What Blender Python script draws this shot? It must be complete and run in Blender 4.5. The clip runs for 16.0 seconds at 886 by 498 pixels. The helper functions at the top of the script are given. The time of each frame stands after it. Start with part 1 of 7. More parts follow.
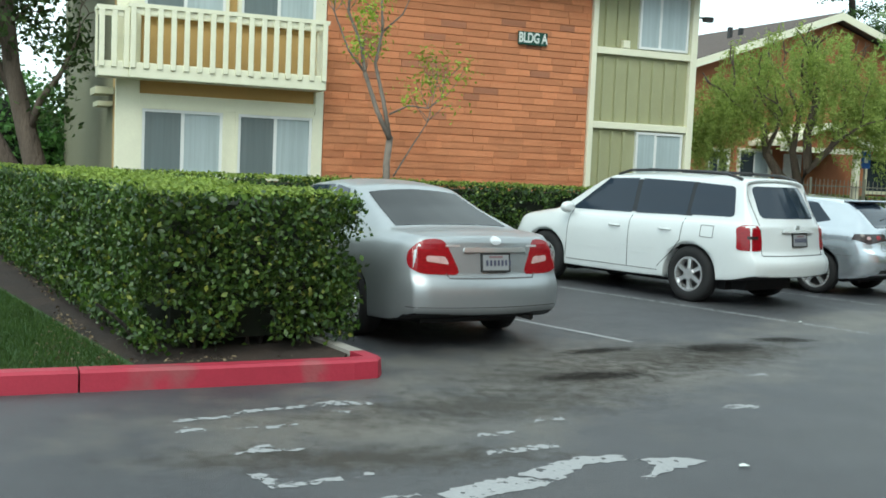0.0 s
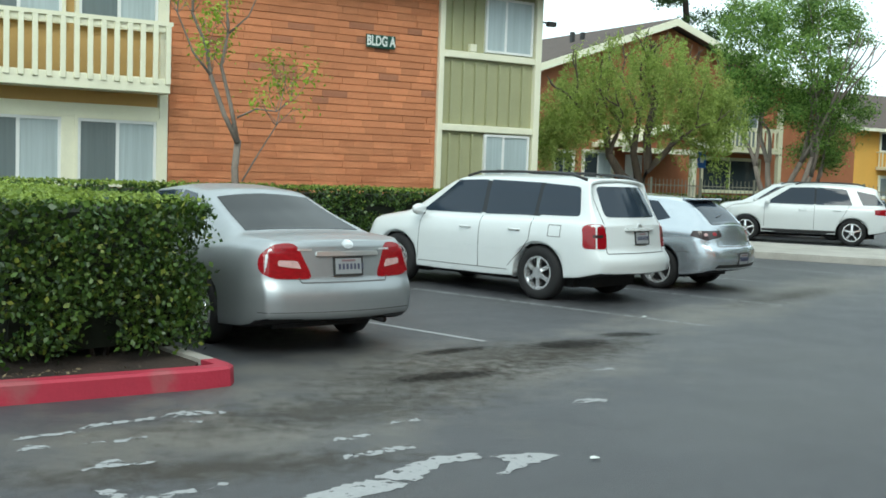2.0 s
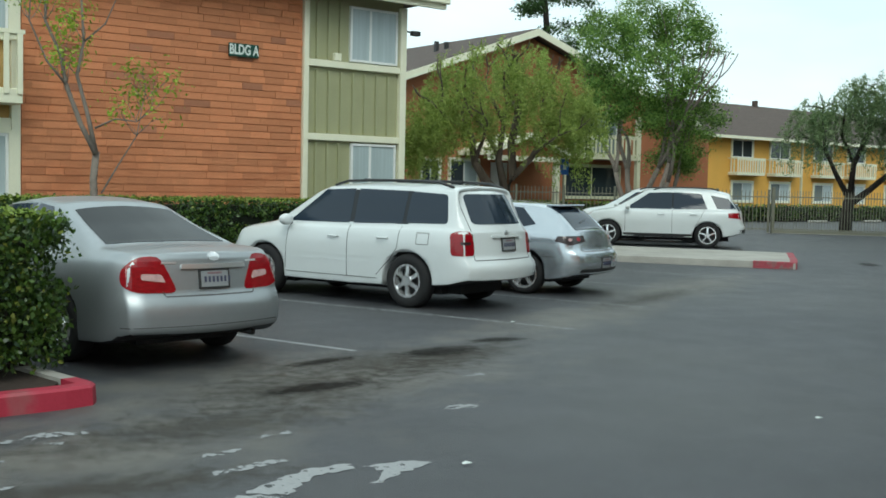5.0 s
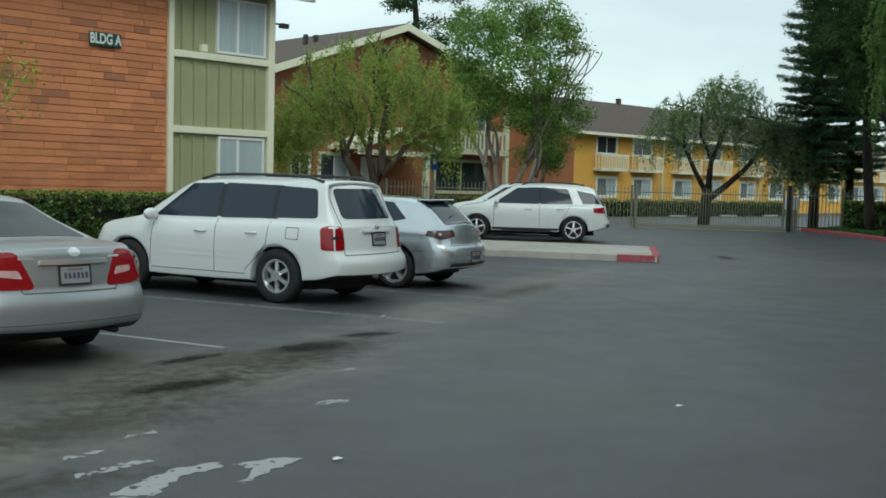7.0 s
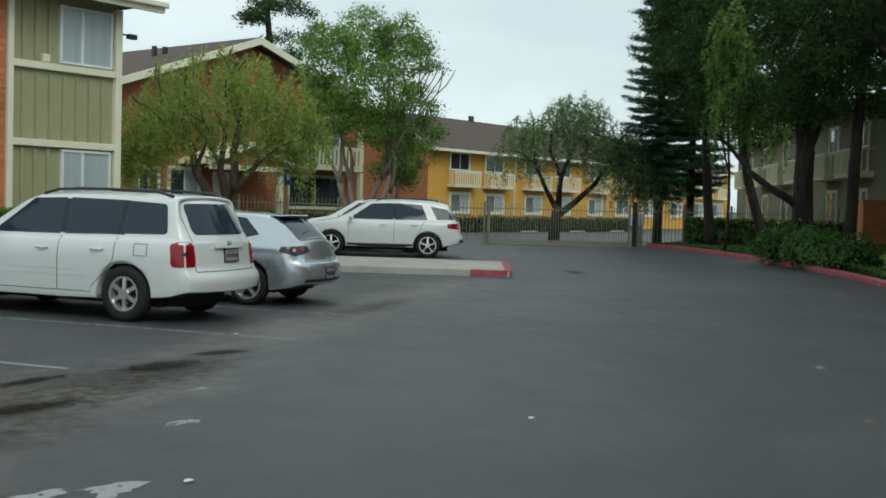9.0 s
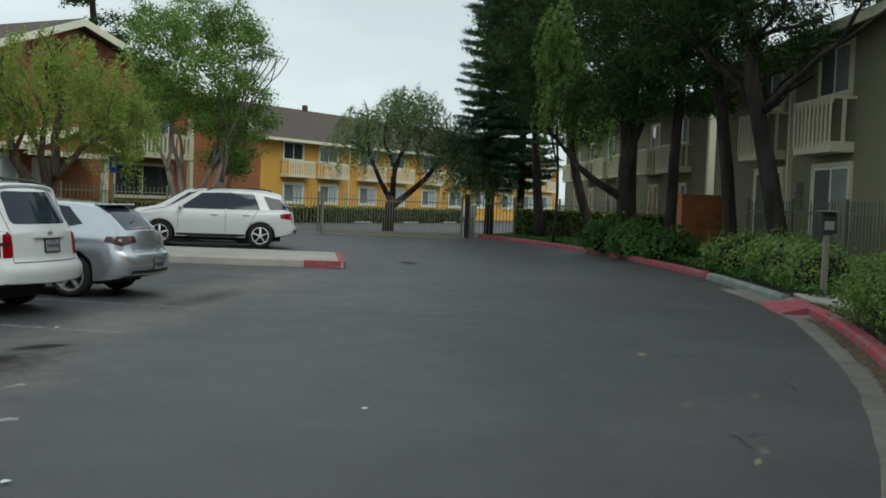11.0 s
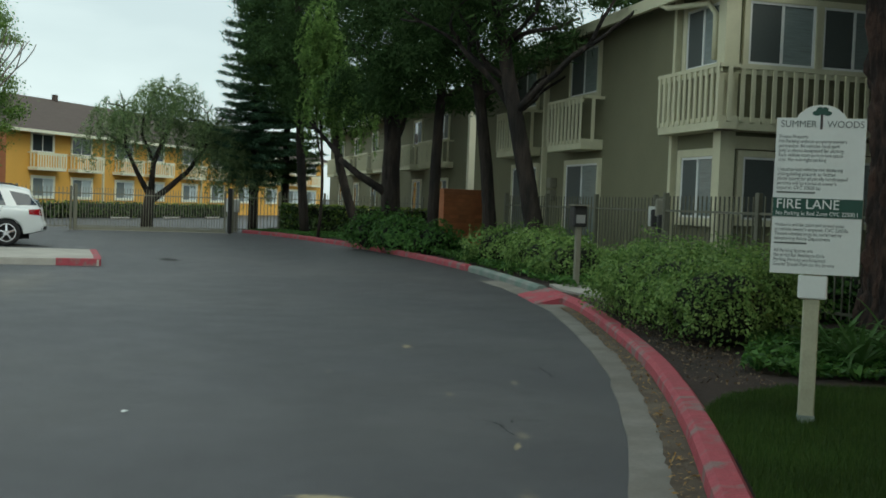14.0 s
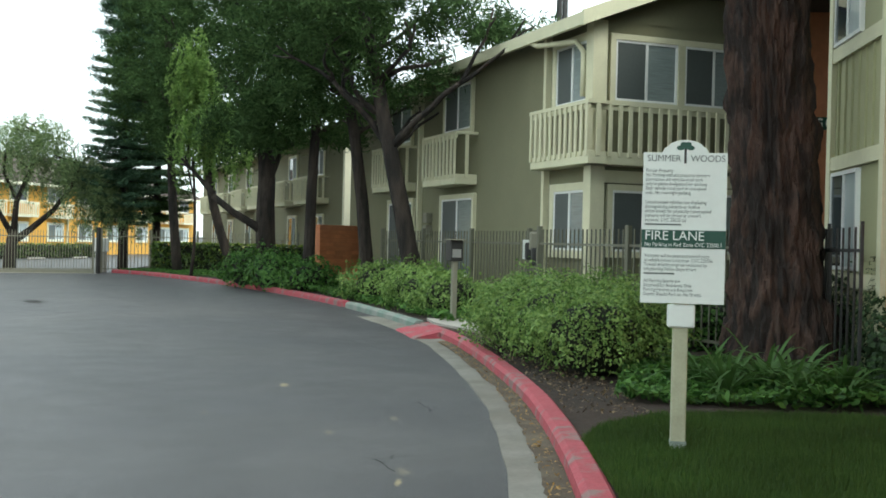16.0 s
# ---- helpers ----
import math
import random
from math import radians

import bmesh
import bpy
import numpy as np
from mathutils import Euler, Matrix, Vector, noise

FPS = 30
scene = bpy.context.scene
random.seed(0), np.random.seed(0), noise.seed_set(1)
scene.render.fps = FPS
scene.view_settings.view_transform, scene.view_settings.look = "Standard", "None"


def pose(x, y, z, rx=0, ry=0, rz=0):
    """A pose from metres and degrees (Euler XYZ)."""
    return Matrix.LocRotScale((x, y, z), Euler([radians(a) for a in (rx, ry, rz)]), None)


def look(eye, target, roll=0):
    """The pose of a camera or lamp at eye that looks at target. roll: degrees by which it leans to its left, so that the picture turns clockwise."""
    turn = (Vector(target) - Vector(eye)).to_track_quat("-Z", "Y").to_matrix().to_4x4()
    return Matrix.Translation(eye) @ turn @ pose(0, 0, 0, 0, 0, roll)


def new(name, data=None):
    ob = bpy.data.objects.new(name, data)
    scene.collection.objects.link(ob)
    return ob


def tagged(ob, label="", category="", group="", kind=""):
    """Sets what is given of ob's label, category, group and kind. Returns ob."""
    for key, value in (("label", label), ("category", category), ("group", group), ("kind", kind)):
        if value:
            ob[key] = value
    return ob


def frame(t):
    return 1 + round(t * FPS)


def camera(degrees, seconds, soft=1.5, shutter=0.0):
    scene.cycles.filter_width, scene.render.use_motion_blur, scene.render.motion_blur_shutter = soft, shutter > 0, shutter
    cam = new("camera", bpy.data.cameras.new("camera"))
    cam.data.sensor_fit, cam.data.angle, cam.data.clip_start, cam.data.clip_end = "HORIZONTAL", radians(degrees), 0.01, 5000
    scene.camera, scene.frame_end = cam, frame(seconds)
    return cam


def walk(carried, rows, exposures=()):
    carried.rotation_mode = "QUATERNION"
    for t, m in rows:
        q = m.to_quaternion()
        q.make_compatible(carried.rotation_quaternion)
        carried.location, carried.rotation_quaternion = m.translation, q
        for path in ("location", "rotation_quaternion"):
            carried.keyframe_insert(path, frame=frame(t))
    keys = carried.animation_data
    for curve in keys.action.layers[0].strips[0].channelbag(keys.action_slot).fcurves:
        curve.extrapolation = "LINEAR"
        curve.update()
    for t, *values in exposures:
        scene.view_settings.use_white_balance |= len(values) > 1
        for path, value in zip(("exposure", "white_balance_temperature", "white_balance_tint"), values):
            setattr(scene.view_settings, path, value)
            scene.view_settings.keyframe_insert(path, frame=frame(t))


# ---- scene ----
# Camera: stands in one spot, eye 1.65 m up, and turns to the right.
cam = camera(44.7, 16.0, soft=1.7)
EYE = 1.65
# seconds, yaw, pitch, roll in degrees
TURNS = [
    (0.0, -0.02, -4.46, 2.54),
    (0.5, -3.17, -4.78, 1.87),
    (1.0, -3.89, -4.38, 1.49),
    (1.5, -5.74, -4.15, 1.80),
    (2.0, -7.87, -4.00, 1.95),
    (2.5, -8.90, -3.75, 1.82),
    (3.0, -9.04, -3.70, 1.83),
    (3.5, -10.58, -3.49, 1.68),
    (6.0, -17.97, -3.80, 1.14),
    (6.5, -20.12, -4.16, 1.23),
    (7.0, -21.74, -3.46, 1.49),
    (7.5, -22.75, -3.06, 1.34),
    (8.0, -25.17, -2.72, 1.59),
    (10.5, -35.49, -2.61, 1.71),
    (11.0, -38.27, -2.61, 2.19),
    (11.5, -40.83, -2.58, 2.49),
    (12.0, -43.10, -2.85, 1.89),
    (12.5, -44.75, -2.86, 1.91),
    (13.0, -46.08, -2.74, 1.75),
    (13.5, -48.47, -3.11, 1.62),
    (14.0, -50.71, -2.42, 2.16),
    (14.5, -53.08, -2.92, 2.38),
    (15.0, -54.43, -2.95, 1.70),
    (15.5, -56.72, -2.84, 1.23),
    (16.0, -57.19, -0.34, 1.38),
]
EXPOSURE = [(0.0, 0.17, 6210, -2), (3.5, 0.03, 6210, -2), (6.0, -0.47, 6210, -3), (8.0, -0.59, 6360, -2), (10.5, -0.71, 6500, 4), (12.5, -0.77, 6500, 1), (13.5, -0.65, 6450, -3), (14.5, -0.39, 6500, -3), (15.0, 0.05, 6550, -4), (15.5, 0.26, 6550, -4), (16.0, 0.52, 6550, 2)]
walk(cam, [(t, pose(0, 0, EYE, 90 + pitch, 0, yaw) @ pose(0, 0, 0, 0, 0, roll)) for t, yaw, pitch, roll in TURNS], EXPOSURE)

# ---- light: a bright overcast day ----
world = bpy.data.worlds.new("world")
scene.world = world
world.use_nodes = True
wn, wl = world.node_tree.nodes, world.node_tree.links
wn.clear()
w_out = wn.new("ShaderNodeOutputWorld")
w_bg = wn.new("ShaderNodeBackground")
w_sky = wn.new("ShaderNodeTexSky")
w_sky.sky_type = "NISHITA"
w_sky.sun_disc = False
w_sky.sun_elevation, w_sky.sun_rotation = radians(50), radians(200)
w_co = wn.new("ShaderNodeTexCoord")
w_map = wn.new("ShaderNodeMapping")
w_map.inputs["Scale"].default_value = (1.0, 1.0, 3.5)
w_noise = wn.new("ShaderNodeTexNoise")
w_noise.inputs["Scale"].default_value = 2.2
w_noise.inputs["Detail"].default_value = 6
w_ramp = wn.new("ShaderNodeValToRGB")
w_ramp.color_ramp.elements[0].position, w_ramp.color_ramp.elements[1].position = 0.38, 0.62
w_ramp.color_ramp.elements[0].color, w_ramp.color_ramp.elements[1].color = (0.72, 0.72, 0.72, 1), (1.0, 1.0, 1.0, 1)
w_mix = wn.new("ShaderNodeMixRGB")
w_mix.inputs[2].default_value = (13.3, 14.7, 15.4, 1)
w_bg.inputs["Strength"].default_value = 0.10
wl.new(w_co.outputs["Generated"], w_map.inputs["Vector"])
wl.new(w_map.outputs[0], w_noise.inputs["Vector"])
wl.new(w_noise.outputs["Fac"], w_ramp.inputs[0])
wl.new(w_ramp.outputs[0], w_mix.inputs[0])
wl.new(w_sky.outputs[0], w_mix.inputs[1])
wl.new(w_mix.outputs[0], w_bg.inputs["Color"])
wl.new(w_bg.outputs[0], w_out.inputs[0])
sun = bpy.data.lights.new("sun", "SUN")
sun.energy, sun.angle, sun.color = 1.5, radians(30), (1.0, 0.96, 0.9)
new("sun", sun).matrix_world = look((-6, -40, 42), (0, 0, 0))


# ---- materials ----
def mat(name, colour, rough=0.7, metal=0.0, vary=0.15, scale=6.0, bump=0.0, bump_scale=60.0, second=None, amount=0.5, random_piece=0.0, island=0.0, coat=0.0, spec=0.5, stretch=(1, 1, 1), low=0.42, high=0.62, noisy_rough=0.0, grain=0.0, grain_scale=140.0, relief=0.02, worn_through=False):
    """Base colour with broad and fine variation, an optional second colour in patches, and fine relief."""
    m = bpy.data.materials.new(name)
    m.use_nodes = True
    n, l = m.node_tree.nodes, m.node_tree.links
    b = n["Principled BSDF"]
    b.inputs["Roughness"].default_value, b.inputs["Metallic"].default_value = rough, metal
    b.inputs["Coat Weight"].default_value = coat
    b.inputs["Coat Roughness"].default_value = 0.05
    b.inputs["Specular IOR Level"].default_value = spec
    co = n.new("ShaderNodeTexCoord")
    mp = n.new("ShaderNodeMapping")
    mp.inputs["Scale"].default_value = stretch
    l.new(co.outputs["Object"], mp.inputs["Vector"])
    def noise_at(s, detail=5):
        t = n.new("ShaderNodeTexNoise")
        t.inputs["Scale"].default_value, t.inputs["Detail"].default_value = s, detail
        l.new(mp.outputs[0], t.inputs["Vector"])
        return t.outputs["Fac"]
    col = n.new("ShaderNodeRGB")
    col.outputs[0].default_value = (*colour, 1)
    out = col.outputs[0]
    if second:
        ramp = n.new("ShaderNodeValToRGB")
        ramp.color_ramp.elements[0].position, ramp.color_ramp.elements[1].position = low, high
        l.new(noise_at(scale * 0.35, 7), ramp.inputs[0])
        if worn_through:
            inv = n.new("ShaderNodeMath")
            inv.operation = "SUBTRACT"
            inv.inputs[0].default_value = 1.0
            l.new(ramp.outputs[0], inv.inputs[1])
            l.new(inv.outputs[0], b.inputs["Alpha"])
        mul = n.new("ShaderNodeMath")
        mul.operation = "MULTIPLY"
        mul.inputs[1].default_value = amount
        l.new(ramp.outputs[0], mul.inputs[0])
        mx = n.new("ShaderNodeMixRGB")
        mx.inputs[2].default_value = (*second, 1)
        l.new(mul.outputs[0], mx.inputs[0])
        l.new(out, mx.inputs[1])
        out = mx.outputs[0]
    def factor(src, lo, hi):
        nonlocal out
        r = n.new("ShaderNodeMapRange")
        r.inputs["To Min"].default_value, r.inputs["To Max"].default_value = lo, hi
        l.new(src, r.inputs["Value"])
        c = n.new("ShaderNodeVectorMath")
        c.operation = "SCALE"
        l.new(out, c.inputs[0])
        l.new(r.outputs[0], c.inputs["Scale"])
        out = c.outputs[0]
    if vary:
        factor(noise_at(scale), 1 - vary * 1.6, 1 + vary * 1.6)
        factor(noise_at(scale * 9, 3), 1 - vary * 0.9, 1 + vary * 0.9)
    if grain:
        factor(noise_at(grain_scale, 2), 1 - grain * 2, 1 + grain * 2)
    if random_piece:
        oi = n.new("ShaderNodeObjectInfo")
        factor(oi.outputs["Random"], 1 - random_piece, 1 + random_piece)
    if island:
        ge = n.new("ShaderNodeNewGeometry")
        factor(ge.outputs["Random Per Island"], 1 - island, 1 + island)
    l.new(out, b.inputs["Base Color"])
    if noisy_rough:
        r = n.new("ShaderNodeMapRange")
        r.inputs["To Min"].default_value, r.inputs["To Max"].default_value = rough - noisy_rough, rough + noisy_rough
        l.new(noise_at(scale * 2), r.inputs["Value"])
        l.new(r.outputs[0], b.inputs["Roughness"])
    if bump:
        bp = n.new("ShaderNodeBump")
        bp.inputs["Strength"].default_value, bp.inputs["Distance"].default_value = min(1.0, bump * 1.0), relief
        l.new(noise_at(bump_scale, 4), bp.inputs["Height"])
        l.new(bp.outputs[0], b.inputs["Normal"])
    return m


def leaf_mat(name, colour, second, island=0.35, rough=0.6, through_light=0.35, spec=0.3, tips=None):
    """Leaves: two greens mixed leaf by leaf, and some light passing through."""
    m = bpy.data.materials.new(name)
    m.use_nodes = True
    n, l = m.node_tree.nodes, m.node_tree.links
    b = n["Principled BSDF"]
    b.inputs["Roughness"].default_value = rough
    b.inputs["Specular IOR Level"].default_value = spec
    ge = n.new("ShaderNodeNewGeometry")
    ramp = n.new("ShaderNodeValToRGB")
    ramp.color_ramp.elements[0].color, ramp.color_ramp.elements[1].color = (*colour, 1), (*second, 1)
    if tips:
        ramp.color_ramp.elements[1].position = 0.93
        ramp.color_ramp.elements.new(0.975).color = (*tips, 1)
    l.new(ge.outputs["Random Per Island"], ramp.inputs[0])
    co = n.new("ShaderNodeTexCoord")
    ns = n.new("ShaderNodeTexNoise")
    ns.inputs["Scale"].default_value = 1.3
    l.new(co.outputs["Object"], ns.inputs["Vector"])
    r = n.new("ShaderNodeMapRange")
    r.inputs["To Min"].default_value, r.inputs["To Max"].default_value = 0.5, 1.5
    l.new(ns.outputs["Fac"], r.inputs["Value"])
    c = n.new("ShaderNodeVectorMath")
    c.operation = "SCALE"
    l.new(ramp.outputs[0], c.inputs[0])
    l.new(r.outputs[0], c.inputs["Scale"])
    l.new(c.outputs[0], b.inputs["Base Color"])
    tr = n.new("ShaderNodeBsdfTranslucent")
    l.new(c.outputs[0], tr.inputs["Color"])
    mx = n.new("ShaderNodeMixShader")
    mx.inputs[0].default_value = through_light
    l.new(b.outputs[0], mx.inputs[1])
    l.new(tr.outputs[0], mx.inputs[2])
    l.new(mx.outputs[0], n["Material Output"].inputs["Surface"])
    return m


def glass_mat(name, tint, rough=0.03):
    """Dark window glass seen from outside: glossy over a dim interior."""
    return mat(name, tint, rough=rough, vary=0.0, spec=0.4)


M_ASPHALT = mat("asphalt", (0.050, 0.051, 0.057), rough=0.52, vary=0.25, scale=0.9, spec=0.6, bump=0.5, bump_scale=130, grain=0.6, grain_scale=95, second=(0.075, 0.075, 0.076), amount=0.6, noisy_rough=0.12)


def stain(material, colour, spots, edge=0.5, ragged=0.9, scale=2.2, amount=0.8, dull=0.0):
    """Blends a colour into a ground material over ragged ellipses: centre x, y, radii, turn in degrees. dull takes the gloss away."""
    n, l = material.node_tree.nodes, material.node_tree.links
    b = n["Principled BSDF"]
    co = n.new("ShaderNodeTexCoord")
    ns = n.new("ShaderNodeTexNoise")
    ns.inputs["Scale"].default_value, ns.inputs["Detail"].default_value = scale, 8
    ns.inputs["Roughness"].default_value = 0.65
    l.new(co.outputs["Object"], ns.inputs["Vector"])
    for x, y, rx, ry, turn in spots:
        mp = n.new("ShaderNodeMapping")
        mp.vector_type = "TEXTURE"
        mp.inputs["Location"].default_value, mp.inputs["Rotation"].default_value, mp.inputs["Scale"].default_value = (x, y, 0), (0, 0, radians(turn)), (rx, ry, 1)
        l.new(co.outputs["Object"], mp.inputs["Vector"])
        ln = n.new("ShaderNodeVectorMath")
        ln.operation = "LENGTH"
        l.new(mp.outputs[0], ln.inputs[0])
        wob = n.new("ShaderNodeMath")
        wob.operation = "MULTIPLY_ADD"
        wob.inputs[1].default_value, wob.inputs[2].default_value = ragged * 2, -ragged
        l.new(ns.outputs["Fac"], wob.inputs[0])
        add = n.new("ShaderNodeMath")
        l.new(ln.outputs["Value"], add.inputs[0])
        l.new(wob.outputs[0], add.inputs[1])
        r = n.new("ShaderNodeMapRange")
        r.inputs["From Min"].default_value, r.inputs["From Max"].default_value = 1.0, 1.0 - edge
        r.inputs["To Min"].default_value, r.inputs["To Max"].default_value = 0.0, amount
        l.new(add.outputs[0], r.inputs["Value"])
        mx = n.new("ShaderNodeMixRGB")
        mx.inputs[2].default_value = (*colour, 1)
        l.new(r.outputs[0], mx.inputs[0])
        l.new(b.inputs["Base Color"].links[0].from_socket, mx.inputs[1])
        l.new(mx.outputs[0], b.inputs["Base Color"])
        if dull:
            keep = n.new("ShaderNodeMath")
            keep.operation = "MULTIPLY_ADD"
            keep.inputs[1].default_value, keep.inputs[2].default_value = -dull, 1.0
            l.new(r.outputs[0], keep.inputs[0])
            less = n.new("ShaderNodeMath")
            less.operation = "MULTIPLY"
            less.inputs[0].default_value = b.inputs["Specular IOR Level"].default_value
            if b.inputs["Specular IOR Level"].links:
                l.new(b.inputs["Specular IOR Level"].links[0].from_socket, less.inputs[0])
            l.new(keep.outputs[0], less.inputs[1])
            l.new(less.outputs[0], b.inputs["Specular IOR Level"])


# pale dust, brown trodden dirt, oil drips and dull spots on the drive
stain(M_ASPHALT, (0.15, 0.138, 0.115), [(1.3, 9.0, 3.2, 1.5, 33), (5.2, 12.9, 3.2, 0.9, 42), (9.0, 17.0, 4.5, 1.0, 44), (-0.5, 6.6, 2.0, 1.0, 20)], edge=0.9, ragged=1.1, amount=0.75)
stain(M_ASPHALT, (0.040, 0.034, 0.026), [(1.12, 8.57, 1.39, 0.75, 26), (1.99, 9.74, 1.77, 0.8, 27), (2.72, 9.92, 1.9, 0.45, 47), (0.4, 7.4, 1.7, 0.6, 30), (-0.4, 5.9, 1.5, 0.35, 12), (7.4, 15.2, 2.6, 0.4, 44)], edge=0.8, ragged=1.2, scale=7.0, amount=0.8, dull=0.8)
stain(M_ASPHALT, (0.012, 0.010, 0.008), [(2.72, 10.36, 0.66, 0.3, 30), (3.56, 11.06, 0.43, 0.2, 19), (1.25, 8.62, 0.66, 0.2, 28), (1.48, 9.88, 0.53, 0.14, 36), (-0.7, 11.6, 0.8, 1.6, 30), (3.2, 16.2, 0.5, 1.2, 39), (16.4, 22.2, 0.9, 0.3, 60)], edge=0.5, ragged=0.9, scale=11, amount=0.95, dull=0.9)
stain(M_ASPHALT, (0.19, 0.17, 0.12), [(9.25, 8.02, 0.15, 0.06, 35), (7.25, 5.8, 0.14, 0.05, 40), (8.2, 5.78, 0.16, 0.05, 38), (6.35, 4.38, 0.16, 0.07, 38), (5.0, 3.4, 0.2, 0.07, 38), (7.3, 7.33, 0.08, 0.03, 30), (4.17, 4.24, 0.18, 0.07, -50)], edge=0.7, ragged=1.0, scale=9, amount=0.7)
stain(M_ASPHALT, (0.042, 0.043, 0.046), [(8.0, 9.6, 3.4, 0.7, 60), (6.0, 6.0, 2.4, 0.5, 50), (12.0, 14.5, 5.0, 1.0, 52), (3.2, 4.6, 1.6, 0.5, 40)], edge=0.9, ragged=1.3, scale=1.6, amount=0.7)
stain(M_ASPHALT, (0.36, 0.30, 0.17), [(4.17, 4.22, 0.22, 0.055, -50), (9.28, 8.08, 0.16, 0.06, 35), (6.05, 4.22, 0.14, 0.03, 30)], edge=0.6, ragged=0.9, scale=14, amount=0.9)
M_PAINT = mat("road_paint", (0.30, 0.305, 0.31), rough=0.75, vary=0.12, scale=42, second=(0.2, 0.2, 0.2), amount=0.4, low=0.50, high=0.60, worn_through=True)
M_PAINTFRESH = mat("road_paint_kept", (0.32, 0.325, 0.33), rough=0.75, vary=0.10, scale=42, second=(0.25, 0.25, 0.25), amount=0.5, low=0.60, high=0.67, worn_through=True)
M_CRACK = mat("asphalt_crack", (0.022, 0.022, 0.022), rough=0.95, vary=0.2)
M_REDKERB = mat("red_kerb_paint", (0.37, 0.024, 0.050), rough=0.6, vary=0.10, scale=5, bump=0.2, bump_scale=40, second=(0.27, 0.10, 0.10), amount=0.6, low=0.56, high=0.66)
M_OLDREDKERB = mat("worn_red_kerb_paint", (0.36, 0.062, 0.082), rough=0.75, vary=0.2, scale=9, bump=0.6, bump_scale=30, second=(0.21, 0.165, 0.155), amount=0.85, low=0.53, high=0.62, grain=0.12, grain_scale=60)
M_GREENKERB = mat("green_kerb_paint", (0.16, 0.22, 0.19), rough=0.75, vary=0.18, scale=4, bump=0.3, bump_scale=40, second=(0.27, 0.27, 0.25), amount=0.7)
M_CONCRETE = mat("concrete", (0.42, 0.40, 0.36), rough=0.85, vary=0.14, scale=3, bump=0.3, bump_scale=70, second=(0.30, 0.28, 0.25), amount=0.5)
M_GUTTER = mat("gutter_concrete", (0.205, 0.197, 0.175), rough=0.85, vary=0.2, scale=3, bump=0.3, bump_scale=70, second=(0.14, 0.128, 0.105), amount=0.7)
M_GUTTERDIRT = mat("gutter_dirt", (0.085, 0.066, 0.045), rough=0.95, vary=0.3, scale=5, bump=0.6, bump_scale=40, second=(0.15, 0.125, 0.09), amount=0.7, low=0.5, high=0.6)
M_SOIL = mat("soil", (0.036, 0.023, 0.016), rough=0.95, vary=0.25, scale=5, bump=0.9, bump_scale=25, second=(0.018, 0.012, 0.009), amount=0.7, grain=0.3, grain_scale=60)
M_LAWN = mat("lawn", (0.034, 0.083, 0.017), rough=0.9, vary=0.2, scale=4, bump=0.9, bump_scale=90, second=(0.075, 0.09, 0.03), amount=0.4)
M_GRASS = leaf_mat("grass_blades", (0.024, 0.066, 0.010), (0.075, 0.125, 0.028))
M_BRICK = mat("orange_brick", (0.60, 0.236, 0.110), rough=0.88, vary=0.14, scale=2.5, bump=0.5, bump_scale=45, second=(0.50, 0.165, 0.07), amount=0.5, random_piece=0.15, stretch=(1, 1, 3))
M_BRICKISLE = mat("orange_brick_far", (0.60, 0.236, 0.110), rough=0.88, vary=0.14, scale=2.5, bump=0.5, bump_scale=45, second=(0.50, 0.165, 0.07), amount=0.5, island=0.15, stretch=(1, 1, 3))
M_BRICKDARK = mat("dark_brick", (0.40, 0.165, 0.09), rough=0.88, vary=0.14, scale=2.5, bump=0.5, bump_scale=45, random_piece=0.15)
M_MORTAR = mat("mortar", (0.50, 0.205, 0.105), rough=0.95, vary=0.15, scale=6, bump=0.4, bump_scale=60)
M_STUCCO = mat("tan_stucco", (0.52, 0.34, 0.13), rough=0.9, vary=0.06, scale=2, bump=0.3, bump_scale=60)
M_OLIVE = mat("olive_stucco", (0.20, 0.195, 0.12), rough=0.9, vary=0.06, scale=1.2, bump=0.4, bump_scale=50)
M_SAGE = mat("sage_siding", (0.37, 0.37, 0.215), rough=0.75, vary=0.05, scale=2, bump=0.1)
M_CREAM = mat("cream_trim", (0.80, 0.78, 0.60), rough=0.6, vary=0.05, scale=3, bump=0.05)
M_CREAM2 = mat("pale_trim", (0.62, 0.60, 0.42), rough=0.65, vary=0.07, scale=3, bump=0.05)
M_WHITE = mat("white_frame", (0.78, 0.79, 0.77), rough=0.4, vary=0.03, scale=4)
M_YELLOW = mat("yellow_stucco", (0.74, 0.41, 0.085), rough=0.9, vary=0.05, scale=0.8, bump=0.2, bump_scale=40, second=(0.62, 0.34, 0.075), amount=0.3)
M_ORANGE = mat("orange_siding", (0.36, 0.135, 0.06), rough=0.85, vary=0.12, scale=2, bump=0.3, bump_scale=30)
M_ROOF = mat("brown_shingles", (0.085, 0.062, 0.052), rough=0.9, vary=0.16, scale=3, bump=0.6, bump_scale=14, stretch=(0.6, 0.6, 3))
M_GLASS = glass_mat("window_glass", (0.035, 0.045, 0.05))
M_SCREEN = mat("insect_screen", (0.16, 0.19, 0.19), rough=0.6, vary=0.05, scale=20, spec=0.3)
M_SCREENDARK = mat("dark_insect_screen", (0.085, 0.098, 0.095), rough=0.5, vary=0.08, scale=20, spec=0.35)
M_BLIND = mat("blind_behind_glass", (0.23, 0.27, 0.265), rough=0.25, vary=0.22, scale=2.0, coat=0.4, stretch=(1, 1, 16))
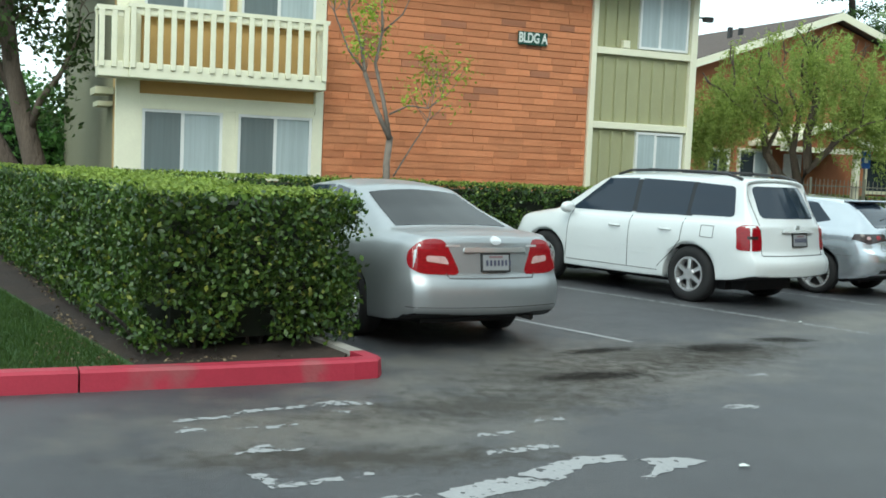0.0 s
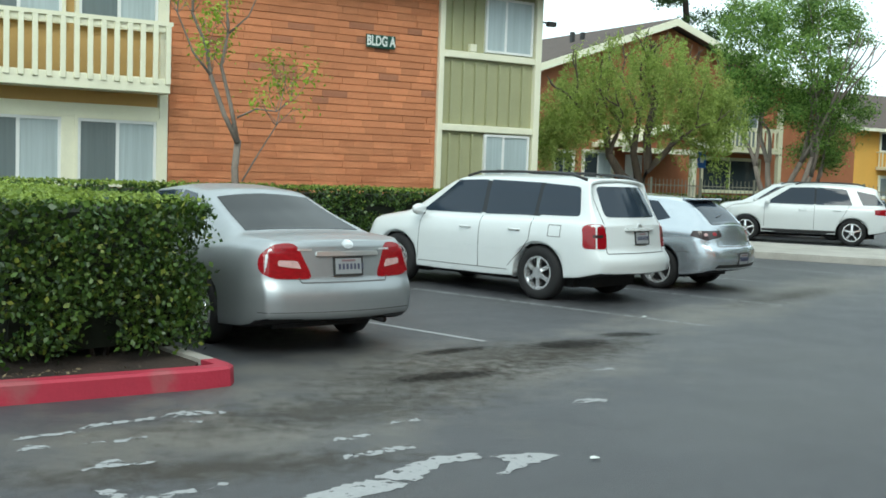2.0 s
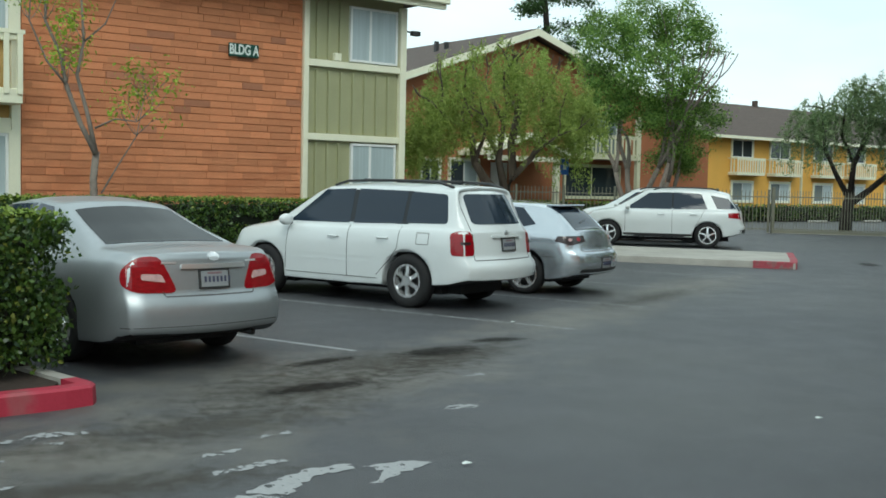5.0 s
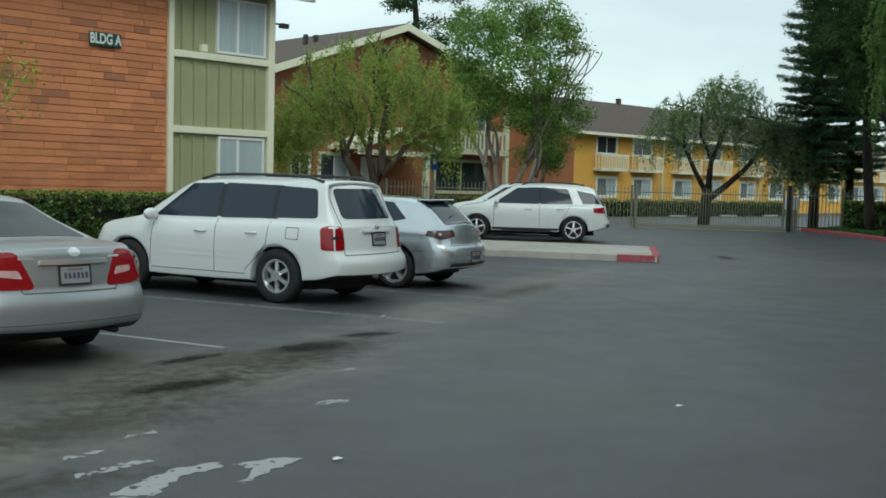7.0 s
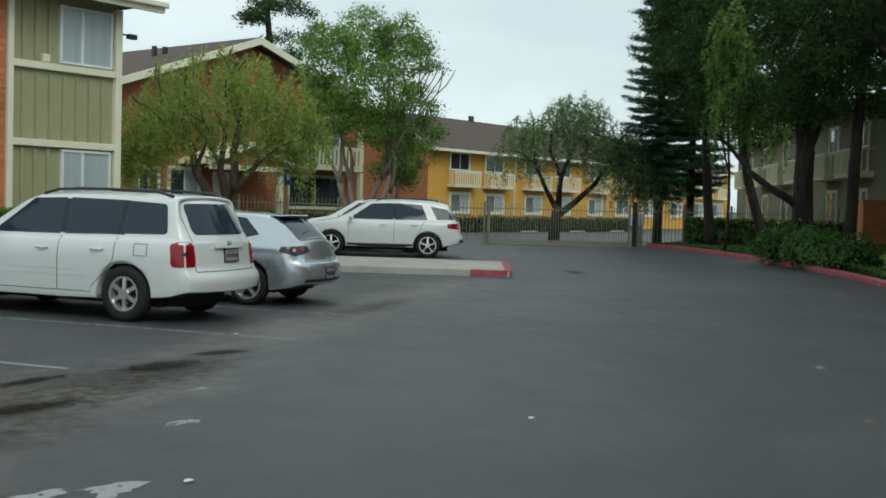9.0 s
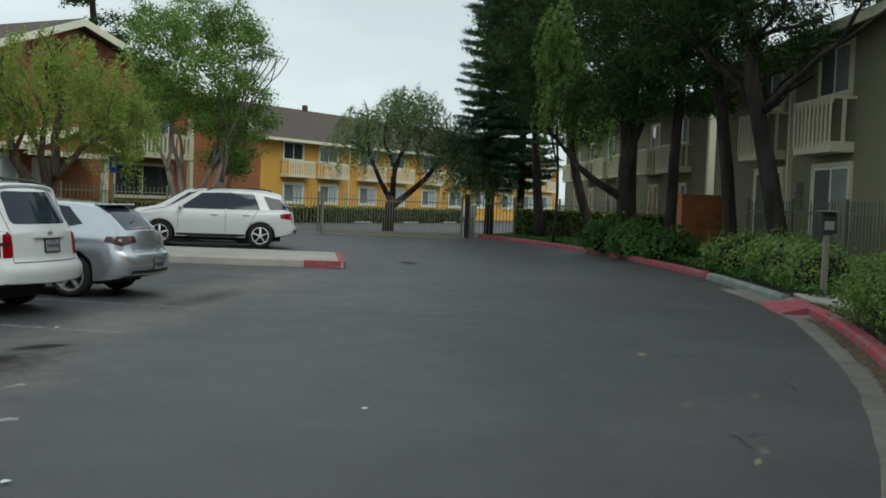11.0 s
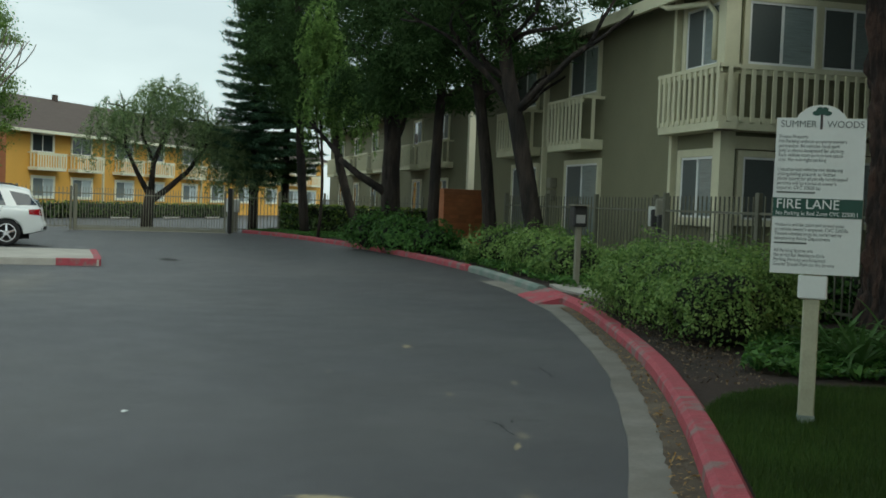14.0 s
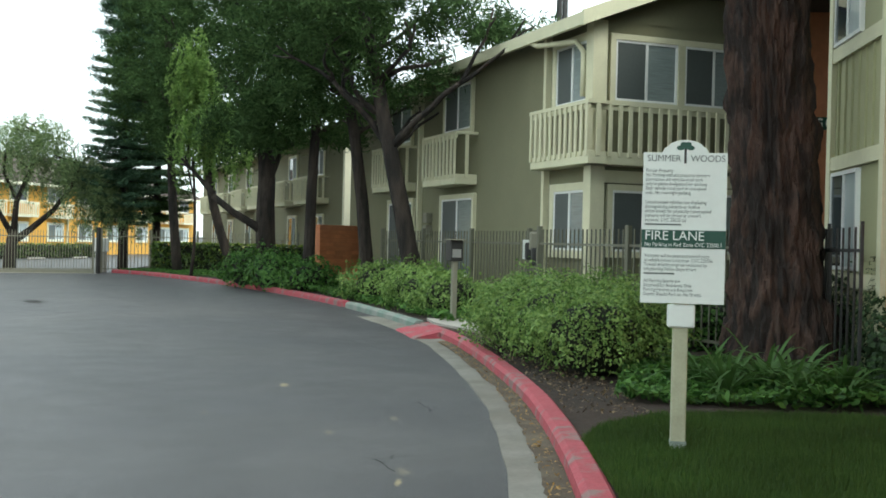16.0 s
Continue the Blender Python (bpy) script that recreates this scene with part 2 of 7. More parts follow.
M_DIMPANE = mat("curtain_behind_screen", (0.15, 0.185, 0.19), rough=0.3, vary=0.14, scale=2.4, coat=0.3, stretch=(7, 7, 0.12))
M_CURTAIN = mat("curtain", (0.42, 0.49, 0.50), rough=0.3, vary=0.17, scale=2.4, coat=0.3, stretch=(7, 7, 0.12))
M_IRON = mat("fence_paint", (0.21, 0.205, 0.155), rough=0.55, vary=0.1, scale=5)
M_OLIVEIRON = mat("olive_fence_paint", (0.125, 0.125, 0.09), rough=0.55, vary=0.1, scale=5)
M_DARKIRON = mat("dark_iron", (0.03, 0.03, 0.03), rough=0.5, vary=0.1)
M_GREENMETAL = mat("sign_green", (0.004, 0.055, 0.034), rough=0.45, vary=0.05)
M_SIGNWHITE = mat("sign_white", (0.66, 0.70, 0.66), rough=0.45, vary=0.04, scale=3)
M_INK = mat("sign_ink", (0.12, 0.145, 0.13), rough=0.6, vary=0.0)
M_POST = mat("painted_post", (0.36, 0.36, 0.25), rough=0.75, vary=0.15, scale=6, bump=0.2, bump_scale=30)
M_BARK = mat("bark", (0.115, 0.088, 0.068), rough=0.95, vary=0.4, scale=5, bump=1.0, bump_scale=18, relief=0.05, stretch=(1, 1, 0.25))
M_DARKBARK = mat("dark_bark", (0.040, 0.030, 0.024), rough=0.95, vary=0.4, scale=9, bump=1.0, bump_scale=16, relief=0.08, second=(0.012, 0.010, 0.009), amount=0.85, low=0.42, high=0.56, stretch=(1, 1, 0.25))
M_REDBARK = mat("red_bark", (0.075, 0.044, 0.034), rough=0.95, vary=0.45, scale=10, bump=1.0, bump_scale=20, relief=0.06, second=(0.024, 0.018, 0.016), amount=0.95, low=0.42, high=0.54, stretch=(1.6, 1.6, 0.42))
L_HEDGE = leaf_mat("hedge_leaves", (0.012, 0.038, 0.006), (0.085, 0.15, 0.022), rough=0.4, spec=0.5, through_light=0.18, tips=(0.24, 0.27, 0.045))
# Hedge leaves again, lightened: the light falling on the top is in the colour.
L_HEDGELIT = leaf_mat("skylit_hedge_leaves", (0.14, 0.21, 0.035), (0.33, 0.42, 0.085))
L_PEPPER = leaf_mat("pepper_leaves", (0.20, 0.275, 0.06), (0.43, 0.51, 0.15), through_light=0.5, spec=0.15)
L_SHADE = leaf_mat("shade_tree_leaves", (0.03, 0.06, 0.018), (0.12, 0.19, 0.06), through_light=0.25)
L_FICUS = leaf_mat("ficus_leaves", (0.055, 0.125, 0.026), (0.30, 0.46, 0.105), through_light=0.42)
L_PINE = leaf_mat("pine_needles", (0.026, 0.055, 0.020), (0.085, 0.145, 0.05), through_light=0.2, rough=0.9, spec=0.08)
L_SPRUCE = leaf_mat("spruce_needles", (0.035, 0.078, 0.048), (0.11, 0.19, 0.11), through_light=0.12, rough=0.9, spec=0.08)
L_WEEPING = leaf_mat("weeping_leaves", (0.12, 0.19, 0.085), (0.29, 0.38, 0.18), through_light=0.4, spec=0.15)
L_WILLOW = leaf_mat("willow_leaves", (0.10, 0.185, 0.05), (0.25, 0.38, 0.11), through_light=0.45, spec=0.15)
L_SAPLING = leaf_mat("spring_leaves", (0.22, 0.34, 0.03), (0.38, 0.49, 0.07))
M_PALEBARK = mat("pale_bark", (0.21, 0.175, 0.145), rough=0.9, vary=0.3, scale=8, bump=0.5, bump_scale=30, stretch=(1, 1, 0.3))
L_SHRUB = leaf_mat("shrub_leaves", (0.075, 0.155, 0.035), (0.28, 0.41, 0.12))
L_DARKBUSH = leaf_mat("dark_bush_leaves", (0.010, 0.028, 0.008), (0.035, 0.075, 0.02), through_light=0.1)
L_IVY = leaf_mat("ivy_leaves", (0.025, 0.08, 0.016), (0.11, 0.235, 0.05))
L_LITTER = leaf_mat("leaf_litter", (0.07, 0.045, 0.026), (0.26, 0.20, 0.12), through_light=0.05)
L_DRYNEEDLES = leaf_mat("dry_needles", (0.17, 0.09, 0.025), (0.38, 0.24, 0.08), through_light=0.05)


# ---- building tools ----
def mesh_of(name, bm, material, smooth=False):
    me = bpy.data.meshes.new(name)
    bm.normal_update()
    bm.to_mesh(me)
    bm.free()
    if smooth:
        me.shade_smooth()
    if material:
        me.materials.append(material)
    return me


def part(name, bm, material, parent=None, label="", smooth=False):
    ob = new(name, mesh_of(name, bm, material, smooth))
    ob.parent = parent
    if label:
        ob["label"] = label
    return ob


def shared(name, me, parent, m=None):
    ob = new(name, me)
    ob.parent = parent
    if m is not None:
        ob.matrix_local = m
    return ob


def thing(name, m, label, category, group="", kind=""):
    ob = new(name)
    ob.empty_display_size = 0.2
    ob.matrix_world = m
    return tagged(ob, label, category, group, kind)


def lone(name, bm, material, label, category, kind="", smooth=False, m=None, group=""):
    ob = part(name, bm, material, None, "", smooth)
    if m is not None:
        ob.matrix_world = m
    return tagged(ob, label, category, group, kind)


def box(bm, x0, x1, y0, y1, z0, z1, m=None, bevel=0.0):
    r = bmesh.ops.create_cube(bm, size=1.0)
    for v in r["verts"]:
        v.co = Vector(((x0 + x1) / 2 + v.co.x * (x1 - x0), (y0 + y1) / 2 + v.co.y * (y1 - y0), (z0 + z1) / 2 + v.co.z * (z1 - z0)))
    if bevel:
        edges = {e for v in r["verts"] for e in v.link_edges}
        r2 = bmesh.ops.bevel(bm, geom=list(edges), offset=bevel, segments=1, affect="EDGES", profile=0.5)
        verts = list({v for f in r2["faces"] for v in f.verts} | {v for v in r["verts"] if v.is_valid})
    else:
        verts = r["verts"]
    if m is not None:
        bmesh.ops.transform(bm, matrix=m, verts=verts)
    return verts


def boxed(*a, m=None, bevel=0.0):
    bm = bmesh.new()
    box(bm, *a, m=m, bevel=bevel)
    return bm


def tube(bm, points, radii, sides=8, cap=True):
    """A tapered tube along points."""
    rings = []
    ref = Vector((0.31, 0.17, 0.93)).normalized()
    for i, p in enumerate(points):
        a = points[max(0, i - 1)]
        b = points[min(len(points) - 1, i + 1)]
        d = (Vector(b) - Vector(a)).normalized()
        u = d.cross(ref)
        if u.length < 1e-3:
            u = d.cross(Vector((1, 0, 0)))
        u.normalize()
        w = d.cross(u)
        rings.append([bm.verts.new(Vector(p) + radii[i] * (math.cos(k * math.tau / sides) * u + math.sin(k * math.tau / sides) * w)) for k in range(sides)])
    for a, b in zip(rings, rings[1:]):
        for k in range(sides):
            bm.faces.new((a[k], a[(k + 1) % sides], b[(k + 1) % sides], b[k]))
    if cap:
        bm.faces.new(rings[0][::-1])
        bm.faces.new(rings[-1])


def smooth_line(points, step=0.5):
    """A Catmull-Rom line through 2D or 3D points."""
    p = [np.array(q, float) for q in points]
    p = [2 * p[0] - p[1], *p, 2 * p[-1] - p[-2]]
    out = []
    for a, b, c, d in zip(p, p[1:], p[2:], p[3:]):
        n = max(1, int(np.linalg.norm(c - b) / step))
        for k in range(n):
            t = k / n
            out.append(0.5 * (2 * b + (c - a) * t + (2 * a - 5 * b + 4 * c - d) * t * t + (3 * b - a - 3 * c + d) * t ** 3))
    out.append(p[-2])
    return out


def sweep(bm, line, profile, wobble=0.0):
    """Sweep an open profile of (offset to the line's right, z) along a 2D line; the ends are closed."""
    rings = []
    for i, p in enumerate(line):
        a, b = line[max(0, i - 1)], line[min(len(line) - 1, i + 1)]
        d = np.array(b[:2]) - np.array(a[:2])
        d = d / np.linalg.norm(d)
        nrm = np.array((d[1], -d[0]))
        j = wobble * (noise.noise(Vector((p[0], p[1], 0.0))))
        rings.append([bm.verts.new((p[0] + nrm[0] * (o + j), p[1] + nrm[1] * (o + j), z)) for o, z in profile])
    for a, b in zip(rings, rings[1:]):
        for k in range(len(profile) - 1):
            bm.faces.new((a[k], a[k + 1], b[k + 1], b[k]))
    if len(profile) > 2:
        bm.faces.new(rings[0])
        bm.faces.new(rings[-1][::-1])


def sheet(bm, outline, z):
    f = bm.faces.new([bm.verts.new((x, y, z)) for x, y in outline])
    f.normal_update()
    if f.normal.z < 0:
        f.normal_flip()
    return f


def slab(outline, z, depth=0.3):
    """A thick sheet with its top at z."""
    bm = bmesh.new()
    f = sheet(bm, outline, z)
    ret = bmesh.ops.extrude_face_region(bm, geom=[f])
    bmesh.ops.translate(bm, vec=(0, 0, -depth), verts=[g for g in ret["geom"] if isinstance(g, bmesh.types.BMVert)])
    bmesh.ops.recalc_face_normals(bm, faces=bm.faces)
    return bm


def along(az):
    """Unit direction on the ground for a bearing in degrees (0 ahead, positive to the left)."""
    a = radians(az)
    return np.array((-math.sin(a), math.cos(a)))


def frame_at(p, az, back=False):
    """Pose of a facade: local x along the bearing, local -y outwards."""
    return pose(p[0], p[1], 0, 0, 0, az + 90 + (180 if back else 0))


def facing(side, at=0.0):
    """Turns a facade's local frame so that it faces local +x instead of -y, at x = at."""
    return pose(at, 0, 0, 0, 0, 90) if side == "x" else Matrix.Identity(4)


def window(parent, x0, x1, z0, z1, y=0.0, m=None, split=0.5, left=None, right=None, trim=0.09, frame_m=None, trim_m=None, sill=True):
    """A sliding window: outer trim, frame with mullion, two panes set back."""
    m = m or Matrix.Identity(4)
    frame_m, trim_m = frame_m or M_WHITE, trim_m or M_CREAM
    bm = bmesh.new()
    t = 0.05
    for a in ((x0, x0 + t, z0, z1), (x1 - t, x1, z0, z1), (x0 + t, x1 - t, z0, z0 + t), (x0 + t, x1 - t, z1 - t, z1)):
        box(bm, a[0], a[1], y - 0.04, y + 0.08, a[2], a[3], m)
    xm = x0 + (x1 - x0) * split
    box(bm, xm - 0.03, xm + 0.03, y - 0.035, y + 0.08, z0 + t, z1 - t, m)
    w = part("window", bm, frame_m, parent)
    if trim:
        bm = bmesh.new()
        for a in ((x0 - trim, x0, z0 - trim, z1 + trim), (x1, x1 + trim, z0 - trim, z1 + trim), (x0, x1, z1, z1 + trim), (x0, x1, z0 - trim, z0)):
            box(bm, a[0], a[1], y - 0.06, y + 0.05, a[2], a[3], m)
        part("window_trim", bm, trim_m, w)
    part("pane", boxed(x0 + t, xm - 0.03, y - 0.022, y - 0.012, z0 + t, z1 - t, m=m), left or M_DIMPANE, w)
    part("pane", boxed(xm + 0.03, x1 - t, y - 0.012, y - 0.004, z0 + t, z1 - t, m=m), right or M_CURTAIN, w)
    return w


def balcony(parent, x0, x1, z0, z1, depth, m=None, material=None, gap=0.2, fascia=0.26, ends=True):
    """A railed balcony whose outer face lies depth in front of the wall: fascia, rails and separate balusters."""
    m = m or Matrix.Identity(4)
    material = material or M_CREAM
    part("fascia", boxed(x0, x1, -depth, 0.0, z0, z0 + fascia, m=m, bevel=0.012), material, parent)
    bm = bmesh.new()
    box(bm, x0 - 0.03, x1 + 0.03, -depth - 0.03, -depth + 0.09, z1 - 0.07, z1, m)
    box(bm, x0 - 0.005, x1 + 0.005, -depth + 0.005, -depth + 0.045, z1 - 0.17, z1 - 0.07, m)
    if ends:
        for x in (x0, x1 - 0.06):
            box(bm, x - 0.03, x + 0.09, -depth + 0.09, 0.0, z1 - 0.07, z1, m)
    part("handrail", bm, material, parent)
    me = mesh_of("baluster", boxed(-0.045, 0.045, -0.02, 0.02, 0, z1 - 0.07 - z0 - fascia + 0.10, bevel=0.006), material)
    n = max(2, round((x1 - x0) / gap))
    zb = z0 + fascia - 0.10
    for i in range(n + 1):
        x = x0 + 0.05 + (x1 - x0 - 0.1) * i / n
        shared("baluster", me, parent, m @ pose(x, -depth - 0.012, zb))
    if ends:
        k = max(1, round(depth / gap))
        for x in (x0 - 0.012, x1 + 0.012):
            for i in range(1, k):
                shared("baluster", me, parent, m @ pose(x, -depth + depth * i / k, zb, 0, 0, 90))


def lettering(parent, text, size, material, m, label=""):
    cu = bpy.data.curves.new("lettering", "FONT")
    cu.body, cu.size, cu.extrude, cu.offset = text, size, 0.002, size * 0.03
    cu.align_x, cu.align_y = "CENTER", "CENTER"
    tmp = bpy.data.objects.new("lettering", cu)
    me = bpy.data.meshes.new_from_object(tmp)
    bpy.data.objects.remove(tmp)
    me.materials.clear()
    me.materials.append(material)
    ob = shared("lettering", me, parent, m)
    if label:
        ob["label"] = label
    return ob


def leaves(name, parent, points, normals, size, material, label="", length=1.6, seed=1, spread=0.8, kind=""):
    """Many small two-sided leaves, each a folded diamond, joined into one mesh."""
    rng = np.random.default_rng(seed)
    n = len(points)
    p = np.asarray(points, float)
    d = np.asarray(normals, float) + rng.normal(0, spread, (n, 3))
    d /= np.linalg.norm(d, axis=1)[:, None] + 1e-9
    r = rng.normal(0, 1, (n, 3))
    u = np.cross(d, r)
    u /= np.linalg.norm(u, axis=1)[:, None] + 1e-9
    w = np.cross(d, u)
    s = size * rng.uniform(0.6, 1.35, (n, 1))
    a, b = p + u * s * length * 0.5, p - u * s * length * 0.5
    c, e = p + w * s * 0.5 + d * s * 0.12, p - w * s * 0.5 + d * s * 0.12
    co = np.stack([a, c, b, e], 1).reshape(-1, 3)
    me = bpy.data.meshes.new(name)
    me.vertices.add(4 * n)
    me.vertices.foreach_set("co", co.astype(np.float32).ravel())
    me.loops.add(4 * n)
    me.loops.foreach_set("vertex_index", np.arange(4 * n, dtype=np.int32))
    me.polygons.add(n)
    me.polygons.foreach_set("loop_start", np.arange(0, 4 * n, 4, dtype=np.int32))
    me.update(calc_edges=True)
    me.materials.append(material)
    ob = new(name, me)
    ob.parent = parent
    if label:
        ob["label"] = label
    if kind:
        ob["kind"] = kind
    return ob


# ---- ground ----
bm = bmesh.new()
sheet(bm, [(-3000, -3000), (3000, -3000), (3000, 3000), (-3000, 3000)], 0.0)
lone("ground", bm, M_ASPHALT, "grey weathered asphalt of the car park and drive", "asphalt", "structure")


# ---- near planter with red kerb ----
KERB_A = [(-14.0, 1.73), (-6.2, 5.42), (-2.88, 7.0), (-1.72, 7.5), (-0.62, 8.04)]


def kerb(name, line, material, label, top=0.15, wide=0.16, flip=False):
    s = -1 if flip else 1
    bm = bmesh.new()
    sweep(bm, line, [(0, -0.1), (s * 0.015, top - 0.02), (s * 0.04, top), (s * wide, top), (s * wide, -0.1)], wobble=0.012)
    bmesh.ops.recalc_face_normals(bm, faces=bm.faces)
    return lone(name, bm, material, label, "kerb", "structure")


LINE_A = smooth_line(KERB_A, 0.3) + [np.array((-0.45, 8.16)), np.array((-0.43, 8.3)), np.array((-0.56, 8.52))]
JOINT = -2.42
near = [p for p in LINE_A if p[0] < JOINT - 0.02]
past = [p for p in LINE_A if p[0] > JOINT + 0.02]
slope = (past[0] - near[-1]) / np.linalg.norm(past[0] - near[-1])
middle = near[-1] + slope * (JOINT - near[-1][0]) / slope[0]
kerb("kerb", near + [middle - slope * 0.007], M_REDKERB, "kerb painted bright red, chipped along its foot", flip=True)
kerb("kerb", [middle + slope * 0.007] + past, M_REDKERB, "kerb painted bright red, ending at the hedge", flip=True)
kerb("kerb", [np.array(p) for p in ((-0.565, 8.53), (-1.7, 10.35), (-4.85, 15.45), (2.05, 18.4), (7.75, 20.85))], M_CONCRETE, "plain concrete kerb beside the parking bay", flip=True)
bm = slab([(-14, 1.88), (-6.2, 5.57), (-2.88, 7.15), (-1.72, 7.65), (-0.75, 8.12), (-0.72, 8.5), (-1.84, 10.3), (-5.0, 15.55), (2.0, 18.55), (7.6, 20.95), (6.6, 24.0), (-3, 23.0), (-30, 40), (-40, 10)], 0.12)
lone("planting_bed", bm, M_SOIL, "brown bare soil of the planting bed", "soil", "structure")
LAWN_A = [(-14, 1.95), (-6.2, 5.66), (-2.88, 7.22), (-2.15, 7.58), (-3.3, 9.3), (-4.74, 11.49), (-7.5, 16.5), (-12, 20), (-30, 22)]
bm = bmesh.new()
sheet(bm, LAWN_A, 0.135)
lone("lawn", bm, M_LAWN, "short green lawn behind the red kerb", "lawn", "structure")

# ---- raised island between the bays and the far drive ----
ISLAND = [(13.45, 20.7), (13.9, 21.4), (15.6, 24.2), (11.9, 26.9), (7.2, 29.8), (5.2, 26.4), (10.0, 23.05)]
bm = bmesh.new()
f = sheet(bm, ISLAND, 0.15)
ret = bmesh.ops.extrude_face_region(bm, geom=[f])
bmesh.ops.translate(bm, vec=(0, 0, -0.25), verts=[g for g in ret["geom"] if isinstance(g, bmesh.types.BMVert)])
bmesh.ops.recalc_face_normals(bm, faces=bm.faces)
bmesh.ops.bevel(bm, geom=[e for e in bm.edges if all(v.co.z > 0.1 for v in e.verts)], offset=0.02, segments=2, affect="EDGES")
lone("pavement", bm, M_CONCRETE, "pale concrete walkway island with a raised edge", "pavement", "structure")
bm = bmesh.new()
sweep(bm, [np.array(p) for p in ((12.7, 21.19), (13.4, 20.73), (13.52, 20.75), (13.96, 21.42), (15.6, 24.16))], [(0.0, -0.05), (0.004, 0.15), (-0.02, 0.156), (-0.16, 0.156), (-0.16, -0.05)], 0)
bmesh.ops.recalc_face_normals(bm, faces=bm.faces)
lone("kerb", bm, M_OLDREDKERB, "red painted edge at the tip of the walkway", "kerb", "structure")

# ---- long curved kerb of the drive, with its gutter ----
KERB_R = [(-4.0, -2.5), (1.5, 0.40), (4.4, 2.02), (5.78, 2.82), (7.74, 4.02), (9.89, 5.48), (12.13, 7.22), (14.0, 8.78), (15.6, 10.3), (17.5, 12.35), (20.75, 16.3), (23.6, 20.4), (26.0, 24.5), (28.6, 29.6), (30.7, 34.6), (31.3, 37.3)]
LINE_R = smooth_line(KERB_R, 0.35)


def stretch_of(line, a, b):
    return [p for p in line if a <= p[0] <= b]


for name, a, b, material, label in (("kerb", -5, 16.7, M_OLDREDKERB, "kerb painted faded red, scuffed and chipped"), ("kerb", 16.68, 20.9, M_GREENKERB, "stretch of kerb painted dull green"), ("kerb", 20.88, 33, M_OLDREDKERB, "kerb painted faded red along the drive")):
    bm = bmesh.new()
    sweep(bm, stretch_of(LINE_R, a, b), [(0.10, -0.1), (0.12, 0.11), (0.16, 0.15), (0.29, 0.155), (0.32, 0.13), (0.32, -0.1)], wobble=0.008)
    bmesh.ops.recalc_face_normals(bm, faces=bm.faces)
    lone(name, bm, material, label, "kerb", "structure", smooth=False)
bm = bmesh.new()
sweep(bm, stretch_of(LINE_R, -5, 19.0), [(-0.34, -0.1), (-0.32, 0.008), (-0.06, 0.012), (0.12, 0.02), (0.12, -0.1)], wobble=0.05)
bmesh.ops.recalc_face_normals(bm, faces=bm.faces)
lone("gutter", bm, M_GUTTER, "stained concrete gutter along the kerb", "gutter", "structure")
bm = bmesh.new()
rng = random.Random(5)
dirt = [(p, -0.07 + 0.05 * noise.noise(Vector((p[0] * 1.9, p[1] * 1.9, 2.0)))) for p in smooth_line(stretch_of(LINE_R, -3.9, 15.2), 0.12)]
rows = []
for (p, o), (q, _) in zip(dirt, dirt[1:]):
    t = (q - p) / np.linalg.norm(q - p)
    o += rng.uniform(-0.012, 0.012)
    rows.append([bm.verts.new((p[0] + t[1] * d, p[1] - t[0] * d, z)) for d, z in ((o, 0.0165), (0.02, 0.022), (0.118, 0.026))])
for a, b in zip(rows, rows[1:]):
    for k in range(2):
        bm.faces.new((a[k], a[k + 1], b[k + 1], b[k]))
bmesh.ops.recalc_face_normals(bm, faces=bm.faces)
lone("gutter_dirt", bm, M_GUTTERDIRT, "brown silt washed along the foot of the kerb", "dirt", "structure")
bm = bmesh.new()
sweep(bm, stretch_of(LINE_R, 15.3, 16.6), [(-0.34, 0.0), (-0.32, 0.03), (0.07, 0.12), (0.105, 0.125), (0.105, 0.0)], wobble=0.02)
bmesh.ops.recalc_face_normals(bm, faces=bm.faces)
lone("kerb_ramp", bm, M_OLDREDKERB, "small red painted ramp in the gutter", "kerb", "structure")
bm = slab([(p[0] + 0.24, p[1] - 0.18) for p in LINE_R] + [(60, 60), (75, 20), (40, -30), (0, -12)], 0.11)
lone("planting_bed", bm, M_SOIL, "dark soil and leaf litter of the planting strip", "soil", "structure")

# ---- painted markings ----
def bay_line(a, b, material, wide=0.075):
    bm = bmesh.new()
    sweep(bm, [np.array(a) + (np.array(b) - np.array(a)) * k / 12 for k in range(13)], [(-wide / 2, 0.004), (wide / 2, 0.004)], 0.0)
    return lone("bay_line", bm, material, "faded white painted parking bay line", "road marking", "structure", group="bay lines")


for a, b in (((1.9, 10.45), (-2.3, 15.3)), ((4.74, 11.8), (0.4, 16.6)), ((6.7, 13.9), (2.6, 18.4)), ((8.8, 16.35), (4.9, 20.4)), ((11.0, 18.6), (7.2, 22.4))):
    bay_line(a, b, M_PAINTFRESH if a[0] < 2 else M_PAINT)

# ---- apartment building A: brick and sage front ----
PA, AZA = (2.92, 22.32), -67
HOUSE_A = thing("apartment_building", frame_at(PA, AZA), "two-storey apartment building with orange brick wall and sage panels", "building")
part("wall", boxed(-5.72, 0.0, 0.03, 0.35, 0.0, 5.75), M_MORTAR, HOUSE_A, "orange brick wall")
part("wall", boxed(0.0, 2.46, 0.05, 0.35, 0.0, 5.75), M_SAGE, HOUSE_A, "sage green board wall")
part("wall", boxed(-9.4, -5.72, 0.10, 0.40, 0.0, 5.75), M_STUCCO, HOUSE_A, "tan stucco wall")
part("wall", boxed(-9.4, -9.15, 0.40, 13.5, 0.0, 5.75), M_OLIVE, HOUSE_A, "olive stucco side wall")
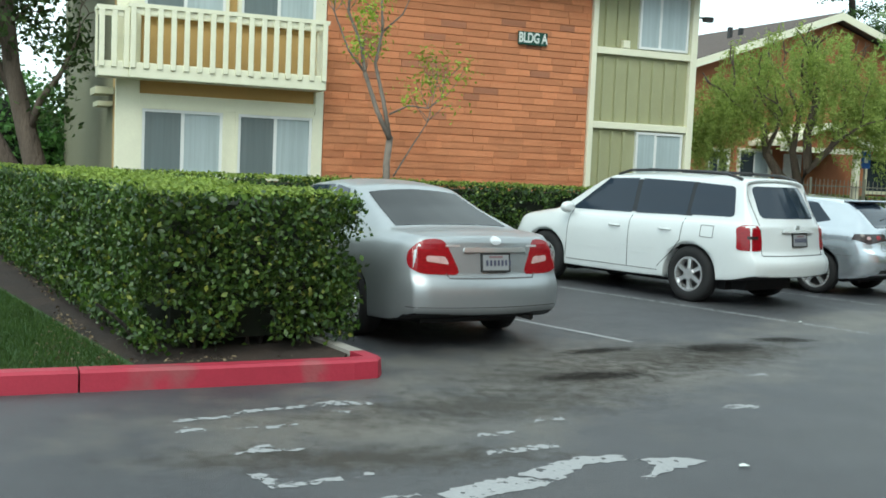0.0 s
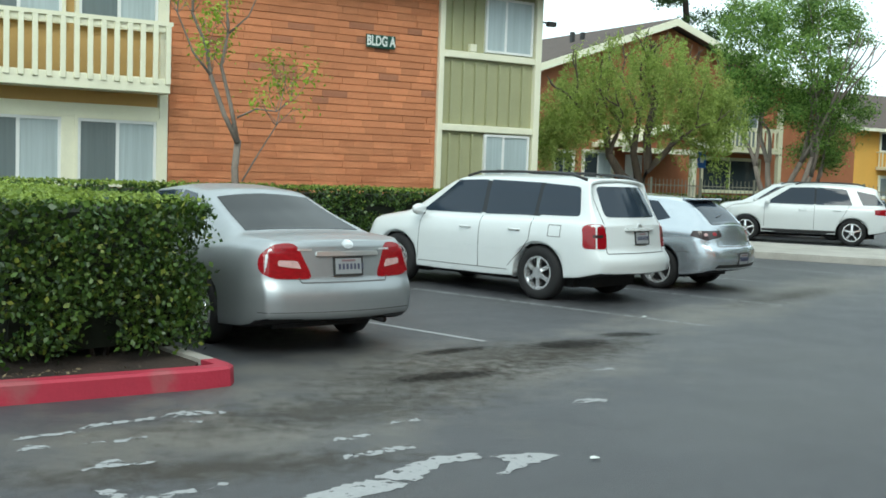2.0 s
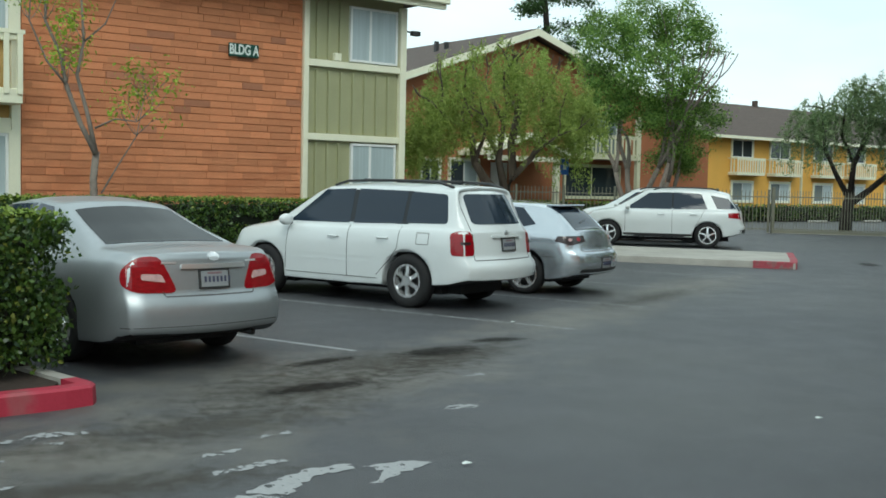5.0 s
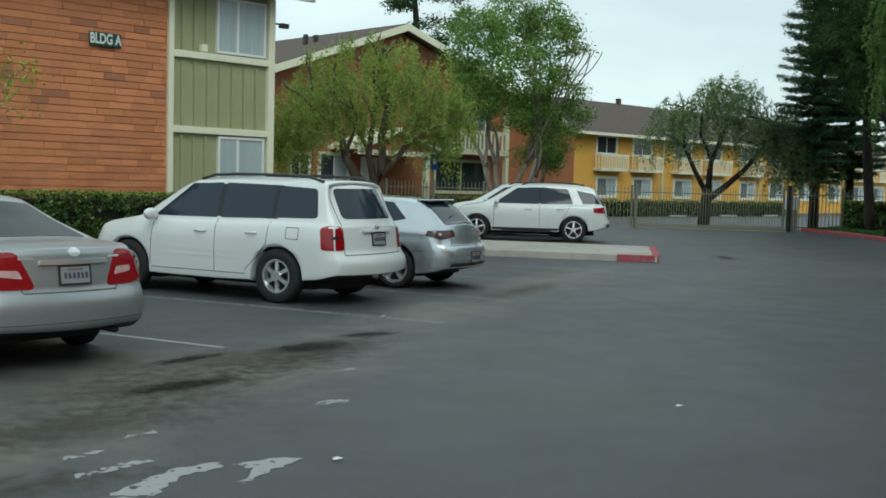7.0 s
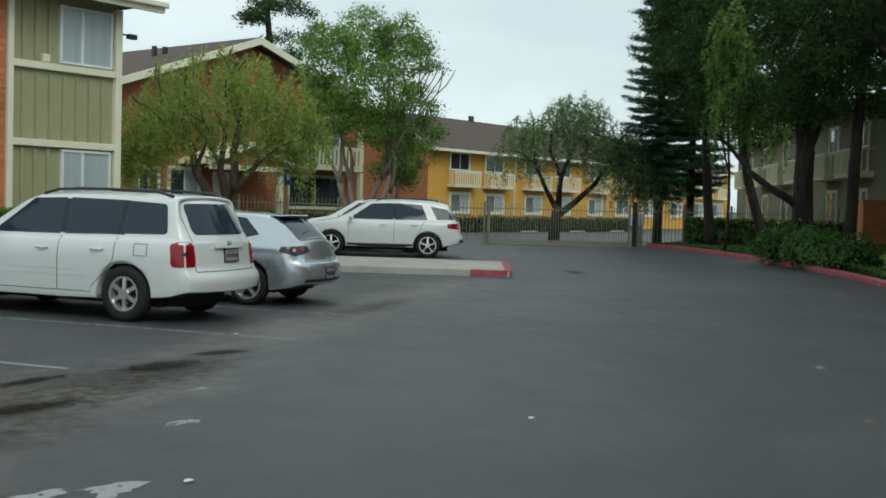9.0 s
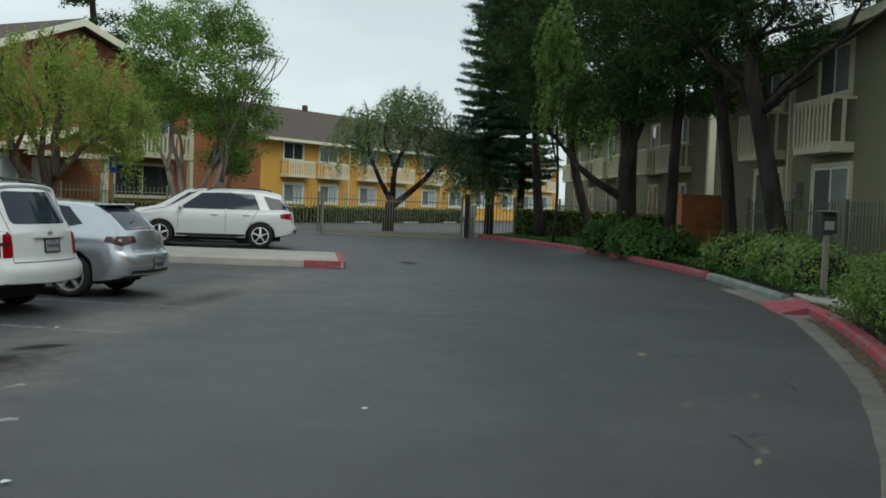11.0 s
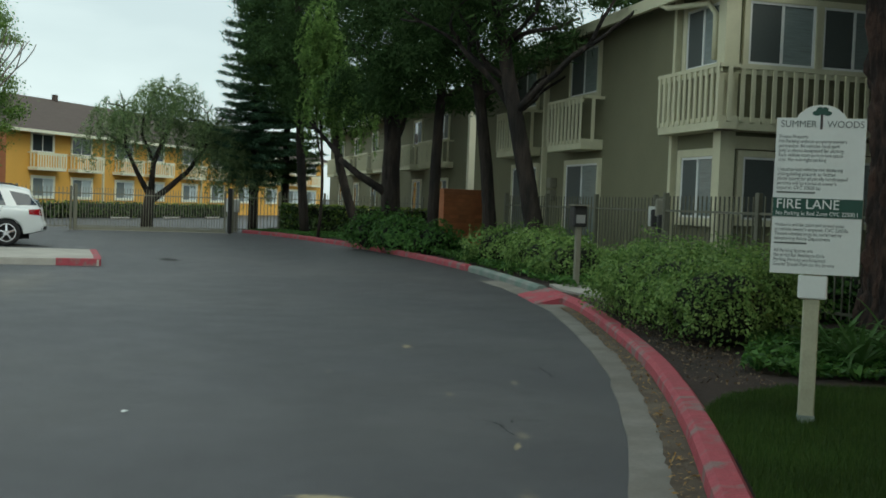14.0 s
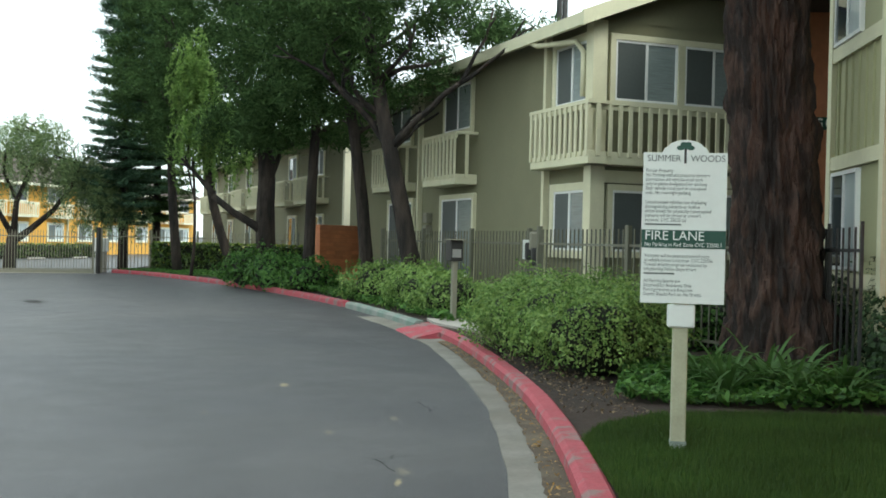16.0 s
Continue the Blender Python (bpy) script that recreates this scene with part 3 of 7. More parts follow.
part("wall", boxed(2.21, 2.46, 0.35, 9.5, 0.0, 5.75), M_OLIVE, HOUSE_A, "olive stucco side wall")
part("wall", boxed(-9.15, 2.21, 9.25, 9.5, 0.0, 5.75), M_OLIVE, HOUSE_A)
bm = bmesh.new()
rv = [bm.verts.new(v) for v in ((-10.3, -0.5, 5.68), (3.1, -0.5, 5.68), (3.1, 10.4, 5.68), (-10.3, 10.4, 5.68), (-10.3, 4.75, 7.6), (3.1, 4.75, 7.6))]
for q in ((0, 1, 5, 4), (2, 3, 4, 5), (1, 2, 5), (3, 0, 4), (0, 3, 2, 1)):
    bm.faces.new([rv[i] for i in q])
part("roof", bm, M_ROOF, HOUSE_A, "brown shingle roof")
part("eave", boxed(-10.35, 3.15, -0.6, -0.5, 5.5, 5.72), M_CREAM, HOUSE_A, "cream eave board")
part("gutter", boxed(-10.35, 3.2, -0.7, -0.6, 5.6, 5.72, bevel=0.02), M_CREAM, HOUSE_A)
# sage panels: trims, bands, battens and windows
for x0, x1, z0, z1 in ((-0.08, 0.04, 0, 5.5), (2.34, 2.5, 0, 5.5)):
    part("corner_trim", boxed(x0, x1, -0.06, 0.06, z0, z1, bevel=0.008), M_CREAM, HOUSE_A)
for z in (2.62, 4.14):
    part("band_trim", boxed(0.04, 2.34, -0.05, 0.06, z - 0.07, z + 0.07, bevel=0.008), M_CREAM, HOUSE_A)
batten = mesh_of("batten", boxed(-0.022, 0.022, -0.02, 0.05, 0, 1.0), M_SAGE)
for i in range(7):
    shared("batten", batten, HOUSE_A, pose(0.26 + i * 0.30, 0.0, 2.72) @ Matrix.Diagonal((1, 1, 1.28, 1)))
for i in range(3):
    shared("batten", batten, HOUSE_A, pose(0.26 + i * 0.28, 0.0, 1.0) @ Matrix.Diagonal((1, 1, 1.5, 1)))
    shared("batten", batten, HOUSE_A, pose(0.26 + i * 0.28, 0.0, 4.25) @ Matrix.Diagonal((1, 1, 1.2, 1)))
window(HOUSE_A, 1.06, 2.28, 4.24, 5.4, 0.02, split=0.42, trim=0, left=M_CURTAIN)
window(HOUSE_A, 1.12, 2.28, 1.2, 2.52, 0.02, split=0.42, trim=0, left=M_CURTAIN)
part("vent_box", boxed(0.66, 0.82, -0.06, 0.05, 4.22, 4.38, bevel=0.01), M_CREAM, HOUSE_A)
# security lamp at the corner
bm = bmesh.new()
tube(bm, [(2.5, 0.0, 5.02), (2.66, -0.06, 5.0)], [0.02, 0.02])
box(bm, 2.6, 2.8, -0.14, -0.02, 4.93, 5.03)
part("security_lamp", bm, M_DARKIRON, HOUSE_A)
# tan bay with windows under the balcony
for x0, x1 in ((-9.4, -9.0), (-5.86, -5.70)):
    part("corner_trim", boxed(x0, x1, -0.02, 0.10, 0, 5.5, bevel=0.008), M_CREAM, HOUSE_A)
part("window_band", boxed(-9.05, -5.86, 0.0, 0.10, 2.42, 2.66, bevel=0.008), M_CREAM, HOUSE_A)
part("mullion", boxed(-7.55, -7.27, 0.0, 0.10, 1.25, 2.42), M_CREAM, HOUSE_A)
for z0, z1 in ((1.28, 2.40), (4.05, 5.3)):
    window(HOUSE_A, -8.95, -7.55, z0, z1, 0.04, trim=0.06)
    window(HOUSE_A, -7.27, -5.9, z0, z1, 0.04, trim=0.06)
balcony(HOUSE_A, -9.24, -5.82, 2.88, 4.12, 0.55, gap=0.225)
balcony(HOUSE_A, -9.74, -9.24, 2.88, 4.05, 0.50, gap=0.2)
part("stair_flight", boxed(-9.72, -9.41, 0.15, 1.2, 2.62, 2.74), M_CREAM2, HOUSE_A)
part("stair_flight", boxed(-9.66, -9.41, 0.3, 1.3, 2.42, 2.50), M_CREAM2, HOUSE_A)
# building sign
SIGN_A = part("sign_board", boxed(-1.77, -1.12, -0.06, -0.03, 4.10, 4.36, bevel=0.006), M_GREENMETAL, HOUSE_A, "dark green sign board")
lettering(SIGN_A, "BLDG A", 0.27, M_SIGNWHITE, pose(-1.445, -0.064, 4.23, 90) @ Matrix.Diagonal((0.68, 1, 1, 1)), "white letters")


def brick_wall(parent, x0, x1, z0, z1, length, height, keep, material, joined, dark=None, m=None, depth=0.020, seed=3):
    """Running courses of separate bricks; those inside keep (x0, x1, z0, z1) are parts, the rest one joined part."""
    rng = random.Random(seed)
    m = m or Matrix.Identity(4)
    me = {}
    far = bmesh.new()
    rows = int((z1 - z0) / height)
    made = 0
    for j in range(rows):
        x = x0 - rng.uniform(0, length)
        while x < x1:
            ln = length * rng.choice((0.75, 1.0, 1.0, 1.25))
            a, b = max(x, x0), min(x + ln, x1)
            x += ln
            if b - a < 0.06:
                continue
            out = rng.uniform(0.0, 0.012)
            z = z0 + j * height
            centre = ((a + b) / 2, z)
            if keep[0] < centre[0] < keep[1] and keep[2] < z < keep[3] and made < 300:
                q = round((b - a) / 0.05) * 0.05
                mt = dark if dark and rng.random() < 0.08 else material
                key = (q, mt.name)
                if key not in me:
                    me[key] = mesh_of("brick", boxed(-q / 2 + 0.002, q / 2 - 0.002, -depth, 0.02, 0.006, height - 0.006, bevel=0.005), mt)
                shared("brick", me[key], parent, m @ pose(centre[0], 0.03 - out, z))
                made += 1
            else:
                box(far, a + 0.002, b - 0.002, 0.03 - depth - out, 0.04, z + 0.006, z + height - 0.006, m)
    ob = part("brickwork", far, joined, parent)
    ob["kind"] = "stuff"



# ---- orange house behind the trees ----
HOUSE_B = thing("apartment_building", frame_at((15.4, 44.4), -68), "two-storey orange brick apartment house with gabled brown roof", "building")
bm = bmesh.new()
gv = [(-6.6, 0), (9.9, 0), (9.9, 5.0), (-0.1, 8.2), (-6.6, 6.0)]
fr = [bm.verts.new((x, 0.0, z)) for x, z in gv]
bk = [bm.verts.new((x, 12.0, z)) for x, z in gv]
bm.faces.new(fr)
bm.faces.new(bk[::-1])
for i in range(5):
    j = (i + 1) % 5
    bm.faces.new((fr[i], bk[i], bk[j], fr[j]))
bmesh.ops.recalc_face_normals(bm, faces=bm.faces)
part("wall", bm, M_ORANGE, HOUSE_B, "orange brick gable wall")
for name, a, b in (("roof", (-0.1, 8.3), (-8.4, 5.4)), ("roof", (-0.1, 8.3), (10.6, 4.85))):
    bm = bmesh.new()
    q = []
    for y in (-0.7, 12.6):
        for p in (a, b):
            for dz in (0, 0.14):
                q.append(bm.verts.new((p[0], y, p[1] + dz)))
    for f in ((0, 1, 3, 2), (4, 6, 7, 5), (0, 4, 5, 1), (2, 3, 7, 6), (1, 5, 7, 3), (0, 2, 6, 4)):
        bm.faces.new([q[i] for i in f])
    bmesh.ops.recalc_face_normals(bm, faces=bm.faces)
    part(name, bm, M_ROOF, HOUSE_B, "brown shingle roof slope")
    bm = bmesh.new()
    q = [bm.verts.new(v) for v in ((a[0], -0.76, a[1] - 0.18), (b[0], -0.76, b[1] - 0.18), (b[0], -0.76, b[1] + 0.12), (a[0], -0.76, a[1] + 0.12), (a[0], -0.70, a[1] - 0.18), (b[0], -0.70, b[1] - 0.18), (b[0], -0.70, b[1] + 0.12), (a[0], -0.70, a[1] + 0.12))]
    for f in ((0, 1, 2, 3), (7, 6, 5, 4), (0, 4, 5, 1), (3, 2, 6, 7), (1, 5, 6, 2), (0, 3, 7, 4)):
        bm.faces.new([q[i] for i in f])
    bmesh.ops.recalc_face_normals(bm, faces=bm.faces)
    part("barge_board", bm, M_CREAM, HOUSE_B, "cream barge board")
for x, y in ((-2.2, 3.0), (-2.6, 3.2), (-1.3, 5)):
    part("vent_pipe", boxed(x - 0.08, x + 0.08, y - 0.08, y + 0.08, 6.6, 8.0), M_DARKIRON, HOUSE_B)
balcony(HOUSE_B, 2.2, 5.9, 3.0, 4.1, 1.0, material=M_CREAM2, gap=0.24)
window(HOUSE_B, 2.5, 5.5, 3.2, 5.1, -0.02, split=0.5, left=M_GLASS, right=M_SCREEN, trim_m=M_CREAM2)
window(HOUSE_B, 2.3, 5.7, 1.3, 2.7, -0.02, split=0.48, left=M_GLASS, right=M_GLASS, trim_m=M_CREAM2, frame_m=M_CREAM2)
part("corner_post", boxed(5.9, 6.1, -1.0, -0.8, 0, 5.0), M_CREAM2, HOUSE_B)
window(HOUSE_B, -4.15, -2.7, 1.3, 2.75, -0.02, split=0.5, left=M_GLASS, right=M_CURTAIN, trim_m=M_CREAM)
window(HOUSE_B, -5.6, -4.7, 1.2, 2.7, -0.02, split=0.5, left=M_GLASS, right=M_GLASS)
part("door", boxed(-2.0, -1.15, -0.12, -0.02, 0.15, 2.7, bevel=0.01), M_WHITE, HOUSE_B, "white front door")
part("corner_post", boxed(0.0, 0.25, -1.9, -1.7, 0, 3.0), M_CREAM, HOUSE_B)
for a, b in (((-3.75, 2.95), (-1.63, 3.75)), ((0.65, 2.95), (-1.63, 3.75))):
    bm = bmesh.new()
    q = []
    for y in (-2.3, 0.0):
        for p in (a, b):
            for dz in (0, 0.16):
                q.append(bm.verts.new((p[0], y, p[1] + dz)))
    for f in ((0, 1, 3, 2), (4, 6, 7, 5), (0, 4, 5, 1), (2, 3, 7, 6), (1, 5, 7, 3), (0, 2, 6, 4)):
        bm.faces.new([q[i] for i in f])
    bmesh.ops.recalc_face_normals(bm, faces=bm.faces)
    part("porch_roof", bm, M_CREAM, HOUSE_B, "porch roof with cream edge")
bm = bmesh.new()
bm.faces.new([bm.verts.new(v) for v in ((-3.5, -2.0, 2.95), (0.4, -2.0, 2.95), (-1.63, -2.0, 3.72))])
part("porch_gable", bm, M_ORANGE, HOUSE_B)
part("beam", boxed(-3.7, 0.6, -2.05, -1.9, 2.75, 2.95), M_CREAM, HOUSE_B)
part("wall", boxed(10.6, 14.5, 2.0, 6.0, 0, 4.6), M_ORANGE, HOUSE_B)
part("wall", boxed(13.0, 16.0, 6.0, 9.0, 0, 5.0), M_STUCCO, HOUSE_B)

# ---- yellow apartment building beyond the gate ----
HOUSE_Y = thing("apartment_building", frame_at((34.9, 61.23), -68), "long two-storey yellow stucco apartment building with brown roof", "building")
part("wall", boxed(-3.03, 44.0, 0.0, 11.0, 0, 5.25), M_YELLOW, HOUSE_Y, "yellow stucco wall")
bm = bmesh.new()
q = [bm.verts.new(v) for v in ((-3.8, -0.8, 5.12), (45, -0.8, 5.12), (45, 11.8, 5.12), (-3.8, 11.8, 5.12), (-3.8, 5.5, 7.9), (45, 5.5, 7.9))]
for f in ((0, 1, 5, 4), (2, 3, 4, 5), (1, 2, 5), (3, 0, 4), (0, 3, 2, 1)):
    bm.faces.new([q[i] for i in f])
part("roof", bm, M_ROOF, HOUSE_Y, "brown shingle roof")
part("eave", boxed(-3.8, 45, -0.9, -0.8, 5.0, 5.18), M_CREAM, HOUSE_Y)
for x in (9.0, 21.0, 33.0):
    part("vent_pipe", boxed(x, x + 0.3, 5.2, 5.5, 7.6, 8.25), M_ROOF, HOUSE_Y)
for x in (0.0, 3.9, 8.7, 12.65, 17.4, 21.7, 26.3, 31.4, 36.0, 40.0):
    window(HOUSE_Y, x, x + 2.0, 3.9, 5.0, -0.02, left=M_GLASS, right=M_GLASS, trim=0.12)
    balcony(HOUSE_Y, x - 0.3, x + 2.5, 2.75, 3.85, 0.7, gap=0.26, fascia=0.2)
    window(HOUSE_Y, x + 0.1, x + 2.1, 1.15, 2.3, -0.02, left=M_SCREEN, right=M_CURTAIN, trim=0.14)
for x in (-2.9, 7.2, 20.1):
    part("downpipe", boxed(x, x + 0.15, -0.12, 0.0, 0, 5.1), M_CREAM2, HOUSE_Y)

# ---- olive stucco building along the drive ----
PG = (19.95, 9.28)
HOUSE_G = thing("apartment_building", frame_at(PG, -36, True), "two-storey olive stucco apartment building with cream balconies", "building")
part("wall", boxed(-17.5, 0.0, 0.0, 11.0, 0, 6.25), M_OLIVE, HOUSE_G, "olive stucco wall")
bm = bmesh.new()
q = [bm.verts.new(v) for v in ((-18.0, -0.5, 6.2), (0.45, -0.5, 6.2), (0.45, 12, 6.2), (-18.0, 12, 6.2), (-18.0, 5.5, 8.6), (0.45, 5.5, 8.6))]
for f in ((0, 1, 5, 4), (2, 3, 4, 5)):
    bm.faces.new([q[i] for i in f])
part("roof", bm, M_ROOF, HOUSE_G, "brown shingle roof")
part("eave", boxed(-18.0, 0.45, -0.6, -0.5, 6.0, 6.25), M_CREAM2, HOUSE_G, "pale eave board")
bm = bmesh.new()
q = [bm.verts.new(v) for v in ((0.45, -0.6, 5.98), (0.45, 5.5, 8.4), (0.45, 5.5, 8.7), (0.45, -0.6, 6.28), (0.53, -0.6, 5.98), (0.53, 5.5, 8.4), (0.53, 5.5, 8.7), (0.53, -0.6, 6.28))]
for f in ((0, 1, 2, 3), (7, 6, 5, 4), (0, 4, 5, 1), (3, 2, 6, 7), (1, 5, 6, 2), (0, 3, 7, 4)):
    bm.faces.new([q[i] for i in f])
bmesh.ops.recalc_face_normals(bm, faces=bm.faces)
part("barge_board", bm, M_CREAM2, HOUSE_G)
bm = bmesh.new()
bm.faces.new([bm.verts.new(v) for v in ((0.0, 0.0, 6.2), (0.0, 11.0, 6.2), (0.0, 5.5, 8.4))])
part("gable", bm, M_OLIVE, HOUSE_G)
for x in (-4.2, -3.9):
    part("vent_pipe", boxed(x, x + 0.1, 1.2, 1.3, 6.6, 7.7), M_DARKIRON, HOUSE_G)
FX = facing("x", 0.0)
# corner bay: windows on both faces, with wrap-round balcony
for z0, z1 in ((4.62, 5.86), (1.55, 2.8)):
    window(HOUSE_G, -1.62, -0.22, z0, z1, -0.03, left=M_SCREENDARK, right=M_BLIND, trim=0.16, trim_m=M_CREAM2)
    window(HOUSE_G, 0.40, 1.88, z0, z1, -0.03, m=FX, left=M_SCREENDARK, right=M_BLIND, trim=0.12, trim_m=M_CREAM2)
    window(HOUSE_G, 2.05, 3.5, z0, z1, -0.03, m=FX, left=M_SCREENDARK, right=M_BLIND, trim=0.12, trim_m=M_CREAM2)
part("corner_trim", boxed(-0.14, 0.16, -0.16, 0.16, 0, 6.2), M_CREAM2, HOUSE_G)
part("band_trim", boxed(0.0, 0.06, 0.16, 7.0, 2.95, 3.2), M_CREAM2, HOUSE_G)
balcony(HOUSE_G, -2.1, 0.5, 3.28, 4.54, 0.42, material=M_CREAM2, gap=0.24)
balcony(HOUSE_G, -0.40, 4.3, 3.28, 4.54, 0.42, m=FX, material=M_CREAM2, gap=0.24)
# side balconies, windows and doors
for x in (-6.05, -10.65):
    balcony(HOUSE_G, x - 2.4, x, 3.14, 4.48, 0.6, material=M_CREAM2, gap=0.26)
    window(HOUSE_G, x - 2.2, x - 0.35, 4.62, 5.82, -0.03, left=M_SCREENDARK, right=M_BLIND, trim=0.10, trim_m=M_CREAM2)
    window(HOUSE_G, x - 2.3, x - 0.12, 0.8, 2.82, -0.03, left=M_SCREENDARK, right=M_BLIND, trim=0.12, trim_m=M_CREAM2)
for x in (-10.2, -2.1):
    part("downpipe", boxed(x, x + 0.12, -0.14, 0.0, 0.2, 6.2), M_CREAM2, HOUSE_G)
bm = bmesh.new()
tube(bm, [(-2.0, -0.55, 6.05), (-1.7, -0.5, 5.92), (-0.5, -0.2, 5.85), (-0.25, -0.16, 5.6), (-0.25, -0.16, 4.7)], [0.06] * 5, 8)
part("downpipe", bm, M_CREAM2, HOUSE_G, smooth=True)
for z in (2.2, 1.85):
    part("meter_box", boxed(-9.5, -9.2, -0.2, 0.0, z, z + 0.28, bevel=0.02), M_IRON, HOUSE_G, "grey meter box")

# further wings of the olive building
HOUSE_H = thing("apartment_building", frame_at((34.6, 27.0), -36, True), "further olive apartment wing with small cream balconies", "building")
part("wall", boxed(-38, 0.0, 0.0, 10.0, 0, 6.2), M_OLIVE, HOUSE_H, "olive stucco wall")
part("corner_trim", boxed(-0.15, 0.15, -0.15, 0.15, 0, 6.1), M_CREAM, HOUSE_H)
part("eave", boxed(-38.5, 0.8, -0.9, -0.7, 6.0, 6.25), M_CREAM2, HOUSE_H)
bm = bmesh.new()
q = [bm.verts.new(v) for v in ((-38.5, -0.8, 6.2), (0.8, -0.8, 6.2), (0.8, 11, 6.2), (-38.5, 11, 6.2), (-38.5, 5, 8.6), (0.8, 5, 8.6))]
for f in ((0, 1, 5, 4), (2, 3, 4, 5), (1, 2, 5), (3, 0, 4), (0, 3, 2, 1)):
    bm.faces.new([q[i] for i in f])
part("roof", bm, M_ROOF, HOUSE_H)
window(HOUSE_H, 1.0, 2.4, 4.3, 5.6, -0.02, m=FX, left=M_SCREEN, right=M_CURTAIN)
for x in (-6.0, -11.0, -17.0, -22.0, -28.0, -34.0):
    balcony(HOUSE_H, x, x + 3.2, 3.2, 4.4, 0.8, material=M_CREAM2, gap=0.28)
    window(HOUSE_H, x + 0.8, x + 2.4, 4.5, 5.6, -0.02, left=M_GLASS, right=M_SCREEN)
    window(HOUSE_H, x + 0.8, x + 2.4, 0.8, 2.7, -0.02, left=M_GLASS, right=M_SCREEN)

# ---- sage and brick building at the drive's near end ----
HOUSE_C = thing("apartment_building", frame_at((15.1, 3.5), -62, True), "apartment building with sage panels, cream trims and brick wall", "building")
part("wall", boxed(0.0, 2.3, 0.0, 0.4, 0, 7.0), M_SAGE, HOUSE_C, "sage green board wall")
part("wall", boxed(2.3, 14.0, 0.0, 0.4, 0, 7.0), M_MORTAR, HOUSE_C, "orange brick wall")
part("wall", boxed(0.0, 0.3, 0.4, 12.0, 0, 7.0), M_OLIVE, HOUSE_C)
part("wall", boxed(-9.6, -9.3, -1.4, 6.0, 0, 7.0), M_MORTAR, HOUSE_C, "orange brick wall")
part("wall", boxed(-9.3, 0.0, 5.7, 6.0, 0, 7.0), M_OLIVE, HOUSE_C)
part("roof", boxed(-10, 14.5, -0.8, 12.5, 6.9, 7.1), M_ROOF, HOUSE_C)
for x0, x1 in ((-0.06, 0.12), (2.2, 2.36)):
    part("corner_trim", boxed(x0, x1, -0.07, 0.06, 0, 6.9), M_CREAM2, HOUSE_C)
for z in (1.3, 2.82, 4.26, 5.9):
    part("band_trim", boxed(0.12, 2.2, -0.06, 0.06, z - 0.09, z + 0.09), M_CREAM2, HOUSE_C)
bt = mesh_of("batten", boxed(-0.022, 0.022, -0.03, 0.05, 0, 1.25), M_SAGE)
for i in range(7):
    shared("batten", bt, HOUSE_C, pose(0.3 + i * 0.29, 0, 2.93))
for z0, z1 in ((1.42, 2.70), (4.38, 5.7)):
    window(HOUSE_C, 0.14, 1.3, z0, z1, -0.02, left=M_GLASS, right=M_CURTAIN, trim=0)
SIGN_C = part("sign_board", boxed(-9.29, -9.26, 1.75, 2.45, 4.32, 4.60), M_GREENMETAL, HOUSE_C, "dark green sign board")
lettering(SIGN_C, "BLDG C", 0.27, M_SIGNWHITE, pose(-9.255, 2.1, 4.46, 90, 0, 90) @ Matrix.Diagonal((0.7, 1, 1, 1)), "white letters")

# ---- red brick garden wall between the wings ----
WALL = thing("garden_wall", frame_at((27.9, 22.7), -36 - 60, False), "low red brick garden wall with brown fence behind", "wall")
part("wall", boxed(-0.2, 3.2, 0.0, 0.25, 0, 2.15), M_MORTAR, WALL, "red brick wall")
part("wooden_fence", boxed(3.2, 6.0, 0.1, 0.2, 0, 2.1), M_BARK, WALL)

# ---- metal fences and the sliding gate ----
PICKETS = {}


def fence(points, z0, top, gap=0.13, label="tan painted metal picket fence", post_gap=2.4, rails=(0.15, 1.6), limit=400, paint=None, post=0.045):
    paint = paint or M_IRON
    picket = PICKETS.setdefault(paint.name, mesh_of("picket", boxed(-0.011, 0.011, -0.011, 0.011, 0.08, 1.9), paint))
    f = thing("metal_fence", pose(points[0][0], points[0][1], z0), label, "fence")
    o = Vector((points[0][0], points[0][1], 0))
    k = 0
    for a, b in zip(points, points[1:]):
        a, b = Vector((*a, 0)) - o, Vector((*b, 0)) - o
        L = (b - a).length
        ang = math.degrees(math.atan2(b.y - a.y, b.x - a.x))
        m = pose(a.x, a.y, 0, 0, 0, ang)
        for r in rails:
            part("rail", boxed(0, L, -0.018, 0.018, r * top / 1.9, r * top / 1.9 + 0.04, m=m), paint, f)
        n = int(L / gap)
        for i in range(1, n):
            if k < limit:
                shared("picket", picket, f, m @ pose(i * L / n, 0, 0) @ Matrix.Diagonal((1, 1, top / 1.9, 1)))
                k += 1
        for i in range(max(1, round(L / post_gap)) + 1):
            x = i * L / max(1, round(L / post_gap))
            part("post", boxed(x - post, x + post, -post, post, -0.2, top + 0.06, m=m, bevel=post * 0.18), paint, f)
    return f


fence([(8.0, 42.5), (16.5, 42.6), (24.6, 40.0)], 0.0, 1.75, gap=0.16)
fence([(31.1, 37.6), (35.2, 36.0), (36.3, 31.0)], 0.0, 1.85, gap=0.16, label="tan metal fence with dark hedge behind it")
fence([(24.2, 17.6), (20.3, 10.9), (17.9, 9.4), (16.2, 6.9), (15.35, 4.9)], 0.12, 1.82, gap=0.14, label="olive painted metal picket fence round the olive building", paint=M_OLIVEIRON)
fence([(15.3, 4.75), (14.98, 3.85), (12.6, 2.58)], 0.12, 1.82, gap=0.24, label="thin dark iron fence behind the great trunk", paint=M_DARKIRON, post_gap=1.6, post=0.018)
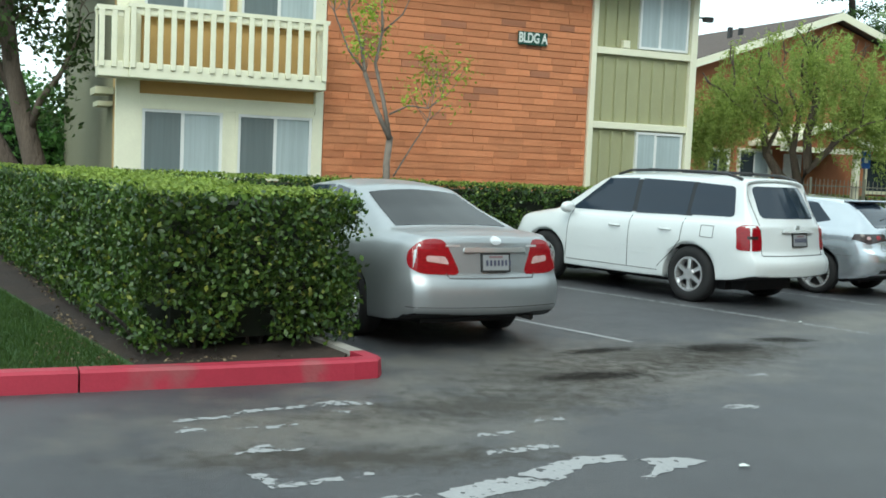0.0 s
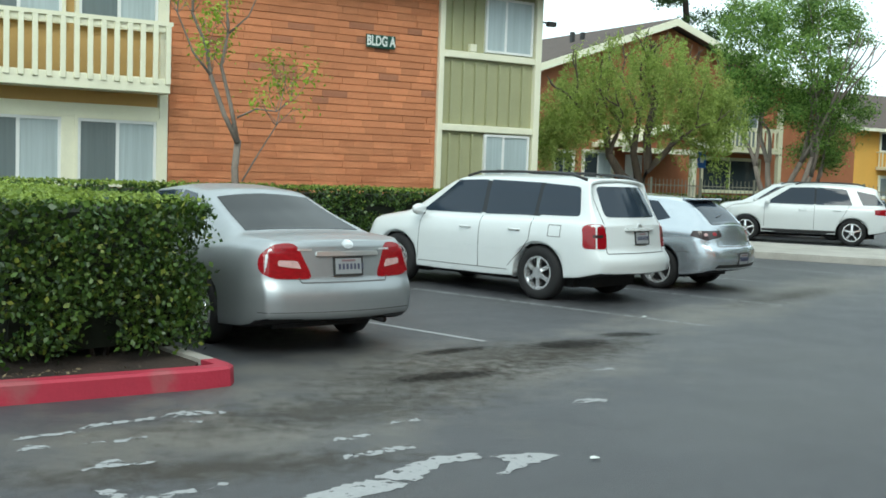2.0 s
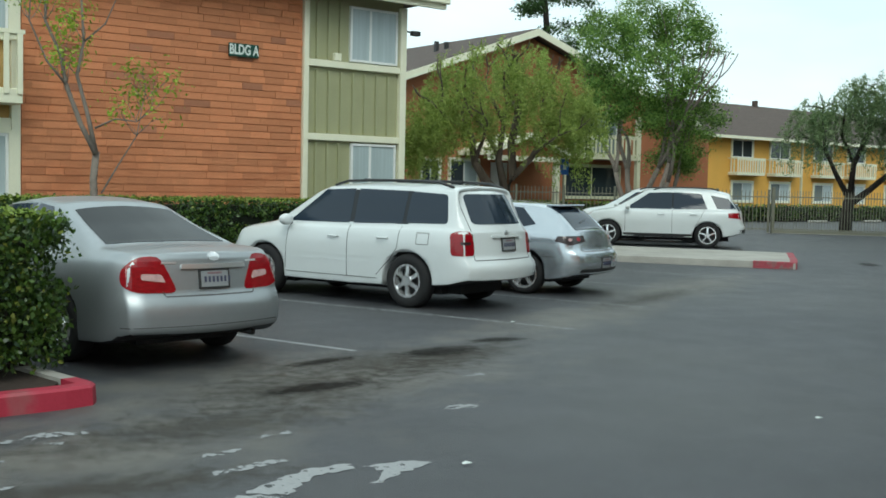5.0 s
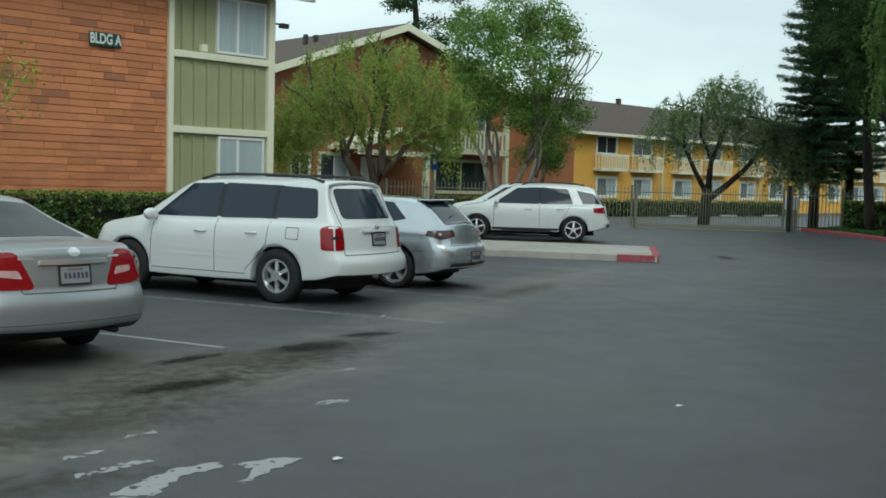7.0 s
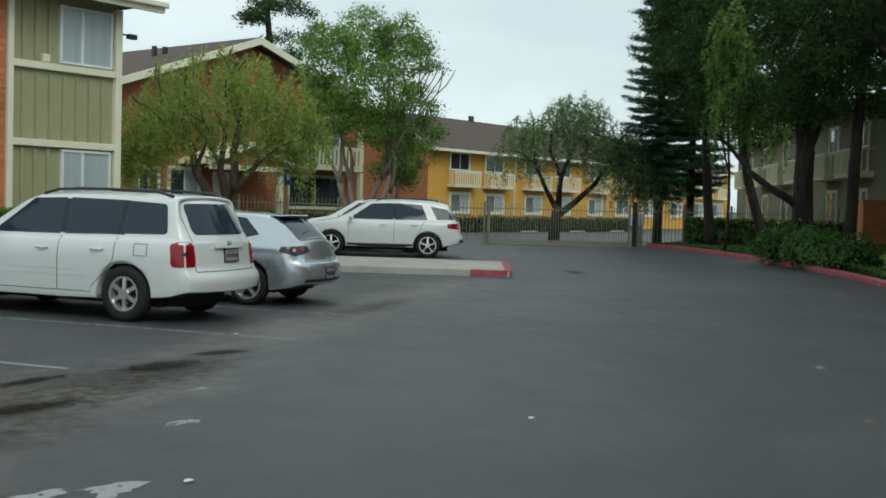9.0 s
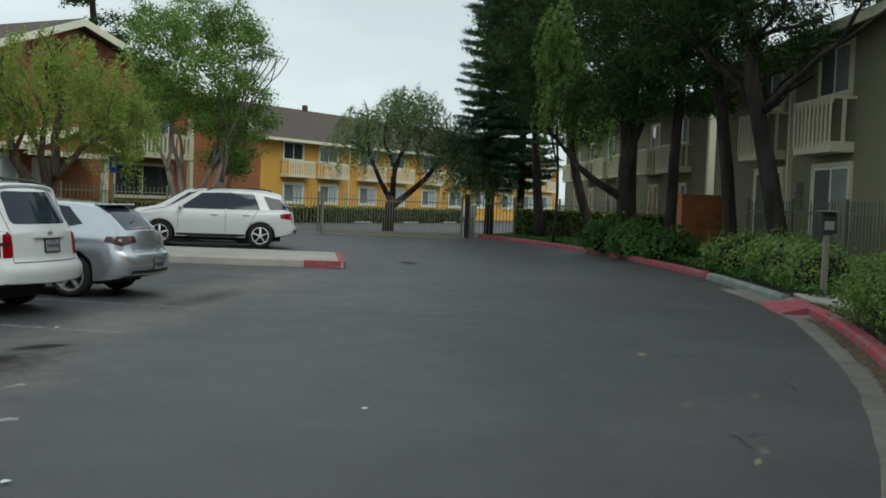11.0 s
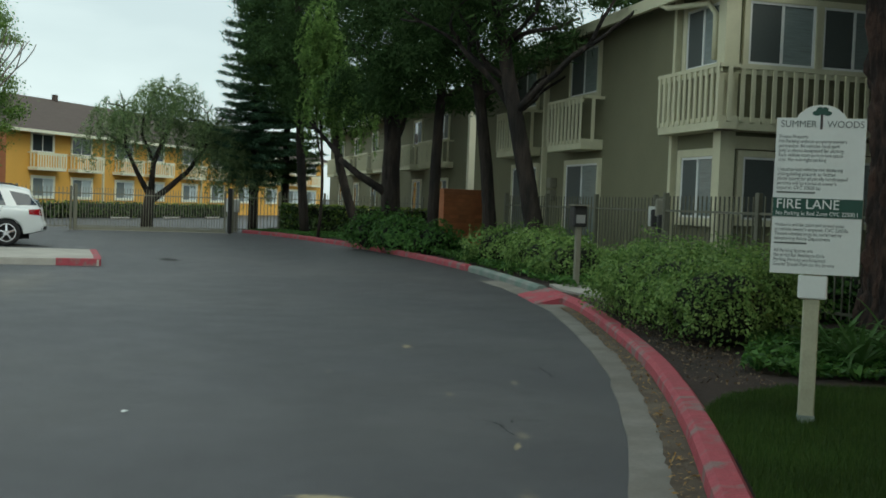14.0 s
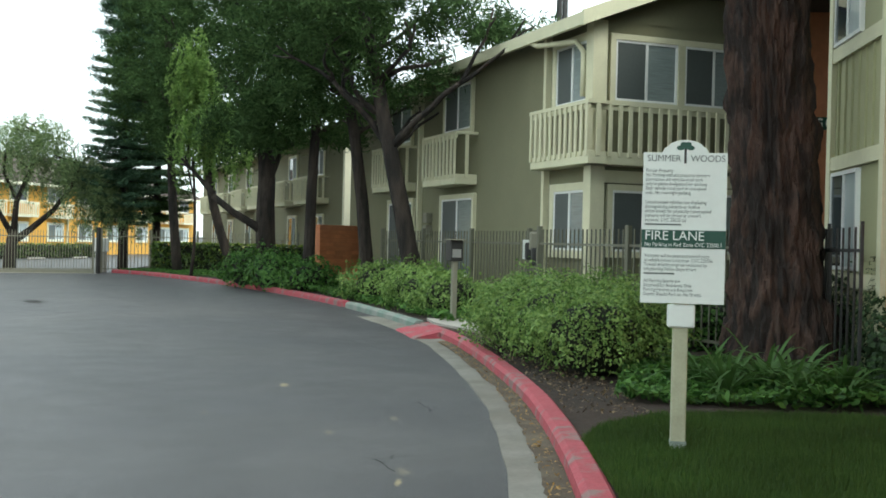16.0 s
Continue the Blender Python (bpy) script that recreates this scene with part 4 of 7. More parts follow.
GATE = fence([(24.7, 39.9), (30.1, 36.9)], 0.02, 1.75, gap=0.11, label="closed tan metal sliding drive gate", post_gap=20)
GATE.name = "sliding_gate"
GATE["category"] = "gate"
part("bottom_beam", boxed(0, 6.2, -0.05, 0.05, 0.0, 0.12, m=pose(0, 0, 0, 0, 0, -29)), M_IRON, GATE)
part("track", boxed(-0.2, 6.4, -0.12, 0.12, -0.02, 0.0, m=pose(0, 0, 0.004, 0, 0, -29)), M_CONCRETE, GATE)
lone("gate_post", boxed(-0.07, 0.07, -0.07, 0.07, 0, 1.95, bevel=0.01), M_DARKIRON, "black steel gate post", "gate post", m=pose(30.25, 36.75, 0))
lone("gate_post", boxed(-0.06, 0.06, -0.06, 0.06, 0, 1.9, bevel=0.01), M_IRON, "tan steel gate post", "gate post", m=pose(24.65, 39.75, 0))
OPENER = thing("gate_opener", pose(31.6, 38.2, 0), "pale grey gate motor box on a stand", "gate motor")
part("box", boxed(-0.25, 0.25, -0.2, 0.2, 0.9, 1.5, bevel=0.03), M_WHITE, OPENER)
part("stand", boxed(-0.2, 0.2, -0.15, 0.15, 0.0, 0.9), M_CONCRETE, OPENER)

# ---- cars ----
from mathutils.bvhtree import BVHTree

M_SILVER = mat("silver_car_paint", (0.37, 0.393, 0.41), rough=0.38, metal=0.62, vary=0.04, scale=2, coat=0.25, second=(0.36, 0.378, 0.39), amount=0.5)
M_BLUESILVER = mat("blue_silver_car_paint", (0.52, 0.56, 0.60), rough=0.26, metal=0.75, vary=0.03, scale=2, coat=0.9)
M_CARWHITE = mat("white_car_paint", (0.68, 0.71, 0.71), rough=0.35, vary=0.02, scale=2, coat=0.7)
M_CARGLASS = mat("tinted_car_glass", (0.022, 0.033, 0.050), rough=0.05, vary=0.0, spec=0.36)
M_UNDER = mat("car_underside", (0.012, 0.012, 0.013), rough=0.8, vary=0.2)
M_TYRE = mat("tyre_rubber", (0.014, 0.014, 0.015), rough=0.85, vary=0.15, scale=10, bump=0.3, bump_scale=60)
M_RIM = mat("alloy_rim", (0.78, 0.79, 0.80), rough=0.2, metal=0.75, vary=0.05)
M_CHROME = mat("chrome", (0.8, 0.81, 0.82), rough=0.3, metal=0.8, vary=0.0)
M_TAILRED = mat("tail_lamp_red", (0.26, 0.004, 0.010), rough=0.2, vary=0.3, scale=18, coat=0.12, stretch=(1, 1, 3))
M_TAILCLEAR = mat("tail_lamp_clear", (0.55, 0.36, 0.35), rough=0.16, vary=0.2, scale=20, coat=0.3)
M_TAILDARK = mat("smoked_lamp", (0.035, 0.022, 0.022), rough=0.14, vary=0.1, coat=0.2)
M_HEADLAMP = mat("head_lamp", (0.55, 0.57, 0.58), rough=0.1, vary=0.05, coat=0.9)
M_PLATE = mat("number_plate", (0.29, 0.30, 0.31), rough=0.45, vary=0.03)
M_PLATEINK = mat("plate_ink", (0.06, 0.065, 0.11), rough=0.5, vary=0.0)
M_STATEBAR = mat("plate_red", (0.22, 0.14, 0.15), rough=0.5, vary=0.0)
M_REARGLASS = mat("saloon_rear_glass", (0.014, 0.015, 0.017), rough=0.08, vary=0.0, spec=0.12)
M_SEAM = mat("panel_gap", (0.11, 0.11, 0.11), rough=0.8, vary=0.0)
M_PILLAR = mat("gloss_black_pillar", (0.014, 0.017, 0.021), rough=0.12, vary=0.0, spec=0.4)
M_BLACKTRIM = mat("black_plastic", (0.025, 0.025, 0.026), rough=0.5, vary=0.1)


def chaikin(p, times=2):
    for _ in range(times):
        q = [p[0]]
        for a, b in zip(p, p[1:]):
            q += [0.75 * a + 0.25 * b, 0.25 * a + 0.75 * b]
        q.append(p[-1])
        p = np.array(q)
    return p


def car_shell(keys, rear_shift, front_shift, wheels, arch, round_rear=0.12, round_front=0.2, n=130):
    """Loft a body. keys rows: x, floor, belt, top, half widths at the flank, belt and roof edge."""
    k = np.array(keys, float)
    x0, x1 = k[0, 0], k[-1, 0]
    xs = np.linspace(x0, x1, n)
    for wx in wheels:
        xs = np.append(xs, [wx - arch + 0.002, wx + arch - 0.002, wx - arch - 0.004, wx + arch + 0.004, *(wx + arch * np.cos(np.linspace(0.15, 3.0, 13)))])
    xs = np.unique(np.round(xs, 4))
    cols = []
    for c in range(1, 7):
        v = np.interp(np.linspace(x0, x1, 400), k[:, 0], k[:, c])
        pad = np.pad(v, 12, mode="edge")
        v = np.convolve(pad, np.hanning(25) / np.hanning(25).sum(), "valid")
        cols.append(np.interp(xs, np.linspace(x0, x1, 400), v))
    bm = bmesh.new()
    rings = []
    for i, x in enumerate(xs):
        zb, zs, zt, wm, ws, wt = (c[i] for c in cols)
        low = zb
        for wx in wheels:
            if abs(x - wx) < arch:
                low = max(low, 0.33 + math.sqrt(max(0, arch ** 2 - (x - wx) ** 2)) * 0.98)
        r = np.clip((x0 + 0.5 - x) / 0.5, 0, 1)
        f = np.clip((x - x1 + 0.6) / 0.6, 0, 1)
        ws_scale = 1 - round_rear * r ** 3 - round_front * f ** 2.5
        mid = max(low + 0.03, zb + 0.5 * (zs - zb))
        gh = zt - zs
        pts = np.array([(0, low), (0.75 * wm, low), (wm * 0.965, low), (wm * 0.985, low + 0.05), (wm, mid), (wm * 0.995, max(mid + 0.02, zs - 0.16)), (ws, zs),
                        (ws - 0.02 - 0.05 * min(1, gh * 3), zs + min(0.03, gh * 0.3)), (wt + 0.03, zt - max(0.02, 0.13 * gh)), (wt * 0.93, zt - 0.02 - 0.02 * gh), (wt * 0.5, zt - 0.004), (0, zt)])
        pts = chaikin(pts, 2)
        ring = []
        for y, z in pts:
            xx = x + r ** 2 * np.interp(z, *zip(*rear_shift)) + f ** 2 * np.interp(z, *zip(*front_shift))
            ring.append((xx, y * ws_scale, z))
        rings.append(ring)
    m = len(rings[0])
    L = [[bm.verts.new(p) for p in r] for r in rings]
    R = [[L[i][j] if j in (0, m - 1) else bm.verts.new((p[0], -p[1], p[2])) for j, p in enumerate(r)] for i, r in enumerate(rings)]
    for i in range(len(rings) - 1):
        for j in range(m - 1):
            bm.faces.new((L[i][j], L[i][j + 1], L[i + 1][j + 1], L[i + 1][j]))
            bm.faces.new((R[i][j], R[i + 1][j], R[i + 1][j + 1], R[i][j + 1]))
    for end, out in ((0, -1), (-1, 1)):
        cols_n = 10
        grid = []
        for j in range(m):
            a, b = L[end][j], R[end][j]
            row = [a]
            if 0 < j < m - 1:
                for c in range(1, cols_n):
                    t = c / cols_n
                    p = a.co.lerp(b.co, t)
                    p.x += out * 0.13 * (1 - (2 * t - 1) ** 2) * min(1, abs(a.co.y) / 0.5)
                    row.append(bm.verts.new(p))
                row.append(b)
            else:
                row = [a] * (cols_n + 1)
            grid.append(row)
        for j in range(m - 1):
            for c in range(cols_n):
                vs = []
                for v in (grid[j][c], grid[j][c + 1], grid[j + 1][c + 1], grid[j + 1][c]):
                    if v not in vs:
                        vs.append(v)
                if len(vs) > 2:
                    bm.faces.new(vs)
    bmesh.ops.recalc_face_normals(bm, faces=bm.faces)
    return bm


def decal(body, tree, outline, view, material, name, parent, label="", lift=0.004, grid=0.05, smooth=True):
    """Lay a closed outline (u, v) on the body as seen from one side. view: 'left', 'right', 'rear', 'front', 'top', or an angle in degrees from the rear towards the left."""
    if view == "top":
        o, d, u, v = Vector((0, 0, 3)), Vector((0, 0, -1)), Vector((1, 0, 0)), Vector((0, 1, 0))
    else:
        ang = {"rear": 0, "left": 90, "right": -90, "front": 180}.get(view, view)
        a = radians(ang)
        out = Vector((-math.cos(a), math.sin(a), 0))
        d = -out
        ends = [v.co.x for v in body.data.vertices]
        pivot = 0.0 if view in ("left", "right") else (min(ends) if abs(ang) < 90 else max(ends))
        o = out * 4 + Vector((pivot, 0, 0))
        u = Vector((1, 0, 0)) if view in ("left", "right") else Vector((-math.sin(a), -math.cos(a), 0))
        v = Vector((0, 0, 1))
    bm = bmesh.new()
    bm.faces.new([bm.verts.new((p[0], p[1], 0)) for p in outline])
    xs, ys = [p[0] for p in outline], [p[1] for p in outline]
    for lo, hi, axis in ((min(xs), max(xs), 0), (min(ys), max(ys), 1)):
        n = int((hi - lo) / grid)
        for k in range(1, n + 1):
            c = lo + (hi - lo) * k / (n + 1)
            co, no = ((c, 0, 0), (1, 0, 0)) if axis == 0 else ((0, c, 0), (0, 1, 0))
            bmesh.ops.bisect_plane(bm, geom=bm.verts[:] + bm.edges[:] + bm.faces[:], plane_co=co, plane_no=no)
    bad = []
    for vert in bm.verts:
        p = o + u * vert.co.x + v * vert.co.y
        hit, nrm, _, _ = tree.ray_cast(p, d)
        if hit is None:
            bad.append(vert)
            continue
        if nrm.dot(d) > 0:
            nrm = -nrm
        vert.co = hit + nrm * lift
    bmesh.ops.delete(bm, geom=bad, context="VERTS")
    for f in bm.faces:
        f.normal_update()
        if f.normal.dot(d) > 0:
            f.normal_flip()
    rim = [e for e in bm.edges if e.is_boundary]
    if rim:
        ret = bmesh.ops.extrude_edge_only(bm, edges=rim)
        for g in ret["geom"]:
            if isinstance(g, bmesh.types.BMVert):
                g.co += d * (lift + 0.01)
    return part(name, bm, material, parent, label, smooth=False)


def rounded(outline, radius=0.05):
    """A closed outline with its corners rounded to about the given radius."""
    p = [np.array(q, float) for q in outline]
    out = []
    for a, b, c in zip(p[-1:] + p[:-1], p, p[1:] + p[:1]):
        u, v = a - b, c - b
        r = min(radius, 0.45 * np.linalg.norm(u), 0.45 * np.linalg.norm(v))
        e, f = b + u / np.linalg.norm(u) * r, b + v / np.linalg.norm(v) * r
        out += [tuple((1 - t) ** 2 * e + 2 * t * (1 - t) * b + t * t * f) for t in (0, 0.35, 0.7, 1)]
    return out


def stroke(p, q, w):
    """Outline of a thin straight strip."""
    a, b = np.array(p, float), np.array(q, float)
    d = (b - a) / np.linalg.norm(b - a)
    n = np.array((-d[1], d[0])) * w / 2
    return [tuple(a + n), tuple(b + n), tuple(b - n), tuple(a - n)]


def wheel_parts(parent, x, y, radius, width, spokes, rim_r, rim_m):
    s = 1 if y > 0 else -1
    bm = bmesh.new()
    prof = [(rim_r, -width / 2 + 0.02), (rim_r + 0.02, -width / 2), (radius - 0.03, -width / 2), (radius, -width / 2 + 0.035), (radius, width / 2 - 0.035), (radius - 0.03, width / 2), (rim_r + 0.02, width / 2), (rim_r, width / 2 - 0.02)]
    n = 36
    rr = [[bm.verts.new((x + r * math.cos(k * math.tau / n), y + o, radius + r * math.sin(k * math.tau / n))) for r, o in prof] for k in range(n)]
    for k in range(n):
        for j in range(len(prof) - 1):
            bm.faces.new((rr[k][j], rr[k][j + 1], rr[(k + 1) % n][j + 1], rr[(k + 1) % n][j]))
    bmesh.ops.recalc_face_normals(bm, faces=bm.faces)
    tyre = part("wheel", bm, M_TYRE, parent, "black rubber tyre", smooth=True)
    bm = bmesh.new()
    yo = y + s * (width / 2 - 0.03)
    ring = [(rim_r + 0.004, 0.02), (rim_r - 0.025, 0.02), (rim_r - 0.04, -0.05), (rim_r - 0.03, -0.12)]
    rr = [[bm.verts.new((x + r * math.cos(k * math.tau / n), yo + s * o, radius + r * math.sin(k * math.tau / n))) for r, o in ring] for k in range(n)]
    for k in range(n):
        for j in range(len(ring) - 1):
            bm.faces.new((rr[k][j], rr[k][j + 1], rr[(k + 1) % n][j + 1], rr[(k + 1) % n][j]))
    for k in range(spokes):
        a = k * math.tau / spokes + math.pi / 2
        mm = pose(x, yo, radius) @ Matrix.Rotation(-a, 4, "Y")
        v = box(bm, 0.03, rim_r - 0.01, -0.025, 0.02, -0.021, 0.021, None)
        for q in v:
            f = (q.co.x - 0.03) / (rim_r - 0.04)
            q.co.z *= 1.25 - 0.55 * math.sin(f * math.pi)
            q.co.y -= s * 0.02 * f
        bmesh.ops.transform(bm, matrix=mm, verts=v)
    ret = bmesh.ops.create_cone(bm, cap_ends=True, segments=16, radius1=0.075, radius2=0.06, depth=0.06)
    bmesh.ops.transform(bm, matrix=pose(x, yo + s * 0.0, radius, 90, 0, 0), verts=ret["verts"])
    bmesh.ops.recalc_face_normals(bm, faces=bm.faces)
    part("rim", bm, rim_m, tyre, "shiny alloy rim")
    ret = bmesh.new()
    bmesh.ops.create_cone(ret, cap_ends=True, segments=28, radius1=rim_r - 0.02, radius2=rim_r - 0.02, depth=0.04)
    bmesh.ops.transform(ret, matrix=pose(x, yo - s * 0.10, radius, 90, 0, 0), verts=ret.verts[:])
    part("brake_disc", ret, M_UNDER, tyre)


def build_car(name, m, label, keys, rear_shift, front_shift, wb, track, tyre_r, rim_r, spokes, paint, arch, **opt):
    car = thing(name, m, label, "car")
    bm = car_shell(keys, rear_shift, front_shift, (0.0, wb), arch, **opt)
    tree = BVHTree.FromBMesh(bm)
    body = part("body", bm, paint, car, smooth=True)
    body.data.materials.append(M_UNDER)
    for p in body.data.polygons:
        if p.normal.z < -0.8 and p.center.z < 0.75 and abs(p.center.y) < 0.9:
            p.material_index = 1
    for wx in (0.0, wb):
        part("wheel_well", boxed(wx - arch + 0.02, wx + arch - 0.02, -track / 2 + 0.16, track / 2 - 0.16, 0.19, 0.60), M_UNDER, car)
        for y in (track / 2, -track / 2):
            wheel_parts(car, wx, y, tyre_r, 0.21, spokes, rim_r, M_RIM)
    part("axle_pan", boxed(keys[0][0] + 0.35, keys[-1][0] - 0.5, -0.5, 0.5, 0.20, 0.34), M_UNDER, car)
    return car, body, tree


def both(body, tree, outline, material, name, parent, label="", grid=0.06, lift=0.004):
    for side in ("left", "right"):
        decal(body, tree, outline, side, material, name, parent, label, lift, grid)


def plate(car, body, tree, y, z, view="rear", w=0.155, h=0.075):
    p = decal(body, tree, [(y - w, z - h), (y + w, z - h), (y + w, z + h), (y - w, z + h)], view, M_PLATE, "number_plate", car, "white number plate", lift=0.014, grid=0.2)
    for i in range(7):
        x = y - w + 0.035 + i * 0.04
        decal(body, tree, [(x, z - 0.03), (x + 0.02, z - 0.03), (x + 0.02, z + 0.02), (x, z + 0.02)], view, M_PLATEINK, "character_bar", p, lift=0.019, grid=0.2)
    decal(body, tree, [(y - 0.07, z + 0.04), (y + 0.07, z + 0.04), (y + 0.07, z + 0.058), (y - 0.07, z + 0.058)], view, M_STATEBAR, "state_bar", p, lift=0.019, grid=0.2)
    for o in ([(y - w - 0.015, z - h - 0.015), (y + w + 0.015, z - h - 0.015), (y + w + 0.015, z - h), (y - w - 0.015, z - h)], [(y - w - 0.015, z + h), (y + w + 0.015, z + h), (y + w + 0.015, z + h + 0.012), (y - w - 0.015, z + h + 0.012)], [(y - w - 0.015, z - h), (y - w, z - h), (y - w, z + h), (y - w - 0.015, z + h)], [(y + w, z - h), (y + w + 0.015, z - h), (y + w + 0.015, z + h), (y + w, z + h)]):
        decal(body, tree, o, view, M_BLACKTRIM, "plate_frame", p, lift=0.018, grid=0.2)


def ellipse(x, z, a, b, n=16):
    return [(x + a * math.cos(k * math.tau / n), z + b * math.sin(k * math.tau / n)) for k in range(n)]


def mirror(car, x, y, z, paint):
    for s in (1, -1):
        bm = bmesh.new()
        bmesh.ops.create_uvsphere(bm, u_segments=14, v_segments=9, radius=1.0)
        bmesh.ops.transform(bm, matrix=pose(x, s * (y + 0.09), z) @ Matrix.Diagonal((0.075, 0.13, 0.085, 1)), verts=bm.verts[:])
        part("mirror", bm, paint, car, smooth=True)


def handle(car, x, y, z, material):
    for s in (1, -1):
        bm = bmesh.new()
        tube(bm, [(x - 0.10, s * y, z), (x - 0.07, s * (y + 0.025), z), (x + 0.07, s * (y + 0.025), z), (x + 0.10, s * y, z)], [0.014] * 4, 6)
        part("door_handle", bm, material, car, smooth=True)


def roof_rails(car, x0, x1, y, z, drop=0.03):
    for s in (1, -1):
        bm = bmesh.new()
        n = 9
        pts = [(x0 + (x1 - x0) * i / n, s * y, z + (0.05 if 0 < i < n else 0.0) - drop * ((2 * i / n - 1) ** 2)) for i in range(n + 1)]
        tube(bm, pts, [0.02] * (n + 1), 6)
        part("roof_rail", bm, M_BLACKTRIM, car, "black roof rail", smooth=True)
    return


# silver saloon in the nearest bay
SEDAN, sb, st = build_car("saloon_car", pose(-0.1, 10.62, 0, 0, 0, 120), "dusty silver four-door saloon parked nose-in beside the hedge",
    [(-1.06, 0.34, 0.93, 1.035, 0.86, 0.80, 0.71), (-0.85, 0.25, 0.95, 1.055, 0.885, 0.83, 0.71), (-0.42, 0.22, 0.96, 1.07, 0.895, 0.84, 0.67), (0.1, 0.20, 0.95, 1.24, 0.897, 0.845, 0.60), (0.62, 0.19, 0.94, 1.435, 0.897, 0.845, 0.56), (1.2, 0.19, 0.93, 1.475, 0.897, 0.845, 0.57), (1.75, 0.19, 0.92, 1.42, 0.897, 0.845, 0.57),
     (2.6, 0.19, 0.90, 1.0, 0.895, 0.83, 0.64), (3.3, 0.20, 0.80, 0.87, 0.88, 0.80, 0.62), (3.68, 0.26, 0.62, 0.68, 0.80, 0.72, 0.55)],
    [(0.2, 0.12), (0.30, 0.05), (0.37, -0.01), (0.56, -0.02), (0.62, 0.01), (0.68, 0.05), (0.97, 0.09), (1.03, 0.12)], [(0.2, -0.1), (0.5, 0.0), (0.7, -0.15)], 2.72, 1.54, 0.325, 0.20, 10, M_SILVER, 0.375)
decal(sb, st, [(-0.36, -0.61), (-0.38, 0.0), (-0.36, 0.61), (0.46, 0.50), (0.49, 0.0), (0.46, -0.50)], "top", M_REARGLASS, "rear_window", SEDAN, "dark sloping rear window")
decal(sb, st, [(1.80, -0.54), (1.80, 0.54), (2.50, 0.66), (2.54, 0), (2.50, -0.66)], "top", M_CARGLASS, "windscreen", SEDAN)
both(sb, st, [(0.30, 1.00), (0.72, 1.37), (1.02, 1.40), (1.02, 0.98)], M_CARGLASS, "side_window", SEDAN)
both(sb, st, [(1.07, 0.98), (1.07, 1.40), (1.70, 1.37), (2.22, 0.99)], M_CARGLASS, "side_window", SEDAN)
for s in (1, -1):
    decal(sb, st, rounded([(s * 0.34, 0.685), (s * 0.70, 0.69), (s * 0.83, 0.75), (s * 0.83, 0.88), (s * 0.70, 0.99), (s * 0.50, 1.0)], 0.07)[::s], 22 * -s, M_TAILRED, "tail_lamp", SEDAN, "red tail lamp")
    decal(sb, st, rounded([(s * 0.45, 0.775), (s * 0.66, 0.80), (s * 0.66, 0.85), (s * 0.49, 0.845)], 0.02)[::s], 22 * -s, M_TAILCLEAR, "reversing_lamp", SEDAN, "clear reversing lamp", lift=0.008)
decal(sb, st, rounded([(-0.30, 0.885), (0.36, 0.885), (0.35, 0.925), (-0.29, 0.925)], 0.015), "rear", M_CHROME, "chrome_strip", SEDAN, lift=0.02)
decal(sb, st, ellipse(0.03, 0.985, 0.058, 0.036), "rear", M_CHROME, "badge", SEDAN, lift=0.01)
plate(SEDAN, sb, st, 0.02, 0.795, w=0.138, h=0.07)
for o in (stroke((-0.44, 0.655), (0.44, 0.655), 0.012), stroke((-0.44, 0.655), (-0.62, 0.99), 0.008), stroke((0.44, 0.655), (0.62, 0.99), 0.008), stroke((-0.80, 0.40), (0.80, 0.40), 0.008)):
    decal(sb, st, o, "rear", M_SEAM, "panel_gap", SEDAN, lift=0.003)
decal(sb, st, [(-0.82, 0.28), (0.82, 0.28), (0.80, 0.33), (-0.80, 0.33)], "rear", M_BLACKTRIM, "bumper_skirt", SEDAN)
for x in (-0.46, 0.38):
    decal(sb, st, stroke((x, 0.94), (x + 0.13, 0.94), 0.016), "rear", M_CHROME, "badge_bar", SEDAN, lift=0.006)
for p, q in (((1.045, 0.25), (1.045, 0.98)), ((2.25, 0.35), (2.25, 0.98)), ((0.26, 0.98), (0.42, 0.62)), ((1.04, 0.25), (2.2, 0.24))):
    both(sb, st, stroke(p, q, 0.008), M_SEAM, "panel_gap", SEDAN)
handle(SEDAN, 0.62, 0.895, 0.80, M_SILVER)
handle(SEDAN, 1.6, 0.895, 0.79, M_SILVER)
mirror(SEDAN, 2.2, 0.86, 0.99, M_SILVER)
bm = bmesh.new()
tube(bm, [(-1.0, -0.52, 0.27), (-0.6, -0.52, 0.27)], [0.03, 0.03], 10)
part("exhaust", bm, M_DARKIRON, SEDAN, smooth=True)

